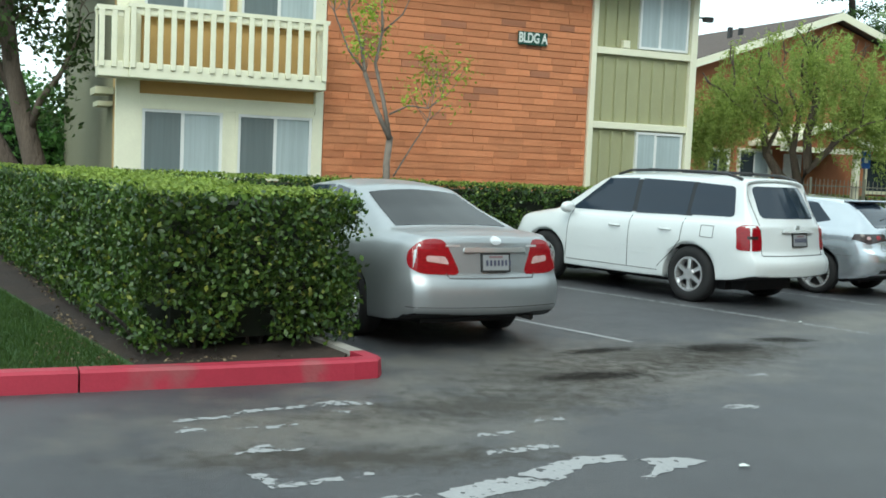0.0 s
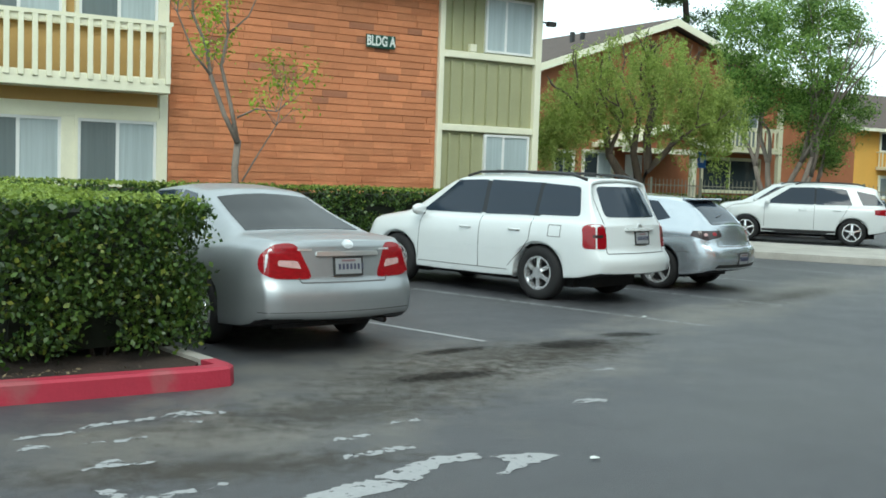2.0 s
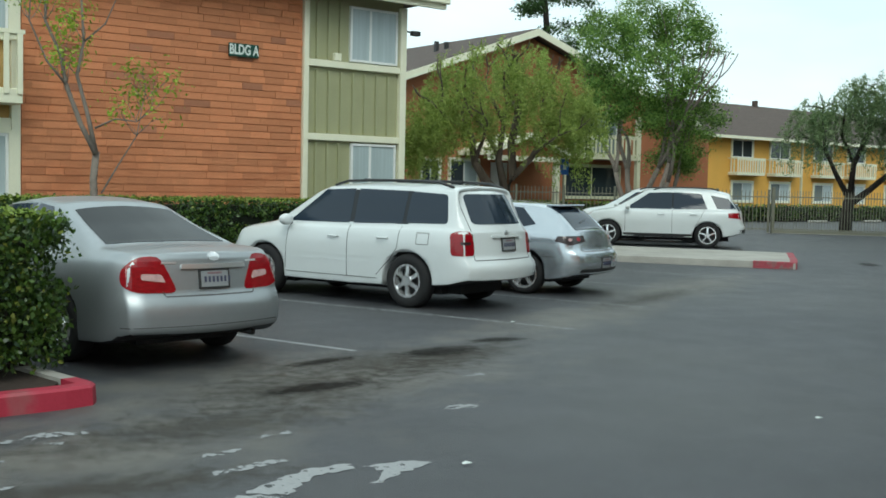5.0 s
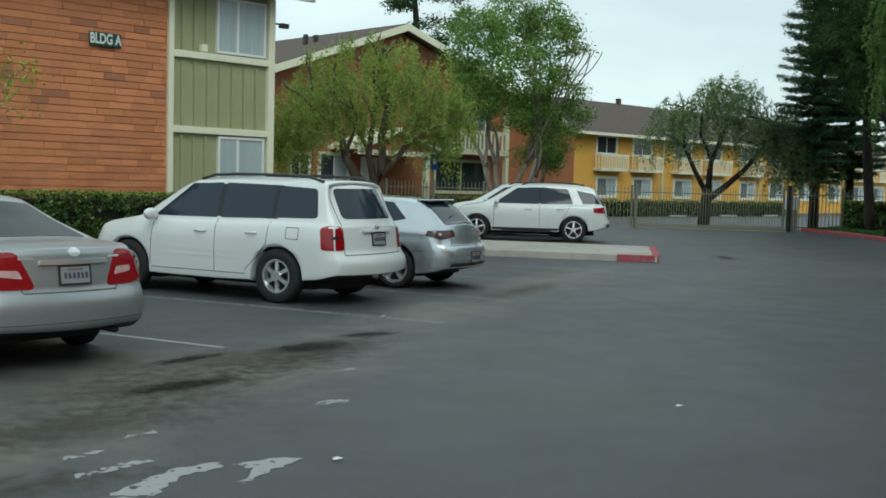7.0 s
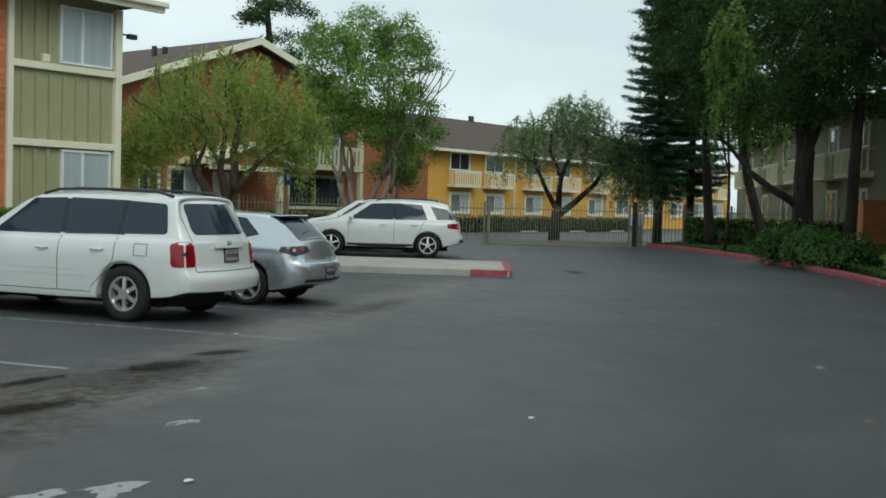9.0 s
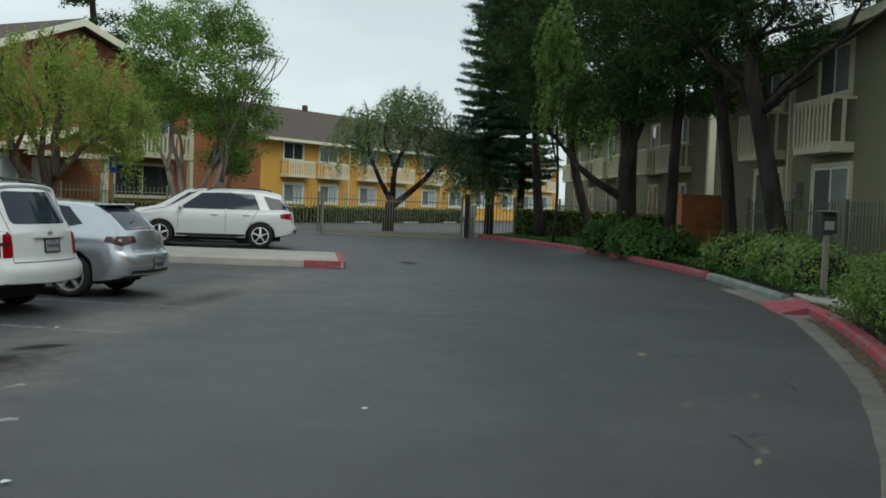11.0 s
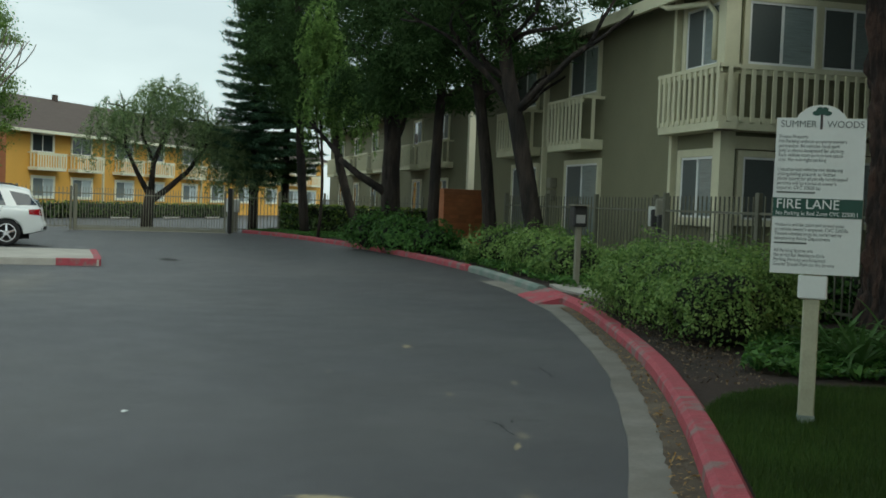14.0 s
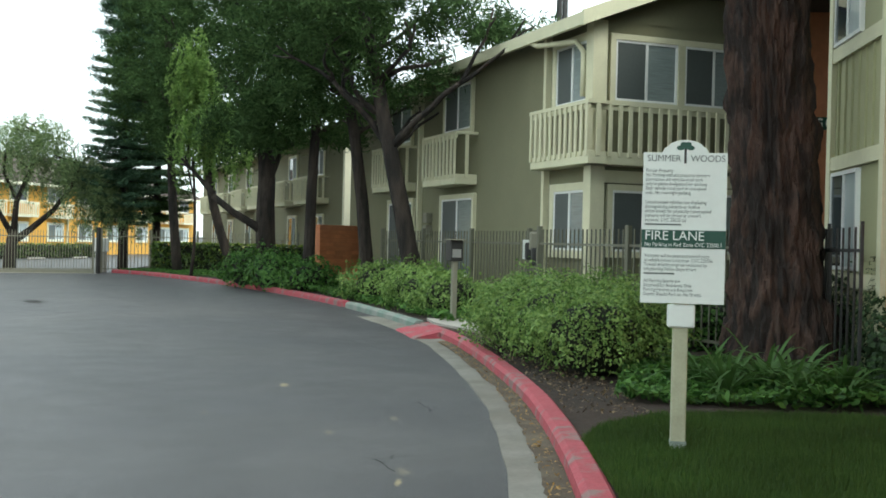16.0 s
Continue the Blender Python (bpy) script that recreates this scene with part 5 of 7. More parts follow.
# white sport utility in the second bay
SUV, sb, st = build_car("sport_utility_car", pose(3.93, 14.68, 0, 0, 0, 129), "clean white sport utility car with black roof rails", 
    [(-0.98, 0.42, 1.04, 1.60, 0.87, 0.84, 0.62), (-0.70, 0.34, 1.06, 1.655, 0.905, 0.87, 0.64), (0.0, 0.28, 1.06, 1.68, 0.912, 0.875, 0.65), (1.0, 0.26, 1.04, 1.69, 0.912, 0.875, 0.65), (1.62, 0.26, 1.03, 1.66, 0.912, 0.87, 0.64), (1.85, 0.26, 1.03, 1.58, 0.912, 0.87, 0.63),
     (2.62, 0.27, 1.02, 1.11, 0.905, 0.85, 0.66), (3.3, 0.28, 0.92, 1.0, 0.89, 0.82, 0.64), (3.70, 0.34, 0.68, 0.76, 0.80, 0.74, 0.58)],
    [(0.3, 0.10), (0.42, 0.0), (0.56, -0.02), (0.66, 0.02), (0.70, 0.08), (1.05, 0.12), (1.6, 0.40)], [(0.3, -0.1), (0.55, 0.0), (0.8, -0.15)], 2.715, 1.58, 0.365, 0.225, 6, M_CARWHITE, 0.43, round_rear=0.07)
decal(sb, st, rounded([(-0.59, 1.15), (0.59, 1.15), (0.53, 1.55), (-0.53, 1.55)], 0.08), "rear", M_CARGLASS, "rear_window", SUV, "dark rear window")
decal(sb, st, [(1.86, -0.60), (1.86, 0.60), (2.54, 0.70), (2.58, 0), (2.54, -0.70)], "top", M_CARGLASS, "windscreen", SUV)
both(sb, st, rounded([(-0.60, 1.15), (-0.52, 1.54), (0.08, 1.57), (0.10, 1.14)], 0.06), M_CARGLASS, "side_window", SUV)
both(sb, st, [(0.16, 1.13), (0.14, 1.575), (1.02, 1.59), (1.02, 1.11)], M_CARGLASS, "side_window", SUV)
both(sb, st, [(1.10, 1.11), (1.10, 1.59), (1.66, 1.57), (2.30, 1.10)], M_CARGLASS, "side_window", SUV)
for a, b in ((0.10, 0.20), (1.02, 1.10)):
    both(sb, st, [(a - 0.05, 1.125), (a - 0.05, 1.575), (b + 0.05, 1.575), (b + 0.05, 1.125)], M_PILLAR, "pillar_trim", SUV, lift=0.002)
for s in (1, -1):
    decal(sb, st, rounded([(s * 0.66, 0.74), (s * 0.97, 0.74), (s * 0.97, 0.88), (s * 0.97, 1.02), (s * 0.90, 1.06), (s * 0.70, 1.06), (s * 0.66, 0.9)], 0.05)[::s], 30 * -s, M_TAILRED, "tail_lamp", SUV, "red tail lamp")
    decal(sb, st, [(s * 0.72, 0.885), (s * 0.86, 0.885), (s * 0.86, 0.925), (s * 0.72, 0.925)][::s], 30 * -s, M_TAILDARK, "indicator", SUV, lift=0.008)
    decal(sb, st, [(s * 0.58, 0.70), (s * 0.86, 0.72), (s * 0.82, 0.90), (s * 0.56, 0.86)][::-s], 180 + 25 * s, M_HEADLAMP, "head_lamp", SUV)
plate(SUV, sb, st, 0.06, 0.88)
decal(sb, st, [(-0.30, 0.975), (0.36, 0.975), (0.36, 1.005), (-0.30, 1.005)], "rear", M_CARWHITE, "plate_hood", SUV, lift=0.035)
decal(sb, st, ellipse(0.02, 1.035, 0.055, 0.03), "rear", M_CHROME, "badge", SUV, lift=0.012)
for o in (stroke((-0.66, 0.68), (0.66, 0.68), 0.012), stroke((-0.66, 0.68), (-0.64, 1.5), 0.008), stroke((0.66, 0.68), (0.64, 1.5), 0.008)):
    decal(sb, st, o, "rear", M_SEAM, "panel_gap", SUV, lift=0.003)
for p, q in (((0.14, 1.09), (0.16, 0.80)), ((0.16, 0.80), (0.52, 0.42)), ((1.06, 0.36), (1.06, 1.08)), ((2.26, 0.40), (2.22, 1.08)), ((0.52, 0.37), (2.24, 0.37)), ((-0.36, 1.02), (-0.16, 1.02)), ((-0.36, 0.87), (-0.16, 0.87)), ((-0.36, 0.87), (-0.36, 1.02)), ((-0.16, 0.87), (-0.16, 1.02))):
    both(sb, st, stroke(p, q, 0.008), M_SEAM, "panel_gap", SUV)
for z in (0.58, 0.66):
    both(sb, st, stroke((0.50, z), (2.24, z), 0.012), M_CARWHITE, "door_moulding", SUV)
handle(SUV, 0.42, 0.905, 0.93, M_CARWHITE)
handle(SUV, 1.32, 0.905, 0.92, M_CARWHITE)
mirror(SUV, 2.18, 0.88, 1.12, M_CARWHITE)
roof_rails(SUV, -0.55, 1.55, 0.60, 1.665)
for x in (0.15, 1.0):
    part("roof_bar", boxed(x - 0.03, x + 0.03, -0.6, 0.6, 1.71, 1.735, bevel=0.008), M_BLACKTRIM, SUV)
bm = bmesh.new()
tube(bm, [(-0.87, 0.10, 1.08), (-0.85, -0.28, 1.14)], [0.012, 0.008], 6)
part("wiper", bm, M_BLACKTRIM, SUV)

# silver hatchback in the third bay
HATCH, sb, st = build_car("hatchback_car", pose(6.15, 16.5, 0, 0, 0, 133), "silver-blue five-door hatchback with a small roof spoiler",
    [(-0.86, 0.34, 0.88, 1.02, 0.80, 0.76, 0.60), (-0.72, 0.27, 0.92, 1.10, 0.85, 0.81, 0.60), (-0.30, 0.22, 0.95, 1.37, 0.872, 0.83, 0.54), (0.1, 0.20, 0.95, 1.425, 0.876, 0.835, 0.56), (0.9, 0.19, 0.93, 1.46, 0.877, 0.835, 0.57), (1.45, 0.19, 0.91, 1.43, 0.877, 0.83, 0.57),
     (2.45, 0.19, 0.89, 0.99, 0.87, 0.82, 0.62), (3.0, 0.20, 0.80, 0.87, 0.85, 0.78, 0.6), (3.55, 0.26, 0.60, 0.66, 0.76, 0.70, 0.52)],
    [(0.2, 0.12), (0.34, 0.0), (0.50, -0.05), (0.64, -0.02), (0.72, 0.06), (0.95, 0.12), (1.4, 0.3)], [(0.2, -0.1), (0.5, 0.0), (0.7, -0.15)], 2.64, 1.52, 0.32, 0.23, 5, M_BLUESILVER, 0.365)
decal(sb, st, [(-0.74, -0.50), (-0.77, 0.0), (-0.74, 0.50), (-0.24, 0.48), (-0.22, 0), (-0.24, -0.48)], "top", M_CARGLASS, "rear_window", HATCH, "dark sloping rear window")
decal(sb, st, [(1.5, -0.55), (1.5, 0.55), (2.34, 0.66), (2.38, 0), (2.34, -0.66)], "top", M_CARGLASS, "windscreen", HATCH)
both(sb, st, [(-0.12, 1.09), (0.16, 1.34), (0.78, 1.38), (0.78, 1.00), (0.2, 1.02)], M_CARGLASS, "side_window", HATCH)
both(sb, st, [(0.84, 1.00), (0.84, 1.38), (1.36, 1.36), (2.05, 1.00)], M_CARGLASS, "side_window", HATCH)
for s in (1, -1):
    decal(sb, st, [(s * 0.46, 0.84), (s * 0.78, 0.78), (s * 0.98, 0.84), (s * 0.94, 0.92), (s * 0.50, 0.93)][::s], 30 * -s, M_TAILDARK, "tail_lamp", HATCH, "smoked tail lamp")
    decal(sb, st, ellipse(s * 0.62, 0.875, 0.04, 0.028), 30 * -s, M_TAILRED, "lamp_lens", HATCH, lift=0.008)
    decal(sb, st, ellipse(s * 0.78, 0.865, 0.03, 0.024), 30 * -s, M_TAILCLEAR, "lamp_lens", HATCH, lift=0.008)
plate(HATCH, sb, st, 0.0, 0.50)
decal(sb, st, [(-0.74, 0.27), (0.74, 0.27), (0.64, 0.42), (-0.64, 0.42)], "rear", M_BLACKTRIM, "bumper_skirt", HATCH)
for o in (stroke((-0.58, 0.69), (0.58, 0.69), 0.01), stroke((-0.58, 0.69), (-0.46, 0.96), 0.008), stroke((0.58, 0.69), (0.46, 0.96), 0.008)):
    decal(sb, st, o, "rear", M_SEAM, "panel_gap", HATCH, lift=0.003)
for p, q in (((0.81, 0.25), (0.81, 1.0)), ((2.06, 0.30), (2.06, 0.98)), ((0.10, 1.0), (0.36, 0.55)), ((-0.55, 0.60), (-0.28, 0.60))):
    both(sb, st, stroke(p, q, 0.009), M_SEAM, "panel_gap", HATCH)
part("roof_spoiler", boxed(-0.42, -0.16, -0.44, 0.44, 1.365, 1.40, bevel=0.012), M_BLUESILVER, HATCH)
handle(HATCH, 0.5, 0.872, 0.88, M_BLUESILVER)
mirror(HATCH, 2.0, 0.84, 0.98, M_BLUESILVER)
bm = bmesh.new()
tube(bm, [(-0.62, 0.16, 1.12), (-0.56, -0.2, 1.16)], [0.01, 0.007], 6)
part("wiper", bm, M_BLACKTRIM, HATCH)

# white luxury sport utility on the far side of the walkway, and the car beyond it
ML_KEYS = [(-0.96, 0.44, 1.05, 1.30, 0.86, 0.83, 0.64), (-0.70, 0.36, 1.08, 1.60, 0.92, 0.88, 0.62), (-0.2, 0.30, 1.08, 1.71, 0.955, 0.90, 0.62), (0.8, 0.28, 1.07, 1.77, 0.955, 0.905, 0.64), (1.6, 0.28, 1.05, 1.74, 0.955, 0.90, 0.63), (1.9, 0.28, 1.05, 1.66, 0.955, 0.90, 0.62), (2.75, 0.29, 1.04, 1.14, 0.945, 0.88, 0.68), (3.4, 0.30, 0.95, 1.03, 0.92, 0.85, 0.66), (3.80, 0.36, 0.70, 0.80, 0.84, 0.76, 0.6)]
def far_suv(m, name, label):
    car, b, t = build_car(name, m, label, ML_KEYS, [(0.3, 0.10), (0.45, 0.0), (0.62, -0.02), (0.72, 0.05), (1.05, 0.10), (1.5, 0.34)], [(0.3, -0.1), (0.6, 0.0), (0.9, -0.18)], 2.915, 1.63, 0.375, 0.255, 5, M_CARWHITE, 0.44, round_rear=0.08)
    decal(b, t, [(-0.62, 1.10), (0.62, 1.10), (0.54, 1.48), (-0.54, 1.48)], "rear", M_CARGLASS, "rear_window", car)
    decal(b, t, [(1.9, -0.60), (1.9, 0.60), (2.66, 0.70), (2.7, 0), (2.66, -0.70)], "top", M_CARGLASS, "windscreen", car)
    both(b, t, [(-0.80, 1.16), (-0.56, 1.46), (-0.06, 1.55), (-0.26, 1.15)], M_CARGLASS, "side_window", car)
    both(b, t, [(0.02, 1.14), (0.20, 1.57), (0.28, 1.59), (1.00, 1.62), (1.00, 1.12)], M_CARGLASS, "side_window", car)
    both(b, t, [(1.05, 1.12), (1.05, 1.62), (1.72, 1.59), (2.40, 1.12)], M_CARGLASS, "side_window", car)
    both(b, t, [(0.97, 1.15), (0.97, 1.60), (1.08, 1.60), (1.08, 1.15)], M_PILLAR, "pillar_trim", car, lift=0.002)
    for s in (1, -1):
        decal(b, t, [(s * 0.62, 0.86), (s * 1.05, 0.90), (s * 1.04, 1.04), (s * 0.66, 1.06)][::s], 35 * -s, M_TAILRED, "tail_lamp", car, "red tail lamp")
        decal(b, t, [(s * 0.58, 0.76), (s * 0.94, 0.80), (s * 0.92, 0.96), (s * 0.58, 0.92)][::-s], 180 + 28 * s, M_HEADLAMP, "head_lamp", car)
    both(b, t, [(0.45, 0.30), (2.45, 0.30), (2.45, 0.40), (0.45, 0.40)], M_BLACKTRIM, "sill_guard", car)
    decal(b, t, [(-0.8, 0.43), (0.8, 0.43), (0.8, 0.56), (-0.8, 0.56)], "rear", M_BLACKTRIM, "bumper_skirt", car)
    plate(car, b, t, 0.0, 0.85)
    for p, q in (((1.03, 0.40), (1.03, 1.12)), ((2.40, 0.45), (2.40, 1.10)), ((0.10, 1.12), (0.45, 0.42))):
        both(b, t, stroke(p, q, 0.01), M_SEAM, "panel_gap", car)
    handle(car, 0.42, 0.945, 0.98, M_CARWHITE)
    handle(car, 1.35, 0.945, 0.97, M_CARWHITE)
    mirror(car, 2.32, 0.90, 1.16, M_CARWHITE)
    roof_rails(car, -0.3, 1.6, 0.62, 1.715)
    return car
far_suv(pose(16.0, 29.35, 0, 0, 0, 152), "sport_utility_car", "white luxury sport utility car parked past the walkway")
far_suv(pose(16.9, 32.2, 0.0, 0, 0, 152), "sport_utility_car", "second white car parked behind the white sport utility")

# ---- trees ----
def limb(bm, start, way, length, r0, r1, rng, bend=0.18, up=0.0, n=6, sides=8):
    """One curved tapering limb; returns its points."""
    p, d = Vector(start), Vector(way).normalized()
    pts, rad = [p.copy()], [r0]
    for i in range(n):
        d = (d + Vector((rng.gauss(0, bend), rng.gauss(0, bend), rng.gauss(0, bend * 0.6) + up))).normalized()
        p = p + d * length / n
        pts.append(p.copy())
        rad.append(r0 + (r1 - r0) * (i + 1) / n)
    tube(bm, pts, rad, sides)
    return pts, d


def branch_out(bm, start, way, length, r, depth, rng, tips, fork=3, spread=0.7, shrink=0.68, up=0.05, bend=0.18):
    pts, d = limb(bm, start, way, length, r, r * 0.62, rng, bend, up, 5, 8 if depth > 1 else 5)
    if depth == 0:
        tips.append(pts[-1])
        tips.append(pts[3])
        return
    for k in range(fork):
        a = rng.uniform(0, math.tau)
        side = Vector((math.cos(a), math.sin(a), rng.uniform(-0.2, 0.6)))
        branch_out(bm, pts[-1] if k < 2 else pts[3], (d + side * spread).normalized(), length * shrink * rng.uniform(0.8, 1.15), r * 0.6, depth - 1, rng, tips, fork, spread, shrink, up, bend)


def cloud(rng, centre, radii, n, shell=0.55):
    """Points in an ellipsoid, denser towards its skin."""
    v = rng.normal(0, 1, (n, 3))
    v /= np.linalg.norm(v, axis=1)[:, None]
    r = shell + (1 - shell) * rng.random((n, 1)) ** 0.6
    return np.array(centre) + v * r * np.array(radii)


def clump_points(rng, centres, spread, per):
    p = np.repeat(np.asarray(centres), per, axis=0)
    return p + rng.normal(0, 1, p.shape) * np.array(spread)


def strands(rng, starts, length, per, drift=0.12):
    """Leaf points along drooping twigs."""
    out = []
    for s in starts:
        ln = length * rng.uniform(0.5, 1.3)
        a = rng.uniform(0, math.tau)
        t = np.sort(rng.random(per))
        dx = drift * ln * np.sin(t * 2)
        out.append(np.stack([s[0] + dx * math.cos(a) + rng.normal(0, 0.04, per), s[1] + dx * math.sin(a) + rng.normal(0, 0.04, per), s[2] - t * ln], 1))
    return np.concatenate(out)


def up_normals(n):
    return np.tile((0.0, 0.0, 1.0), (n, 1))


def make_tree(name, label, base, bark, leaf, seed, trunk, crown, crown_label="", category="tree"):
    """trunk(bm, rng) builds the wood; crown(rng) gives leaf points, normals, size, length and spread."""
    t = thing(name, pose(*base), label, category)
    bm = bmesh.new()
    trunk(bm, random.Random(seed))
    part("trunk", bm, bark, t, smooth=True)
    pts, nrm, size, length, spread = crown(np.random.default_rng(seed))
    leaves("crown", t, pts, nrm, size, leaf, crown_label, length, seed, spread)
    return t


# pepper tree over the hatchback
def pepper_wood(bm, rng):
    tube(bm, [(0.05, 0, -0.1), (0.0, 0, 0.9), (-0.05, 0, 1.55)], [0.24, 0.19, 0.17], 10)
    tips = []
    for way, r0, r1 in (([(-0.05, 0, 1.4), (-0.55, -0.1, 1.75), (-0.95, -0.2, 2.3), (-1.1, -0.2, 3.1)], 0.16, 0.08), ([(0.0, 0, 1.4), (0.25, 0.1, 2.0), (0.2, 0.2, 2.9), (0.35, 0.2, 3.7)], 0.15, 0.08), ([(0.0, 0, 1.5), (-0.25, -0.1, 2.4), (-0.2, -0.3, 3.4)], 0.12, 0.07), ([(0.2, 0.1, 1.9), (0.75, 0, 2.5), (1.1, -0.1, 3.2)], 0.10, 0.06)):
        n = len(way)
        tube(bm, [Vector(q) for q in way], [r0 + (r1 - r0) * i / (n - 1) for i in range(n)], 8)
        d = Vector(way[-1]) - Vector(way[-2])
        for k in range(3):
            a = rng.uniform(0, math.tau)
            branch_out(bm, way[-1 - k % 2], d.normalized() + Vector((math.cos(a), math.sin(a), 0.1)) * 0.8, 1.1, r1 * 0.8, 2, rng, tips, 2, 0.6, 0.7, 0.03)


def pepper_crown(rng):
    top = np.concatenate([cloud(rng, (-0.1, 0, 4.3), (2.5, 2.4, 1.5), 330, 0.45), cloud(rng, (-1.8, 0, 3.5), (1.3, 1.6, 1.0), 110, 0.4), cloud(rng, (2.0, 0, 3.7), (0.9, 1.2, 0.9), 75, 0.4), cloud(rng, (-2.7, 0, 3.0), (0.6, 1.1, 0.5), 45, 0.3)])
    rim = np.abs(top[:, 0] + 0.2)
    top = top[top[:, 2] > np.where(rim < 1.4, 3.5, 2.7)]
    p = strands(rng, top, 1.15, 80, 0.35) + rng.normal(0, 0.045, (len(top) * 80, 3))
    return p, np.tile((0.6, -0.6, 0.2), (len(p), 1)), 0.032, 4.4, 0.8


make_tree("pepper_tree", "wide pepper tree with drooping yellow-green foliage", (9.3, 28.5, 0.0), M_BARK, L_PEPPER, 11, pepper_wood, pepper_crown)


# round ficus beyond it
def ficus_wood(bm, rng):
    tips = []
    for w, ln, r in (((-0.42, 0.1, 1), 2.4, 0.12), ((0.48, -0.1, 1), 2.3, 0.12), ((0.05, 0.25, 1), 2.6, 0.14), ((-0.12, -0.2, 1), 2.6, 0.13), ((0.75, 0.1, 0.9), 2.2, 0.10), ((0.22, -0.3, 1), 2.8, 0.11)):
        branch_out(bm, (rng.uniform(-0.15, 0.15), rng.uniform(-0.15, 0.15), -0.1), w, ln, r, 3, rng, tips, 2, 0.34, 0.74, 0.07, 0.10)


def ficus_crown(rng):
    c = np.concatenate([cloud(rng, (0.3, 0, 5.9), (2.6, 2.2, 2.4), 150, 0.55), cloud(rng, (1.7, 0, 3.9), (1.3, 1.4, 1.5), 62, 0.4), cloud(rng, (-1.3, 0, 4.4), (1.0, 1.1, 1.0), 26, 0.4), cloud(rng, (-1.2, 0, 6.7), (1.3, 1.3, 1.1), 40, 0.5), cloud(rng, (1.3, 0, 7.3), (1.1, 1.0, 0.9), 26, 0.4), cloud(rng, (1.5, 0.3, 2.6), (0.9, 0.8, 0.6), 18, 0.3)])
    p = clump_points(rng, c, (0.20, 0.20, 0.13), 170)
    return p, p - np.array((0.2, 0, 5.2)), 0.050, 1.9, 1.6


make_tree("ficus_tree", "rounded bright green tree with several slim stems", (16.0, 34.4, 0.1), M_PALEBARK, L_FICUS, 12, ficus_wood, ficus_crown)


# weeping tree behind the gate; u runs across the crown
def across(u, z, w=0.0):
    return (0.8 * u + 0.6 * w, -0.6 * u + 0.8 * w, z)


def weeping_wood(bm, rng):
    for pts, r0, r1 in (([(0.0, -0.1), (0.03, 0.8), (0.15, 1.6)], 0.40, 0.30), ([(0.1, 1.1), (0.9, 1.75), (1.8, 2.6), (2.5, 3.6), (2.9, 4.7)], 0.24, 0.08), ([(0.1, 1.4), (-0.45, 2.4), (-1.0, 3.6), (-1.15, 5.4)], 0.20, 0.06), ([(0.15, 1.5), (0.25, 2.9), (0.8, 4.4), (1.1, 6.0)], 0.22, 0.06), ([(0.3, 2.9), (-0.3, 4.2), (-0.2, 5.6)], 0.12, 0.05)):
        n = len(pts)
        way = [Vector(across(u, z, rng.uniform(-0.15, 0.15) if i else 0)) for i, (u, z) in enumerate(pts)]
        tube(bm, way, [0.72 * (r0 + (r1 - r0) * i / (n - 1)) for i in range(n)], 9)
        if n > 3:
            for q in way[-2:]:
                for k in range(3):
                    a = rng.uniform(0, math.tau)
                    branch_out(bm, q, (math.cos(a), math.sin(a), 0.7), 0.8, r1 * 0.7, 1, rng, [], 2, 0.7, 0.7, -0.05)


def weeping_crown(rng):
    top = np.concatenate([cloud(rng, across(0.9, 6.2), (1.7, 1.6, 0.9), 190, 0.4), cloud(rng, across(-1.4, 5.4), (1.1, 1.0, 0.7), 100, 0.3), cloud(rng, across(2.9, 4.8), (1.3, 1.2, 0.7), 150, 0.3), cloud(rng, across(4.0, 3.9), (0.9, 0.8, 0.6), 105, 0.2), cloud(rng, across(5.0, 3.3), (0.7, 0.7, 0.4), 34, 0.2)])
    p = strands(rng, top, 2.2, 60, 0.4) + rng.normal(0, 0.05, (len(top) * 60, 3))
    return p, np.tile((0.5, -0.5, 0.3), (len(p), 1)), 0.042, 4.6, 0.7


make_tree("weeping_tree", "gnarled weeping tree with grey-green hanging leaves", (30.0, 42.4, 0.1), M_DARKBARK, L_WEEPING, 13, weeping_wood, weeping_crown)


# tall conifers behind the gate
def conifer_wood(h, r):
    def wood(bm, rng):
        limb(bm, (0, 0, -0.1), (0, 0, 1), h, r, 0.05, rng, 0.01, 0, 8)
        for i in range(46):
            z = 2.6 + (h - 3.2) * i / 46
            a = i * 2.4
            ln = (1 - (z - 2.6) / (h - 2.0)) * 1.9 + 0.3
            limb(bm, (0, 0, z), (math.cos(a), math.sin(a), 0.15), ln, 0.035, 0.01, rng, 0.05, -0.02, 4, 4)
    return wood


def conifer_crown(h, wide, tip=0.35, per=50):
    """Tiers of separate boughs, drooping a little and turned up at the ends, with gaps between."""
    def crown(rng):
        c = []
        z = 2.6
        while z < h - 0.3:
            reach = wide * (1 - (1 - tip) * (z - 2.6) / (h - 2.6)) * min(1.0, (h - z) / 1.6 + 0.15) * min(1.0, 0.55 + (z - 2.6) * 0.3)
            boughs = 10
            turn = rng.uniform(0, math.tau)
            for k in range(boughs):
                a = turn + k * math.tau / boughs + rng.normal(0, 0.2)
                ln = reach * rng.uniform(0.65, 1.15)
                dz = rng.normal(0, 0.10)
                for t in np.linspace(0.12, 1.0, 9):
                    c.append((ln * t * math.cos(a), ln * t * math.sin(a), z + dz - 0.30 * t + 0.26 * t ** 3))
            z += rng.uniform(0.34, 0.54)
        p = clump_points(rng, np.array(c), (0.13, 0.13, 0.045), per)
        return p, up_normals(len(p)), 0.034, 6.0, 0.7
    return crown


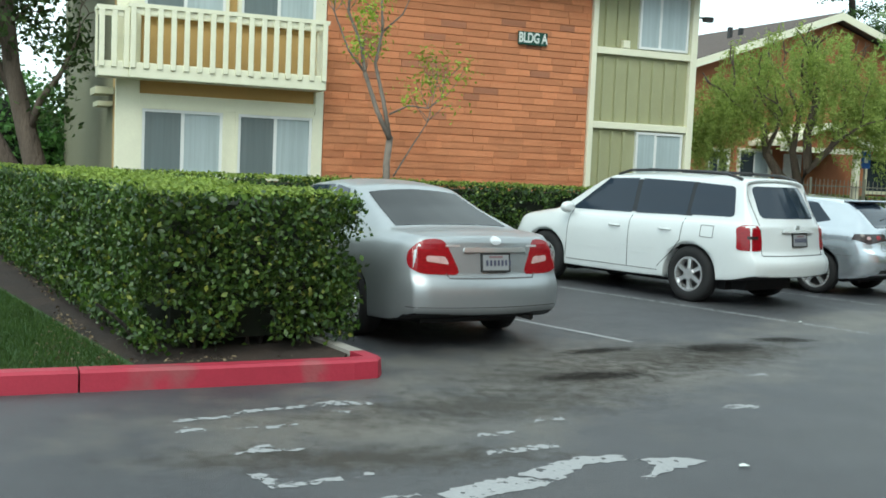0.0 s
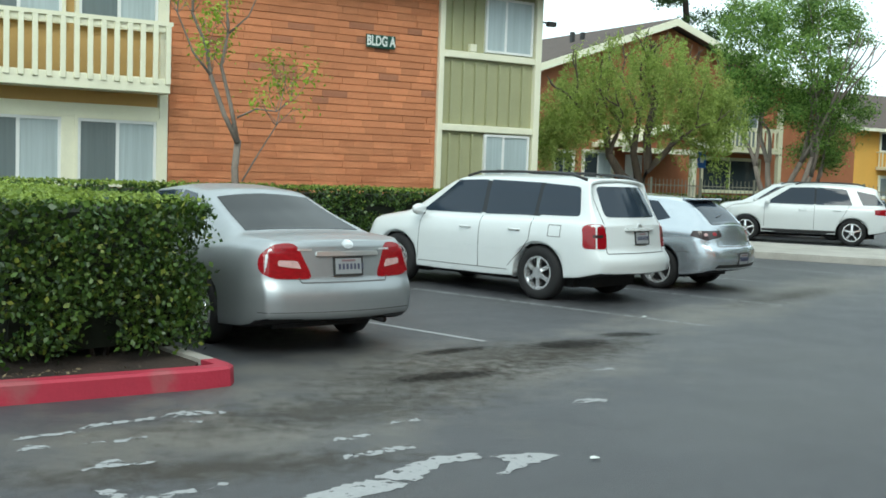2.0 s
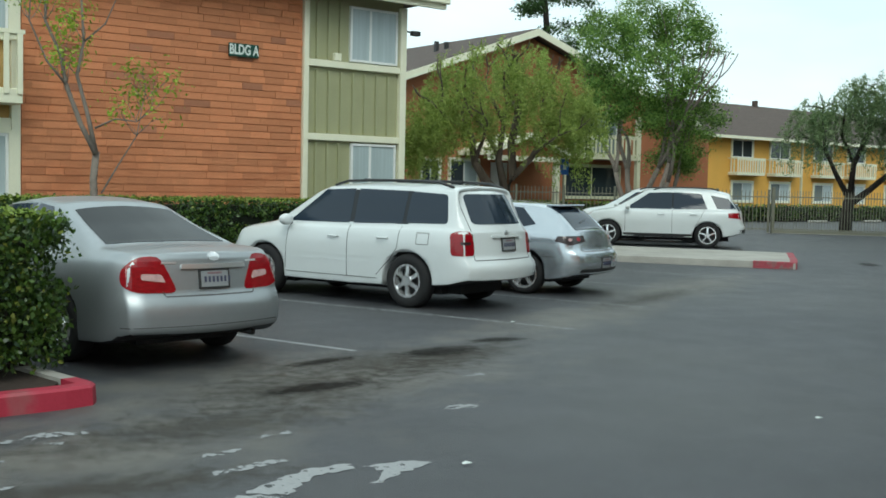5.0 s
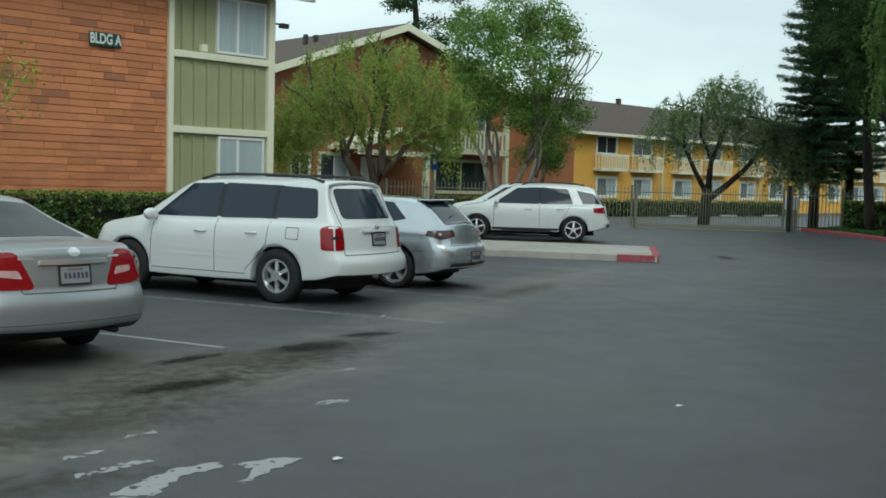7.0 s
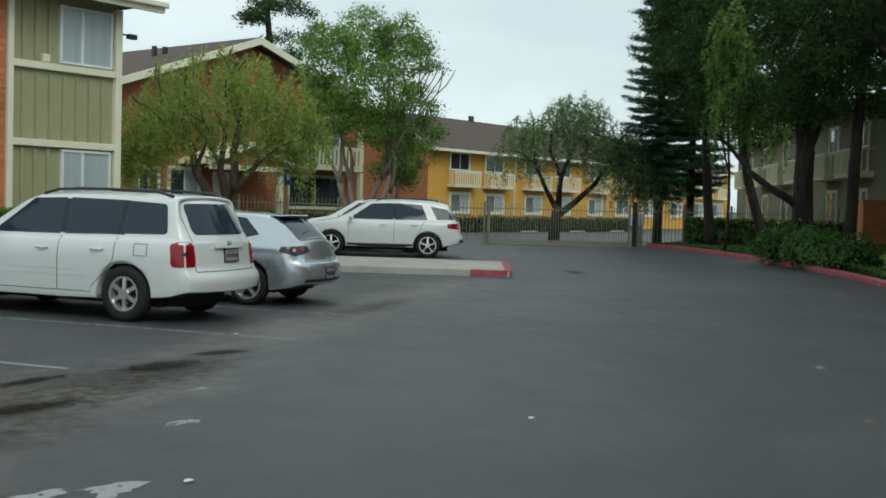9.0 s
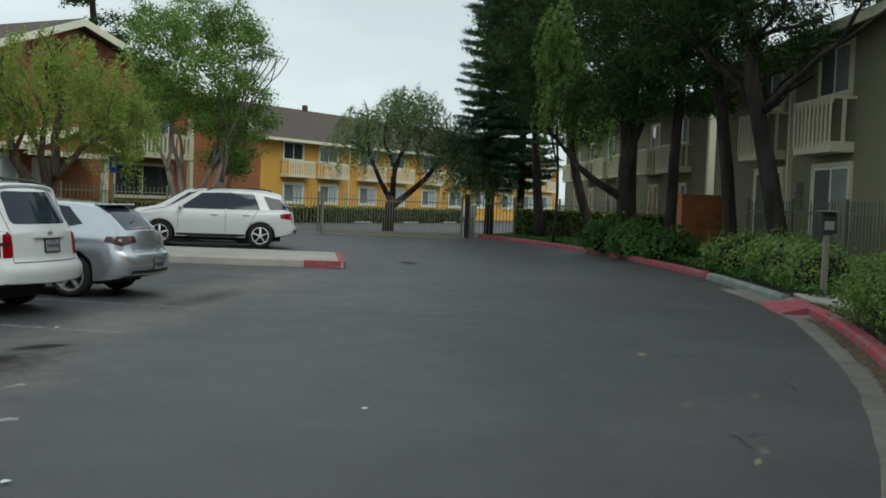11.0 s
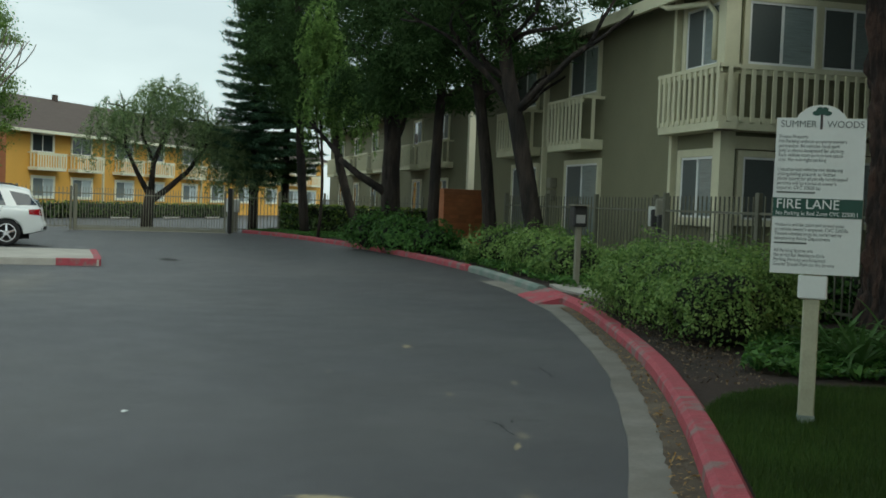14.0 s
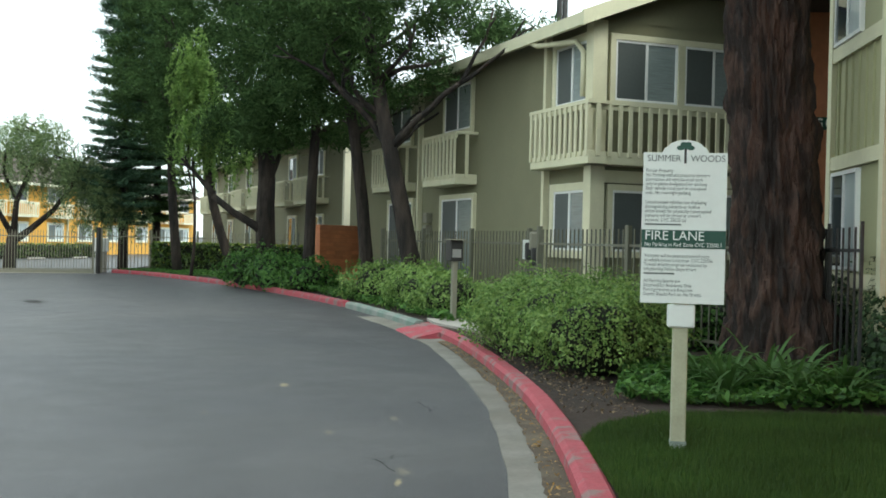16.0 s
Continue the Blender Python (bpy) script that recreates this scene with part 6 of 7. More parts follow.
make_tree("conifer_tree", "tall dark blue-green conifer with layered branches", (34.0, 39.6, 0.0), M_DARKBARK, L_SPRUCE, 14, conifer_wood(17.0, 0.26), conifer_crown(17.0, 2.2, 0.3))
make_tree("conifer_tree", "tall dark conifer behind the drive gate", (36.0, 39.6, 0.0), M_DARKBARK, L_PINE, 15, conifer_wood(13.0, 0.24), conifer_crown(13.0, 2.0, 0.4, 50))


# pines with leaning trunks along the drive
def pine_wood(way, length, r, crown_z, reach, extra=()):
    def wood(bm, rng):
        q0 = r * 0.72
        pts, d = limb(bm, (0, 0, -0.2), way, length, q0, q0 * 0.55, rng, 0.05, 0.02, 9, 10)
        for k in range(9):
            q = pts[5 + k % 5]
            a = k * 2.4
            branch_out(bm, q, (math.cos(a), math.sin(a), 0.45), reach * 0.62, q0 * 0.3, 1, rng, [], 2, 0.6, 0.6, 0.03)
        for z, w, ln, rr in extra:
            i = min(range(len(pts)), key=lambda j: abs(pts[j].z - z))
            branch_out(bm, pts[i], w, ln, rr * 0.75, 2, rng, [], 2, 0.5, 0.55, 0.05)
    return wood


def pine_crown(spots, per=90, n=88, size=0.04):
    def crown(rng):
        c = np.concatenate([cloud(rng, s[:3], s[3:6], max(8, int(n * s[3] * s[5] / 3)), 0.25) for s in spots])
        p = clump_points(rng, c, (0.22, 0.22, 0.14), per)
        return p, up_normals(len(p)), size, 6.0, 1.1
    return crown


DARK = "dark pine with rough leaning trunk"
make_tree("pine_tree", DARK + " and a long low limb", (22.42, 15.05, 0.1), M_DARKBARK, L_PINE, 21, pine_wood((-0.16, 0.12, 1), 7.5, 0.36, 6, 2.2, ((3.6, (-0.08, -0.86, 0.62), 2.8, 0.13), (4.2, (-0.5, 0.5, 0.7), 2.2, 0.12))), pine_crown([(-1.4, 1.1, 7.4, 2.2, 2.2, 1.7), (0.9, -0.7, 7.1, 1.6, 1.6, 0.8), (-0.5, 0.4, 5.8, 1.3, 1.3, 0.6), (-1.5, 1.2, 9.0, 2.2, 2.2, 1.2), (-0.4, -2.7, 6.4, 0.9, 0.9, 0.45)]))
make_tree("pine_tree", DARK, (24.12, 17.9, 0.1), M_DARKBARK, L_PINE, 22, pine_wood((-0.13, 0.1, 1), 8.5, 0.29, 6, 2.0), pine_crown([(-1.2, 1.0, 7.6, 2.2, 2.2, 2.2), (-0.2, 0.1, 5.7, 1.5, 1.5, 0.7), (-1.3, 1.0, 9.6, 2.4, 2.4, 1.2), (-1.4, 1.2, 5.6, 1.3, 1.3, 0.7)]))
make_tree("pine_tree", DARK, (25.7, 21.5, 0.1), M_DARKBARK, L_PINE, 23, pine_wood((-0.09, 0.07, 1), 9.0, 0.27, 6, 2.0), pine_crown([(-0.3, 0.2, 7.9, 2.4, 2.4, 2.4), (0.5, -0.3, 5.3, 1.8, 1.8, 0.9), (-1.0, 0.8, 5.0, 1.3, 1.3, 0.8), (-0.8, 0.6, 10.4, 2.4, 2.4, 1.2), (-1.2, 0.8, 5.9, 1.1, 1.1, 0.7)]))
make_tree("pine_tree", "gnarled old tree with thick twisted double trunk", (27.5, 24.7, 0.1), M_DARKBARK, L_PINE, 24, pine_wood((-0.16, 0.12, 1), 8.5, 0.52, 6, 2.2, ((1.6, (0.4, -0.3, 1.0), 2.2, 0.26), (1.8, (-0.7, 0.5, 0.9), 2.2, 0.22))), pine_crown([(-0.3, 0.2, 7.9, 1.9, 1.9, 2.2), (0.4, -0.2, 5.4, 1.5, 1.5, 0.9), (-1.1, 0.8, 5.2, 1.3, 1.3, 1.0), (-0.6, 0.5, 10.2, 2.2, 2.2, 1.4)]))
make_tree("pine_tree", DARK, (32.4, 31.0, 0.1), M_DARKBARK, L_PINE, 25, pine_wood((-0.14, 0.1, 1), 9.5, 0.3, 6, 2.4), pine_crown([(-1.2, 1.0, 7.6, 2.6, 2.6, 2.8), (-1.2, 1.0, 10.8, 2.6, 2.6, 1.4), (-0.5, 0.2, 5.2, 1.8, 1.8, 1.1), (0.9, -0.8, 5.6, 1.3, 1.3, 0.9)]))
make_tree("pine_tree", DARK, (32.5, 34.4, 0.1), M_DARKBARK, L_PINE, 26, pine_wood((-0.05, 0.1, 1), 11, 0.3, 6, 2.6), pine_crown([(-0.4, 1.0, 8.4, 2.4, 2.4, 3.4), (-0.4, 0.8, 12.0, 2.2, 2.2, 1.6)]))


# light green willow hanging between the pines
def willow_wood(bm, rng):
    tips = []
    branch_out(bm, (0, 0, -0.1), (0.05, -0.08, 1), 5.2, 0.07, 2, rng, tips, 3, 0.35, 0.4, 0.1, 0.05)


def willow_crown(rng):
    top = np.concatenate([cloud(rng, (-0.1, 0.1, 9.0), (0.45, 0.45, 0.7), 26, 0.2), cloud(rng, (0.05, -0.1, 7.8), (0.8, 0.8, 0.8), 60, 0.2), cloud(rng, (0.45, -0.6, 6.2), (1.5, 1.5, 0.8), 120, 0.2)])
    p = strands(rng, top, 2.0, 70, 0.3)
    return p, np.tile((0.5, -0.5, 0.3), (len(p), 1)), 0.06, 3.6, 0.7


make_tree("willow_tree", "slender willow with pale hanging foliage", (29.3, 30.3, 0.1), M_DARKBARK, L_WILLOW, 27, willow_wood, willow_crown)


# great ridged trunk beside the fire lane sign
def great_trunk(bm, rng):
    n, m = 150, 110
    rings = []
    for j in range(m + 1):
        z = -0.1 + 9.5 * (j / m) ** 1.25
        r = 0.475 - 0.008 * z + 0.34 * math.exp(-(z + 0.1) / 0.8)
        ring = []
        for k in range(n):
            a = k * math.tau / n
            s = Vector((math.cos(a) * 3.4, math.sin(a) * 3.4, z * 0.85))
            ridge = abs(noise.noise(s * 2.6)) * 0.17 + abs(noise.noise(Vector((s.x * 3.2, s.y * 3.2, z * 2.6)))) * 0.10 + noise.noise(Vector((s.x * 7, s.y * 7, z * 6))) * 0.025 + noise.noise(Vector((s.x * 0.5, s.y * 0.5, z * 0.4))) * 0.10
            rr = r + ridge - 0.04
            ring.append(bm.verts.new((rr * math.cos(a) - 0.030 * z, rr * math.sin(a) + 0.062 * z, z)))
        rings.append(ring)
    for a, b in zip(rings, rings[1:]):
        for k in range(n):
            bm.faces.new((a[k], a[(k + 1) % n], b[(k + 1) % n], b[k]))


def great_shading_crown(rng):
    # First cloud is unseen canopy, added off-centre to shade lawn, kerb and drive.
    c = np.concatenate([cloud(rng, (-4.4, -2.0, 9.6), (4.6, 4.4, 2.0), 330, 0.2), cloud(rng, (-2.2, 2.6, 6.1), (1.2, 0.9, 0.5), 12, 0.2), cloud(rng, (0.2, 1.6, 5.6), (0.5, 0.5, 0.7), 6, 0.2)])
    p = clump_points(rng, c, (0.3, 0.3, 0.2), 50)
    return p, up_normals(len(p)), 0.06, 3.4, 1.0


make_tree("conifer_tree", "massive old conifer with deeply ridged red-brown bark", (13.75, 3.72, 0.08), M_REDBARK, L_PINE, 28, great_trunk, great_shading_crown)


# dark tree at the end of building A
def side_wood(bm, rng):
    for way, r0, r1 in (([(0.0, 0, -0.1), (-0.08, 0, 0.7), (-0.42, 0.1, 1.8), (-0.72, 0.1, 3.0), (-0.85, 0, 4.6)], 0.26, 0.13), ([(-0.2, 0.1, 0.4), (-0.75, 0.2, 1.1), (-1.25, 0.2, 2.0), (-1.7, 0.2, 3.4)], 0.22, 0.10), ([(-0.40, 0.1, 1.7), (-0.15, 0, 2.4), (0.25, -0.1, 2.9), (0.45, -0.1, 3.3)], 0.09, 0.03), ([(-0.5, 0.3, -0.1), (-1.1, 0.4, 0.9), (-1.9, 0.5, 1.5)], 0.20, 0.12), ([(-0.6, 0.1, 2.4), (-1.1, 0.1, 3.3), (-1.2, 0, 4.4)], 0.10, 0.05)):
        n = len(way)
        tube(bm, [Vector(q) for q in way], [r0 + (r1 - r0) * i / (n - 1) for i in range(n)], 9)
        for k in range(3):
            a = rng.uniform(0, math.tau)
            branch_out(bm, way[-1 - k % 2], (math.cos(a) * 0.7, math.sin(a) * 0.7, 0.8), 0.9, r1 * 0.5, 1, rng, [], 2, 0.6, 0.7, 0.03)


def side_crown(rng):
    c = np.concatenate([cloud(rng, (-1.3, 0, 4.6), (1.6, 1.5, 1.4), 120, 0.3), cloud(rng, (0.35, 0, 3.3), (0.35, 0.4, 0.6), 12, 0.2), cloud(rng, (0.2, 0, 2.3), (0.25, 0.3, 0.3), 4, 0.2), cloud(rng, (-1.7, 0.5, 3.0), (0.6, 0.6, 0.5), 14, 0.2)])
    p = clump_points(rng, c, (0.2, 0.2, 0.22), 48)
    return p, p - np.array((-0.8, 0, 4.4)), 0.075, 1.8, 1.4


make_tree("shade_tree", "dark leaning tree with forked trunk by the building", (-7.55, 20.4, 0.1), M_BARK, L_SHADE, 31, side_wood, side_crown)


# young tree coming into leaf before the brick wall
def young_wood(bm, rng):
    for pts, r0, r1 in (([(0, 0), (0.01, 0.9), (-0.02, 1.5), (0.02, 1.95)], 0.062, 0.055), ([(0.02, 1.9), (-0.2, 2.35), (-0.42, 2.95), (-0.5, 3.4), (-0.72, 3.9), (-0.7, 4.9)], 0.045, 0.016), ([(0.02, 1.92), (-0.1, 2.5), (-0.26, 3.1), (-0.16, 3.6), (-0.22, 4.6)], 0.04, 0.014), ([(0.0, 2.3), (0.3, 2.45), (0.62, 2.42), (0.85, 2.6)], 0.018, 0.006), ([(0.1, 1.3), (0.35, 1.75), (0.62, 2.2), (0.72, 2.75)], 0.016, 0.006), ([(-0.42, 2.95), (-0.7, 3.3), (-0.95, 3.9), (-0.9, 4.5)], 0.022, 0.008), ([(-0.16, 3.6), (0.15, 3.9), (0.4, 4.5)], 0.018, 0.007)):
        n = len(pts)
        way = [Vector((x, rng.uniform(-0.1, 0.1) if i else 0, z)) for i, (x, z) in enumerate(pts)]
        tube(bm, way, [r0 + (r1 - r0) * i / (n - 1) for i in range(n)], 7)
        if way[-1].z > 2.4:
            for q in way[2:]:
                for k in range(3):
                    a = rng.uniform(0, math.tau)
                    branch_out(bm, q, (math.cos(a), math.sin(a), 0.9), 0.34, 0.007, 1, rng, bm_tips, 2, 0.7, 0.75, 0.08, 0.2)


bm_tips = []


def young_crown(rng):
    c = np.array([tuple(t) for t in bm_tips])
    p = clump_points(rng, c, (0.13, 0.13, 0.12), 9)
    return p, up_normals(len(p)), 0.043, 1.6, 1.2


make_tree("young_tree", "slender young tree with sparse yellow-green spring leaves", (-0.95, 17.4, 0.12), M_PALEBARK, L_SAPLING, 33, young_wood, young_crown)


# far stone pine over the orange house
def far_wood(bm, rng):
    pts, d = limb(bm, (0, 0, 0), (0.02, 0, 1), 13.5, 0.35, 0.12, rng, 0.02)
    for k in range(8):
        limb(bm, pts[4 + k % 3], (math.cos(k * 2.4), math.sin(k * 2.4), 0.35), 1.8, 0.06, 0.02, rng)


def far_crown(rng):
    c = cloud(rng, (0, 0, 10.9), (2.5, 2.1, 1.9), 26, 0.6)
    p = clump_points(rng, c, (0.30, 0.30, 0.19), 230)
    return p, up_normals(len(p)), 0.08, 2.4, 1.2


make_tree("pine_tree", "distant pine with dark tufted clumps above the roof", (21.2, 56.3, 0.0), M_DARKBARK, L_PINE, 35, far_wood, far_crown)

# ---- hedges, shrubs and ground cover ----
def box_points(rng, outline, z0, z1, density, top=True):
    """Random points on the sides and top of an upright prism, with outward normals."""
    P, N = [], []
    o = [np.array(p, float) for p in outline]
    for a, b in zip(o, o[1:] + o[:1]):
        d = b - a
        L = np.linalg.norm(d)
        nr = np.array((d[1], -d[0])) / L
        n = int(L * (z1 - z0) * density)
        t, z = rng.random(n), rng.random(n) ** 0.85
        P.append(np.stack([a[0] + d[0] * t, a[1] + d[1] * t, z0 + (z1 - z0) * z], 1) + np.stack([nr[0] * rng.normal(0.0, 0.05, n), nr[1] * rng.normal(0.0, 0.05, n), rng.normal(0, 0.02, n)], 1))
        N.append(np.tile((nr[0], nr[1], 0.25), (n, 1)))
    return np.concatenate(P), np.concatenate(N)


def inside(outline, p):
    x, y = p[:, 0], p[:, 1]
    c = np.zeros(len(p), bool)
    o = list(outline)
    for (ax, ay), (bx, by) in zip(o, o[1:] + o[:1]):
        hit = ((ay > y) != (by > y)) & (x < (bx - ax) * (y - ay) / (by - ay + 1e-12) + ax)
        c ^= hit
    return c


def area_points(rng, outline, n):
    o = np.array(outline, float)
    p = o.min(0) + rng.random((n, 2)) * (o.max(0) - o.min(0))
    return p[inside(outline, p)]


def hedge(outline, z0, z1, side_density, top_density, size, label, seed, core):
    """A clipped hedge: near-black core painted as inner shade, leafy sides and a paler leafy top. outline runs
    clockwise seen from above.
    """
    rng = np.random.default_rng(seed)
    h = thing("hedge", pose(0, 0, 0), label, "hedge")
    c = np.mean(np.array(outline), 0)
    part("foliage_core", slab(core, z1 - 0.10, (z1 - z0) * 0.86), M_INNERSHADE, h)
    p, n = box_points(rng, outline, z0 + 0.03, z1, side_density)
    inner = np.array((c[0], c[1], 0.0)) - p
    inner[:, 2] = 0
    deep = rng.random(len(p)) < 0.35
    p[deep] += (inner / np.linalg.norm(inner, axis=1)[:, None])[deep] * rng.uniform(0.05, 0.22, (deep.sum(), 1))
    keep = np.array([noise.noise(Vector((q[0] * 3.1, q[1] * 3.1, q[2] * 3.6))) for q in p]) > -0.30
    keep &= (p[:, 2] - z0) > 0.03 + 0.12 * rng.random(len(p))
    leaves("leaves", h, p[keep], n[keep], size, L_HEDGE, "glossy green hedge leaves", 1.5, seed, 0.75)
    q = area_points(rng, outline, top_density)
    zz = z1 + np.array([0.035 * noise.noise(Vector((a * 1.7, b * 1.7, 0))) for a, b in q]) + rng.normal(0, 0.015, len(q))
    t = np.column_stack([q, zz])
    # paler leaf colour on top carries the light from above
    leaves("top_leaves", h, t, up_normals(len(t)), size * 0.9, L_HEDGELIT, "clipped hedge top, its green painted paler for light from above", 1.5, seed + 1, 0.6)
    r = random.Random(seed)
    for k in range(12):
        bm = bmesh.new()
        f = r.random()
        a, b = np.array(outline[0]), np.array(outline[1])
        x, y = a + (b - a) * f
        x += (c[0] - x) * 0.10
        y += (c[1] - y) * 0.10
        limb(bm, (x, y, z0 - 0.03), (r.gauss(0, 0.3), r.gauss(0, 0.3), 1), 0.55, 0.022, 0.012, r, 0.15, 0, 4, 5)
        part("stem", bm, M_DARKBARK, h)
    return h


# near-black colour for the shade between leaves, in hedges and shrubs alike
M_INNERSHADE = mat("foliage_inner_shade", (0.010, 0.014, 0.006), rough=0.95, vary=0.3, scale=8)
# arm beside the saloon (front end nearest the drive), then the run along the building
HEDGE_1 = [(-2.12, 7.75), (-6.6, 15.6), (-4.95, 15.75), (-0.70, 8.83)]
hedge([HEDGE_1[3], HEDGE_1[0], HEDGE_1[1], HEDGE_1[2]], 0.12, 1.36, 3300, 60000, 0.033, "dense clipped green hedge ending at the red kerb", 41, [(-1.0, 9.05), (-2.08, 8.25), (-6.35, 15.6), (-4.95, 15.5)])
HEDGE_2 = [(7.2, 21.0), (-5.2, 15.75), (-6.2, 16.7), (6.8, 22.2)]
hedge(HEDGE_2, 0.12, 1.34, 1500, 34000, 0.04, "long clipped hedge in front of the apartment building", 43, [(7.1, 21.15), (-5.1, 15.95), (-6.0, 16.6), (6.8, 22.05)])
HEDGE_3 = [(51.5, 62.0), (23.5, 51.2), (23.1, 52.2), (51.1, 63.0)]
hedge(HEDGE_3, 0.0, 0.95, 120, 5000, 0.11, "low clipped hedge before the yellow building", 45, [(51.4, 62.15), (23.6, 51.4), (23.3, 52.1), (51.1, 62.9)])
HEDGE_4 = [(36.4, 30.0), (32.6, 36.0), (33.6, 37.2), (38.0, 30.4)]
hedge(HEDGE_4, 0.0, 1.35, 260, 4000, 0.09, "dark hedge behind the metal fence", 47, [(36.45, 30.2), (32.8, 36.0), (33.6, 37.0), (37.8, 30.5)])
HEDGE_5 = [(23.0, 42.4), (8.0, 44.3), (8.2, 45.4), (23.4, 43.5)]
hedge(HEDGE_5, 0.0, 1.1, 200, 5000, 0.09, "loose green hedge behind the metal fence", 49, [(22.9, 42.6), (8.1, 44.5), (8.3, 45.2), (23.2, 43.4)])


def shrub(label, spots, leaf, size, seed, per=900, name="shrub", core=True):
    """A loose shrub of overlapping leafy mounds. spots: x, y, z, radii."""
    rng = np.random.default_rng(seed)
    s = thing(name, pose(0, 0, 0), label, "shrub")
    P, N = [], []
    bm = bmesh.new()
    for x, y, z, rx, ry, rz in spots:
        n = int(per * rx * rz * 2.2)
        v = rng.normal(0, 1, (n, 3))
        v[:, 2] = np.abs(v[:, 2]) * 1.0 - 0.8 * rng.random(n)
        v /= np.linalg.norm(v, axis=1)[:, None]
        w = v * np.array((rx, ry, rz)) * rng.uniform(0.82, 1.10, (n, 1))
        lump = np.array([1 + 0.5 * noise.noise(Vector((x + a[0] * 3.0, y + a[1] * 3.0, a[2] * 3.0))) for a in w])[:, None]
        P.append(np.array((x, y, z)) + w * lump)
        N.append(v + np.array((0, 0, 0.5)))
        # a near-black solid fills each mound in place of its inner shade
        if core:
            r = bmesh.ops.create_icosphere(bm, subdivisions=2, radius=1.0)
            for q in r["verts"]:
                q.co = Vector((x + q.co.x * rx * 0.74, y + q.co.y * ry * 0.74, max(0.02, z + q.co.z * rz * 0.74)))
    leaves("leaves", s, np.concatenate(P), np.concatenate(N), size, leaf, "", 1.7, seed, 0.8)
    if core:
        part("foliage_core", bm, M_INNERSHADE, s, smooth=True)
    else:
        bm.free()
    return s


shrub("rounded light green shrub row beside the kerb", [(14.7, 8.2, 0.45, 0.5, 0.5, 0.5), (14.1, 7.7, 0.55, 0.75, 0.75, 0.6), (13.4, 7.1, 0.6, 0.85, 0.85, 0.66), (12.5, 6.2, 0.6, 0.8, 0.85, 0.64), (11.8, 5.45, 0.55, 0.75, 0.75, 0.6), (12.9, 5.6, 0.6, 0.8, 0.8, 0.62), (14.2, 6.6, 0.65, 0.9, 0.9, 0.62)], L_SHRUB, 0.031, 61, 6800)
shrub("loose green shrubs under the leaning pine", [(20.2, 13.4, 0.45, 0.9, 0.9, 0.62), (19.3, 12.2, 0.45, 0.8, 0.8, 0.6), (21.3, 14.4, 0.5, 0.9, 0.9, 0.68), (22.5, 16.3, 0.5, 1.0, 1.0, 0.65)], L_SHRUB, 0.05, 62, 2400)
shrub("rounded shrubs with bronze tips by the pines", [(25.6, 22.7, 0.5, 0.9, 0.9, 0.75), (26.6, 24.6, 0.5, 1.0, 1.0, 0.8), (24.9, 20.8, 0.45, 0.8, 0.8, 0.6)], L_IVY, 0.07, 63, 1500)
shrub("dark green bushes below the metal fence", [(17.3, 8.6, 0.4, 0.7, 0.7, 0.6), (16.6, 7.6, 0.4, 0.7, 0.7, 0.55), (15.9, 6.2, 0.4, 0.8, 0.8, 0.6), (16.4, 5.4, 0.4, 0.7, 0.7, 0.6)], L_IVY, 0.05, 64, 2000)
shrub("dark bushes along the foot of the sage wall", [(13.35, 2.3, 0.35, 0.65, 0.5, 0.95), (12.5, 1.85, 0.35, 0.65, 0.5, 0.9), (14.5, 3.1, 0.35, 0.6, 0.5, 0.95), (11.7, 1.4, 0.35, 0.6, 0.5, 0.85), (15.0, 4.3, 0.35, 0.6, 0.6, 0.9)], L_DARKBUSH, 0.045, 67, 2600)
shrub("small green bush behind the lawn", [(-9.5, 22.0, 0.4, 1.0, 0.9, 0.6), (-11.5, 24.0, 0.4, 1.2, 0.9, 0.7)], L_IVY, 0.07, 65, 1200)


def cover(name, outline, n, height, size, leaf, label, category, seed, length=1.6, spread=0.6, z=0.12):
    rng = np.random.default_rng(seed)
    q = area_points(rng, outline, n)
    hh = np.array([0.5 + 0.5 * noise.noise(Vector((a * 0.9, b * 0.9, 4))) for a, b in q])
    p = np.column_stack([q, z + 0.02 + height * hh * rng.random(len(q)) ** 0.6])
    ob = leaves(name, None, p, up_normals(len(p)), size, leaf, label, length, seed, spread)
    return tagged(ob, label, category, kind="stuff")


IVY = [(17.2, 11.0), (18.4, 12.6), (21.3, 16.3), (24.2, 20.4), (26.6, 24.4), (29.2, 29.4), (31.2, 29.6), (29.5, 24.0), (26.0, 19.0), (22.6, 14.6), (18.6, 10.2)]
cover("ivy", IVY, 52000, 0.34, 0.075, L_IVY, "trailing ivy covering the ground under the pines", "ivy", 71)
cover("ivy", [(9.9, 4.3), (10.9, 4.7), (12.3, 5.2), (13.2, 4.9), (15.2, 4.6), (16.0, 1.0), (13.2, 0.4), (10.6, 2.4)], 26000, 0.28, 0.065, L_IVY, "low ivy round the foot of the great trunk", "ivy", 72)
LAWN_R = [(2.0, 0.35), (4.6, 1.72), (6.3, 2.72), (7.6, 3.55), (8.3, 3.75), (9.2, 3.6), (9.8, 3.0), (10.3, 2.2), (11.0, 1.0), (12, -1), (8, -6), (0, -5)]
lone("lawn", slab(LAWN_R, 0.14, 0.2), M_LAWN, "shaded green lawn strip behind the kerb", "lawn", "structure")


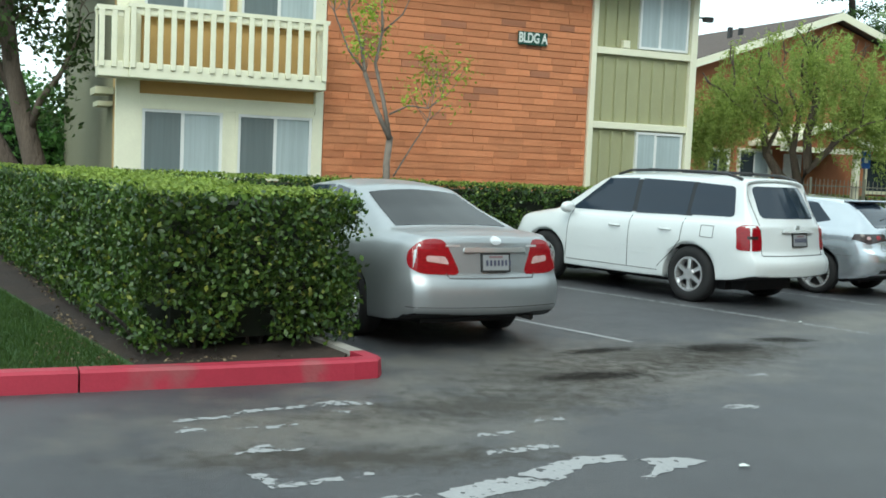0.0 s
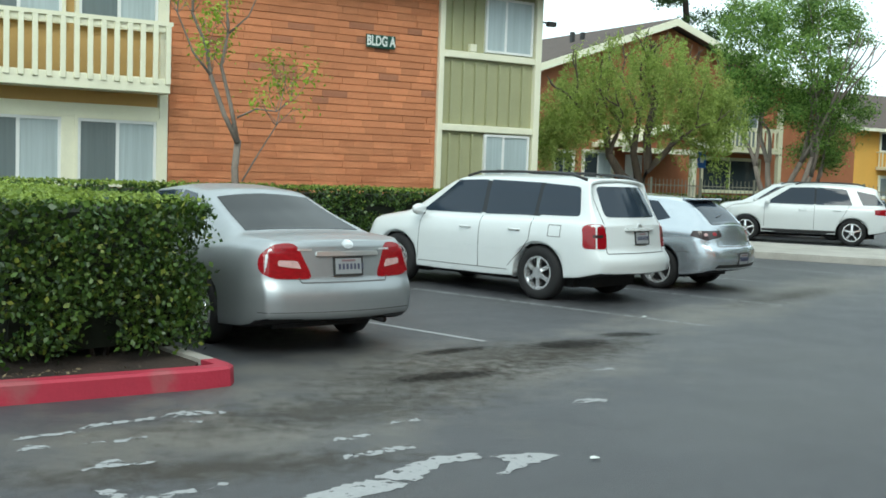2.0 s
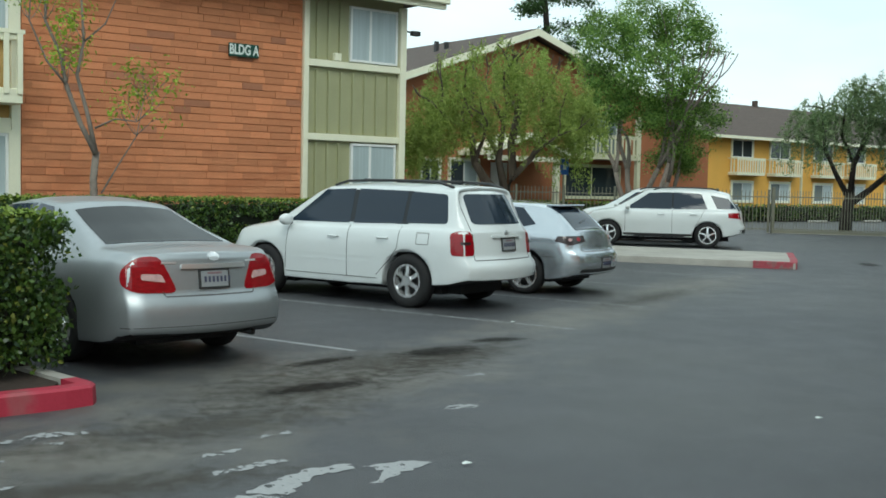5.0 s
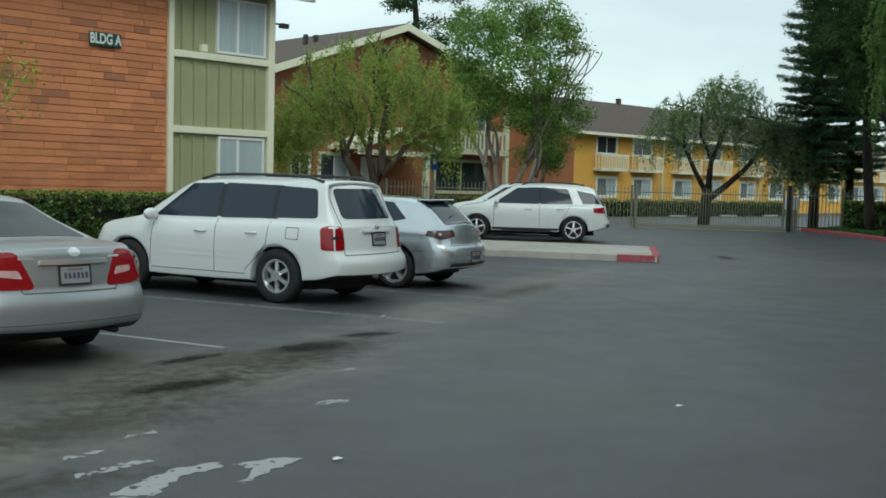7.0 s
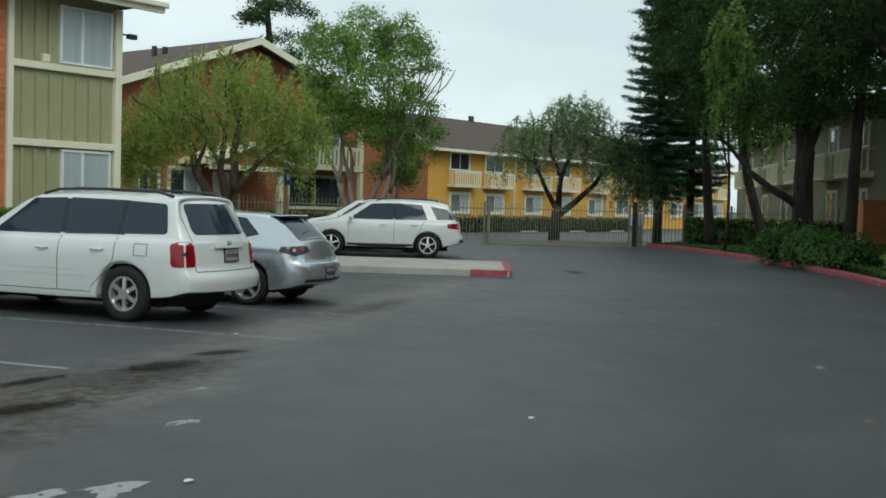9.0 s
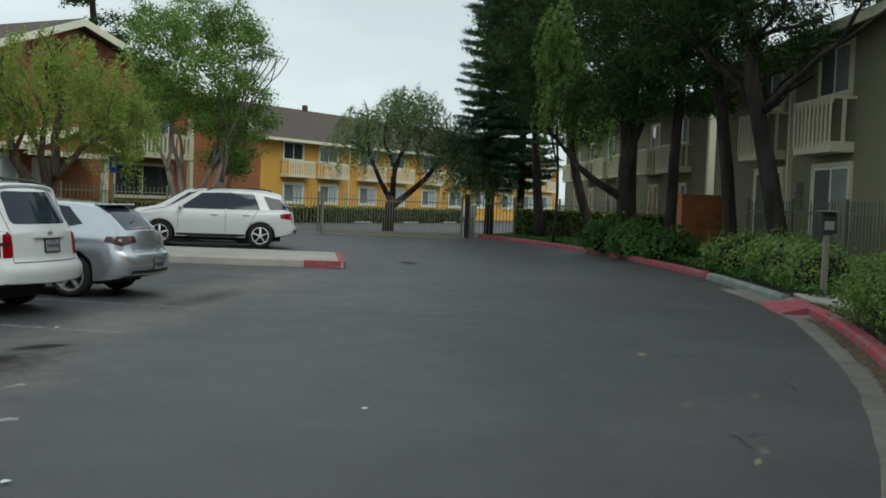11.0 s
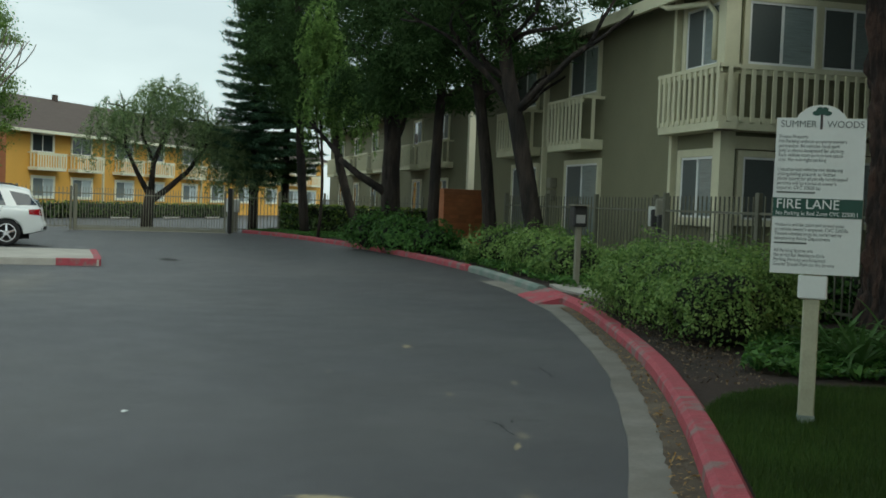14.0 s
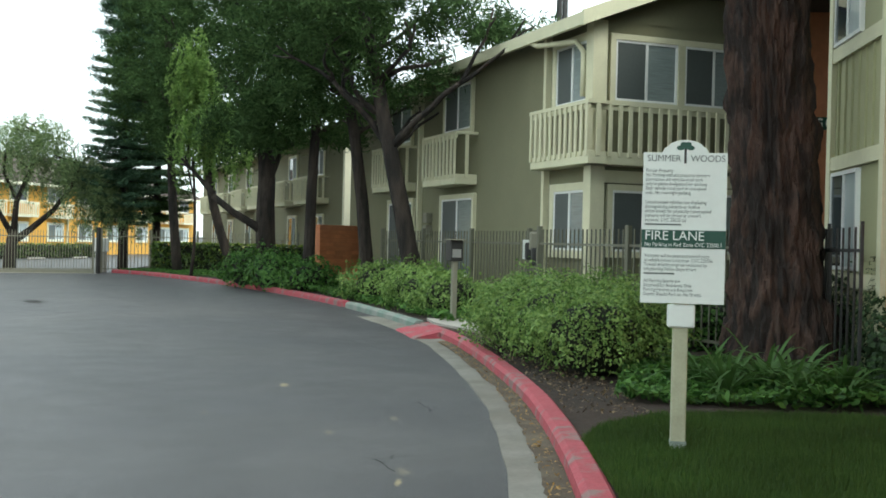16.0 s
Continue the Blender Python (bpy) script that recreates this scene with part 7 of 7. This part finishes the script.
def grass(outline, n, seed, z, h=0.05):
    """Upright blades, each a thin triangle, joined."""
    rng = np.random.default_rng(seed)
    q = area_points(rng, outline, n)
    k = len(q)
    a = rng.uniform(0, math.tau, k)
    w = 0.004
    hh = h * rng.uniform(0.5, 1.3, k)
    base = np.column_stack([q, np.full(k, z)])
    side = np.column_stack([np.cos(a) * w, np.sin(a) * w, np.zeros(k)])
    tip = base + np.column_stack([rng.normal(0, 0.018, k), rng.normal(0, 0.018, k), hh])
    co = np.stack([base - side, base + side, tip], 1).reshape(-1, 3)
    me = bpy.data.meshes.new("grass")
    me.vertices.add(3 * k)
    me.vertices.foreach_set("co", co.astype(np.float32).ravel())
    me.loops.add(3 * k)
    me.loops.foreach_set("vertex_index", np.arange(3 * k, dtype=np.int32))
    me.polygons.add(k)
    me.polygons.foreach_set("loop_start", np.arange(0, 3 * k, 3, dtype=np.int32))
    me.update(calc_edges=True)
    me.materials.append(M_GRASS)
    return tagged(new("grass", me), "short mown grass blades of the lawn", "grass", kind="stuff")


grass([(-6.2, 5.66), (-2.88, 7.22), (-2.2, 7.55), (-3.3, 9.2), (-4.74, 11.4), (-6.5, 13.0), (-8.0, 9.0)], 120000, 81, 0.135)
grass([(4.6, 1.74), (6.3, 2.75), (7.6, 3.58), (8.3, 3.75), (9.2, 3.6), (9.8, 3.0), (10.3, 2.2), (10.9, 1.1), (7.0, 0.0)], 170000, 82, 0.14, 0.06)
cover("leaf_litter", [(-1.0, 8.2), (-2.3, 7.75), (-6.0, 14.5), (-5.2, 14.5), (-3.4, 9.4), (-2.9, 7.4), (-1.8, 7.7)], 9000, 0.015, 0.020, L_LITTER, "dry fallen leaves on the bare soil", "leaf litter", 73)
def beside(a, b, near, far):
    """A strip beside the long kerb line between two distances to its right."""
    s = stretch_of(LINE_R, a, b)
    out = []
    for k, d in ((1, near), (-1, far)):
        for p, q in list(zip(s, s[1:]))[::k]:
            t = (q - p) / np.linalg.norm(q - p)
            out.append((p[0] + t[1] * d, p[1] - t[0] * d))
    return out


cover("leaf_litter", beside(8.4, 16.4, 0.36, 1.15), 11000, 0.02, 0.022, L_LITTER, "dry fallen leaves on the bare soil", "leaf litter", 74)
cover("dry_needles", beside(4.5, 15.2, -0.10, 0.11), 16000, 0.010, 0.015, L_DRYNEEDLES, "dry orange needles lying in the gutter", "leaf litter", 75, 3.0, 0.3, z=0.014)


def strap_plant(x, y, z, n, length, seed):
    """A clump of arching strap leaves."""
    rng = random.Random(seed)
    t = thing("strap_leaf_plant", pose(x, y, z), "clump of arching green strap leaves by the trunk", "plant")
    for k in range(n):
        a = rng.uniform(0, math.tau)
        ln = length * rng.uniform(0.7, 1.2)
        lean = rng.uniform(0.5, 1.15)
        bm = bmesh.new()
        prev = None
        for i in range(7):
            f = i / 6
            r = ln * lean * f
            zz = ln * (f * 1.05 - 0.85 * lean * f * f)
            w = 0.024 * (1 - f ** 3) + 0.001
            c = Vector((r * math.cos(a), r * math.sin(a), zz))
            s = Vector((-math.sin(a) * w, math.cos(a) * w, 0))
            row = [bm.verts.new(c - s), bm.verts.new(c - Vector((0, 0, w * 0.4))), bm.verts.new(c + s)]
            if prev:
                for j in range(2):
                    bm.faces.new((prev[j], prev[j + 1], row[j + 1], row[j]))
            prev = row
        part("leaf", bm, L_STRAP, t, smooth=True)
    return t


L_STRAP = leaf_mat("strap_leaves", (0.04, 0.105, 0.025), (0.13, 0.24, 0.07))
for i, (x, y, s) in enumerate(((11.0, 3.55, 0.85), (11.25, 2.95, 0.9), (11.5, 3.3, 0.95), (11.7, 1.55, 0.85), (11.3, 3.9, 0.8), (11.5, 2.5, 0.8))):
    strap_plant(x, y, 0.14, 26, s, 90 + i)

lone("lawn", slab([(30.9, 34.2), (31.5, 37.0), (34.0, 36.0), (33.6, 32.0), (31.8, 29.8), (29.6, 30.6)], 0.16, 0.2), M_LAWN, "green lawn patch by the drive gate", "lawn", "structure")
cover("grass", [(30.9, 34.2), (31.5, 37.0), (34.0, 36.0), (33.6, 32.0), (31.8, 29.8), (29.6, 30.6)], 16000, 0.05, 0.05, L_IVY, "mown grass by the drive gate", "grass", 76, 2.0, 0.9, z=0.16)
for x, y in ((37.3, 55.3), (42.5, 57.4), (47.4, 59.4)):
    lone("wheel_stop", boxed(-0.9, 0.9, -0.08, 0.08, 0, 0.13, bevel=0.03), M_CONCRETE, "pale concrete wheel stop in the far parking bay", "wheel stop", m=pose(x, y, 0, 0, 0, 22), group="wheel stops")
# woods and bushes beyond the left lawn
shrub("dense dark bushes at the back of the lawn", [(-16, 30, 1.0, 2.2, 2.0, 2.2), (-13.0, 31.5, 1.2, 2.2, 2.0, 2.4), (-19, 28, 1.0, 2.2, 2.0, 2.4), (-10.6, 33.0, 1.0, 1.8, 1.8, 2.2), (-22, 26, 1.0, 2.4, 2.0, 2.6)], L_IVY, 0.11, 66, 700)

# ---- fire lane sign ----
RISE = 0.10
SIGN = thing("fire_lane_sign", pose(7.76, 2.87, 0.14, 0, 0, -65), "white property sign with green fire lane band on a wooden post", "sign")
bm = boxed(-0.055, 0.055, -0.05, 0.05, -0.05, 1.20, bevel=0.008)
part("post", bm, M_POST, SIGN, "weathered painted wooden post")
part("post_foot", boxed(-0.06, 0.06, -0.055, 0.055, 0.0, 0.07), M_GREENKERB, SIGN)
part("bracket", boxed(-0.10, 0.10, -0.075, 0.02, 0.92, 1.09, bevel=0.01), M_SIGNWHITE, SIGN)
bm = bmesh.new()
out = [(-0.305, 1.0), (0.305, 1.0), (0.305, 2.12), (0.17, 2.12), (0.15, 2.155)] + [(0.145 * math.cos(a), 2.13 + 0.085 * math.sin(a)) for a in np.linspace(0.45, math.pi - 0.45, 12)] + [(-0.15, 2.155), (-0.17, 2.12), (-0.305, 2.12)]
f = bm.faces.new([bm.verts.new((x, -0.085, z)) for x, z in out])
r = bmesh.ops.extrude_face_region(bm, geom=[f])
bmesh.ops.translate(bm, vec=(0, 0.012, 0), verts=[g for g in r["geom"] if isinstance(g, bmesh.types.BMVert)])
bmesh.ops.recalc_face_normals(bm, faces=bm.faces)
BOARD = part("sign_board", bm, M_SIGNWHITE, SIGN, "white painted board with arched top")
BOARD.location.z = RISE
BAND = part("green_band", boxed(-0.305, 0.305, -0.090, -0.086, 1.41, 1.545), M_GREENMETAL, SIGN, "dark green band")
BAND.location.z = RISE


def text_on(parent, text, x, z, size, material, align="LEFT", wide=1.0, y=-0.0925):
    cu = bpy.data.curves.new("lettering", "FONT")
    cu.body, cu.size, cu.extrude = text, size, 0.001
    cu.align_x, cu.align_y = align, "CENTER"
    tmp = bpy.data.objects.new("lettering", cu)
    me = bpy.data.meshes.new_from_object(tmp)
    bpy.data.objects.remove(tmp)
    me.materials.clear()
    me.materials.append(material)
    return shared("lettering", me, parent, pose(x, y, z, 90) @ Matrix.Diagonal((wide, 1, 1, 1)))


text_on(BOARD, "SUMMER", -0.155, 2.075, 0.068, M_INK, "CENTER", 0.95, y=-0.0875)
text_on(BOARD, "WOODS", 0.165, 2.075, 0.068, M_INK, "CENTER", 0.95, y=-0.0875)
text_on(BAND, "FIRE LANE", -0.285, 1.500, 0.098, M_SIGNWHITE, "LEFT", 0.98)
text_on(BAND, "No Parking in Red Zone CVC 22500.1", -0.285, 1.435, 0.042, M_SIGNWHITE, "LEFT", 0.86)
LINES = (("Private Property", 1.985), ("No Parking without property owner's", 1.952), ("permission. All vehicles must park", 1.919), ("only in places designated for parking.", 1.886), ("Each vehicle must park in one space", 1.853), ("only. No overnight parking.", 1.820),
         ("Unauthorized vehicles not displaying", 1.750), ("distinguishing placards or license", 1.717), ("plates issued for physically handicapped", 1.684), ("persons will be towed at owner's", 1.651), ("expense. CVC 22658 (a)", 1.618),
         ("Violators will be cited and towed away", 1.352), ("at vehicle owner's expense. CVC 22658a", 1.319), ("Towed vehicles must be reclaimed by", 1.286), ("telephoning Police Department", 1.253),
         ("All Parking Spaces are", 1.165), ("Reserved for Residents Only", 1.132), ("Parking Permits are Required", 1.099), ("Guests Should Park on the Streets", 1.066))
for s, z in LINES:
    text_on(BOARD, s, -0.285, z, 0.036, M_INK, "LEFT", 0.84, y=-0.0865)
for x0, x1, z in ((-0.285, -0.02, 1.585), (-0.285, -0.06, 1.220)):
    part("text_bar", boxed(x0, x1, -0.0885, -0.086, z - 0.006, z + 0.006), M_INK, BOARD)
# tree emblem as plain shapes
bm = bmesh.new()
for x, z, r in ((0.0, 2.17, 0.036), (-0.035, 2.155, 0.026), (0.036, 2.155, 0.026), (-0.015, 2.185, 0.02), (0.02, 2.185, 0.02)):
    bm.faces.new([bm.verts.new((x + r * 1.2 * math.cos(k * math.tau / 12), -0.0875 - 0.0003 * r * 100, z + r * 0.7 * math.sin(k * math.tau / 12))) for k in range(12)][::-1])
part("emblem_crown", bm, M_GREENMETAL, BOARD)
part("emblem_trunk", boxed(-0.009, 0.009, -0.0885, -0.086, 2.04, 2.15), M_TAILDARK, BOARD)

# ---- gate keypad on its post ----
KEYPAD = thing("keypad_post", pose(17.64, 11.1, 0.15, 0, 0, 145), "gate keypad on a tan post by the drive", "keypad")
part("post", boxed(-0.05, 0.05, -0.05, 0.05, -0.05, 1.2, bevel=0.008), M_IRON, KEYPAD)
part("housing", boxed(-0.14, 0.14, -0.12, 0.10, 1.15, 1.55, bevel=0.02), M_DARKIRON, KEYPAD, "dark keypad housing")
part("keypad", boxed(-0.09, 0.09, 0.10, 0.115, 1.22, 1.38), M_CHROME, KEYPAD)
part("visor", boxed(-0.16, 0.16, -0.14, 0.16, 1.55, 1.575), M_IRON, KEYPAD)
lone("concrete_pad", slab([(16.85, 11.0), (17.7, 11.75), (18.6, 10.6), (16.6, 8.7), (15.8, 9.4)], 0.155, 0.25), M_CONCRETE, "small concrete pad behind the kerb", "pavement", "structure")
# lock boxes on the fence gate
for x, y, z, w in ((19.25, 10.35, 1.35, 0.16), (18.5, 9.85, 1.55, 0.2), (18.3, 9.7, 1.25, 0.2)):
    lone("lock_box", boxed(-w / 2, w / 2, -0.07, 0.07, 0, 0.34, bevel=0.02, m=pose(0, 0, 0)), M_DARKIRON if z < 1.5 else M_IRON, "small metal lock box fixed to the fence", "box", m=pose(x, y, z, 0, 0, 35))
lone("notice_plate", boxed(-0.11, 0.11, -0.01, 0.01, 0, 0.4, m=pose(0, 0, 0)), M_SIGNWHITE, "small white notice on the fence", "sign", m=pose(19.5, 10.5, 1.35, 0, 0, 125))

# blue disabled-parking sign beyond the hatchback
BAY_SIGN = thing("parking_sign", pose(11.2, 29.0, 0.1, 0, 0, 20), "small blue parking sign on a thin metal post", "sign")
M_BLUE = mat("sign_blue", (0.02, 0.10, 0.38), rough=0.4, vary=0.05)
bm = bmesh.new()
tube(bm, [(0, 0, 0), (0, 0, 2.3)], [0.028, 0.028], 8)
part("post", bm, M_IRON, BAY_SIGN, smooth=True)
part("plate", boxed(-0.15, 0.15, -0.045, -0.03, 1.95, 2.4, bevel=0.004), M_BLUE, BAY_SIGN)
part("symbol_bar", boxed(-0.06, 0.06, -0.05, -0.046, 2.1, 2.3), M_SIGNWHITE, BAY_SIGN)

# ---- worn painted arrow and letters on the drive ----
def ground_paint(outline, label, material=None, z=0.003):
    rng = random.Random(len(outline) * 31 + int(outline[0][0] * 100))
    ragged = []
    for a, b in zip(outline, outline[1:] + outline[:1]):
        d = math.dist(a, b)
        k = max(1, int(d / 0.035))
        for i in range(k):
            j = 0.012 if i else 0.006
            ragged.append((a[0] + (b[0] - a[0]) * i / k + rng.gauss(0, j), a[1] + (b[1] - a[1]) * i / k + rng.gauss(0, j)))
    bm = bmesh.new()
    f = sheet(bm, ragged, z)
    bmesh.ops.triangulate(bm, faces=[f])
    return lone("road_marking", bm, material or M_PAINT, label, "road marking", "structure")


ARROW = "worn white painted turn arrow on the asphalt"
ground_paint([(0.14, 5.17), (0.56, 5.50), (0.66, 5.62), (0.42, 5.66), (0.22, 5.52), (0.02, 5.30)], ARROW, M_PAINTFRESH)
ground_paint([(0.46, 5.70), (0.68, 5.63), (0.86, 5.98), (1.12, 6.10), (1.10, 6.20), (0.84, 6.13), (0.62, 5.90)], ARROW, M_PAINTFRESH)
ground_paint([(1.17, 6.13), (1.34, 6.18), (1.50, 6.22), (1.60, 6.14), (1.40, 5.98), (1.16, 5.73), (1.24, 5.92), (1.27, 6.02)], ARROW, M_PAINTFRESH)
WORD = "worn fragments of white painted letters on the asphalt"
for q in ([(-1.62, 6.50), (-1.29, 6.68), (-1.27, 6.75), (-1.58, 6.60)], [(-1.29, 6.80), (-0.88, 7.05), (-0.87, 7.12), (-1.24, 6.92)], [(-0.84, 7.12), (-0.46, 7.22), (-0.45, 7.30), (-0.72, 7.30), (-0.80, 7.22)], [(-0.68, 7.0), (-0.58, 6.95), (-0.52, 7.06)], [(-1.53, 6.26), (-1.36, 6.32), (-1.40, 6.40), (-1.50, 6.40)], [(-1.22, 6.42), (-1.05, 6.46), (-1.08, 6.51)], [(-1.02, 6.45), (-0.84, 6.58), (-0.85, 6.63), (-1.04, 6.52)],
          [(-1.12, 5.86), (-0.98, 5.90), (-0.76, 6.0), (-0.74, 6.05), (-0.9, 6.02), (-0.96, 6.10), (-1.04, 5.98)], [(-0.97, 5.50), (-0.80, 5.26), (-0.72, 5.30), (-0.46, 5.46), (-0.48, 5.52), (-0.76, 5.36), (-0.90, 5.52)], [(-0.42, 5.48), (-0.30, 5.62), (-0.36, 5.64)],
          [(0.31, 6.07), (0.52, 6.18), (0.76, 6.34), (0.72, 6.42), (0.5, 6.28), (0.30, 6.15)], [(0.20, 6.45), (0.36, 6.52), (0.54, 6.66), (0.5, 6.68), (0.3, 6.58)], [(0.64, 6.92), (0.86, 7.04), (0.84, 7.12), (0.66, 7.0)], [(2.05, 7.62), (2.32, 7.66), (2.36, 7.78), (2.14, 7.76)], [(2.5, 8.9), (2.8, 9.0), (2.78, 9.08)], [(-0.3, 5.16), (-0.05, 5.26), (-0.08, 5.30)]):
    ground_paint(q, WORD)
for i, (x, y) in enumerate(((1.78, 6.05), (4.7, 6.85), (4.2, 12.43), (21.3, 16.75))):
    bm = bmesh.new()
    vs = [bm.verts.new((x + dx * 0.32, y + dy * 0.32, z)) for dx, dy, z in ((-0.1, -0.05, 0.013), (0.06, -0.07, 0.02), (0.11, 0.03, 0.014), (0.0, 0.08, 0.022), (-0.09, 0.05, 0.016))]
    bm.faces.new(vs)
    lone("paper_scrap", bm, M_SIGNWHITE, "small white scrap of paper on the asphalt", "litter")

# thin branching cracks in the asphalt
def crack(points, seed):
    rng = random.Random(seed)
    bm = bmesh.new()
    def run(pts, w):
        way = []
        for a, b in zip(pts, pts[1:]):
            k = max(2, int(math.dist(a, b) / 0.05))
            way += [(a[0] + (b[0] - a[0]) * i / k + rng.gauss(0, 0.012), a[1] + (b[1] - a[1]) * i / k + rng.gauss(0, 0.012)) for i in range(k)]
        prev = None
        for i, (x, y) in enumerate(way):
            ww = w * rng.uniform(0.3, 1.0)
            pair = (bm.verts.new((x - ww * 0.7, y + ww * 0.7, 0.0025)), bm.verts.new((x + ww * 0.7, y - ww * 0.7, 0.0025)))
            if prev:
                bm.faces.new((prev[0], prev[1], pair[1], pair[0]))
            prev = pair
        return way
    way = run(points, 0.008)
    for _ in range(2):
        q = rng.choice(way)
        run([q, (q[0] + rng.uniform(-0.25, 0.25), q[1] + rng.uniform(-0.25, 0.25))], 0.005)
    lone("asphalt_crack", bm, M_CRACK, "thin dark crack in the asphalt", "crack", "structure")


for i, pts in enumerate(([(9.0, 6.15), (9.2, 6.18), (8.95, 5.9), (8.7, 5.7)], [(6.55, 4.95), (6.6, 4.8), (6.27, 4.4)], [(6.6, 4.8), (6.92, 4.62), (7.1, 4.4)], [(16.9, 23.8), (16.9, 22.9), (15.7, 21.0)])):
    crack(pts, 200 + i)

# ---- bricks, last ----
brick_wall(HOUSE_A, -5.68, -0.10, 0.6, 5.6, 0.44, 0.137, (-4.9, -0.1, 2.2, 4.7), M_BRICK, M_BRICKISLE, M_BRICKDARK)
brick_wall(HOUSE_C, 2.4, 6.0, 0.3, 6.8, 0.44, 0.137, (0, 0, 0, 0), M_BRICK, M_BRICKISLE, None, pose(0, -0.02, 0))
brick_wall(HOUSE_C, -1.4, 5.9, 0.3, 6.8, 0.44, 0.137, (0, 0, 0, 0), M_BRICK, M_BRICKISLE, None, pose(-9.32, 0, 0, 0, 0, 90))
brick_wall(WALL, -0.2, 3.2, 0.2, 2.1, 0.4, 0.137, (0, 0, 0, 0), M_BRICK, M_BRICKISLE, None, pose(0, -0.02, 0))
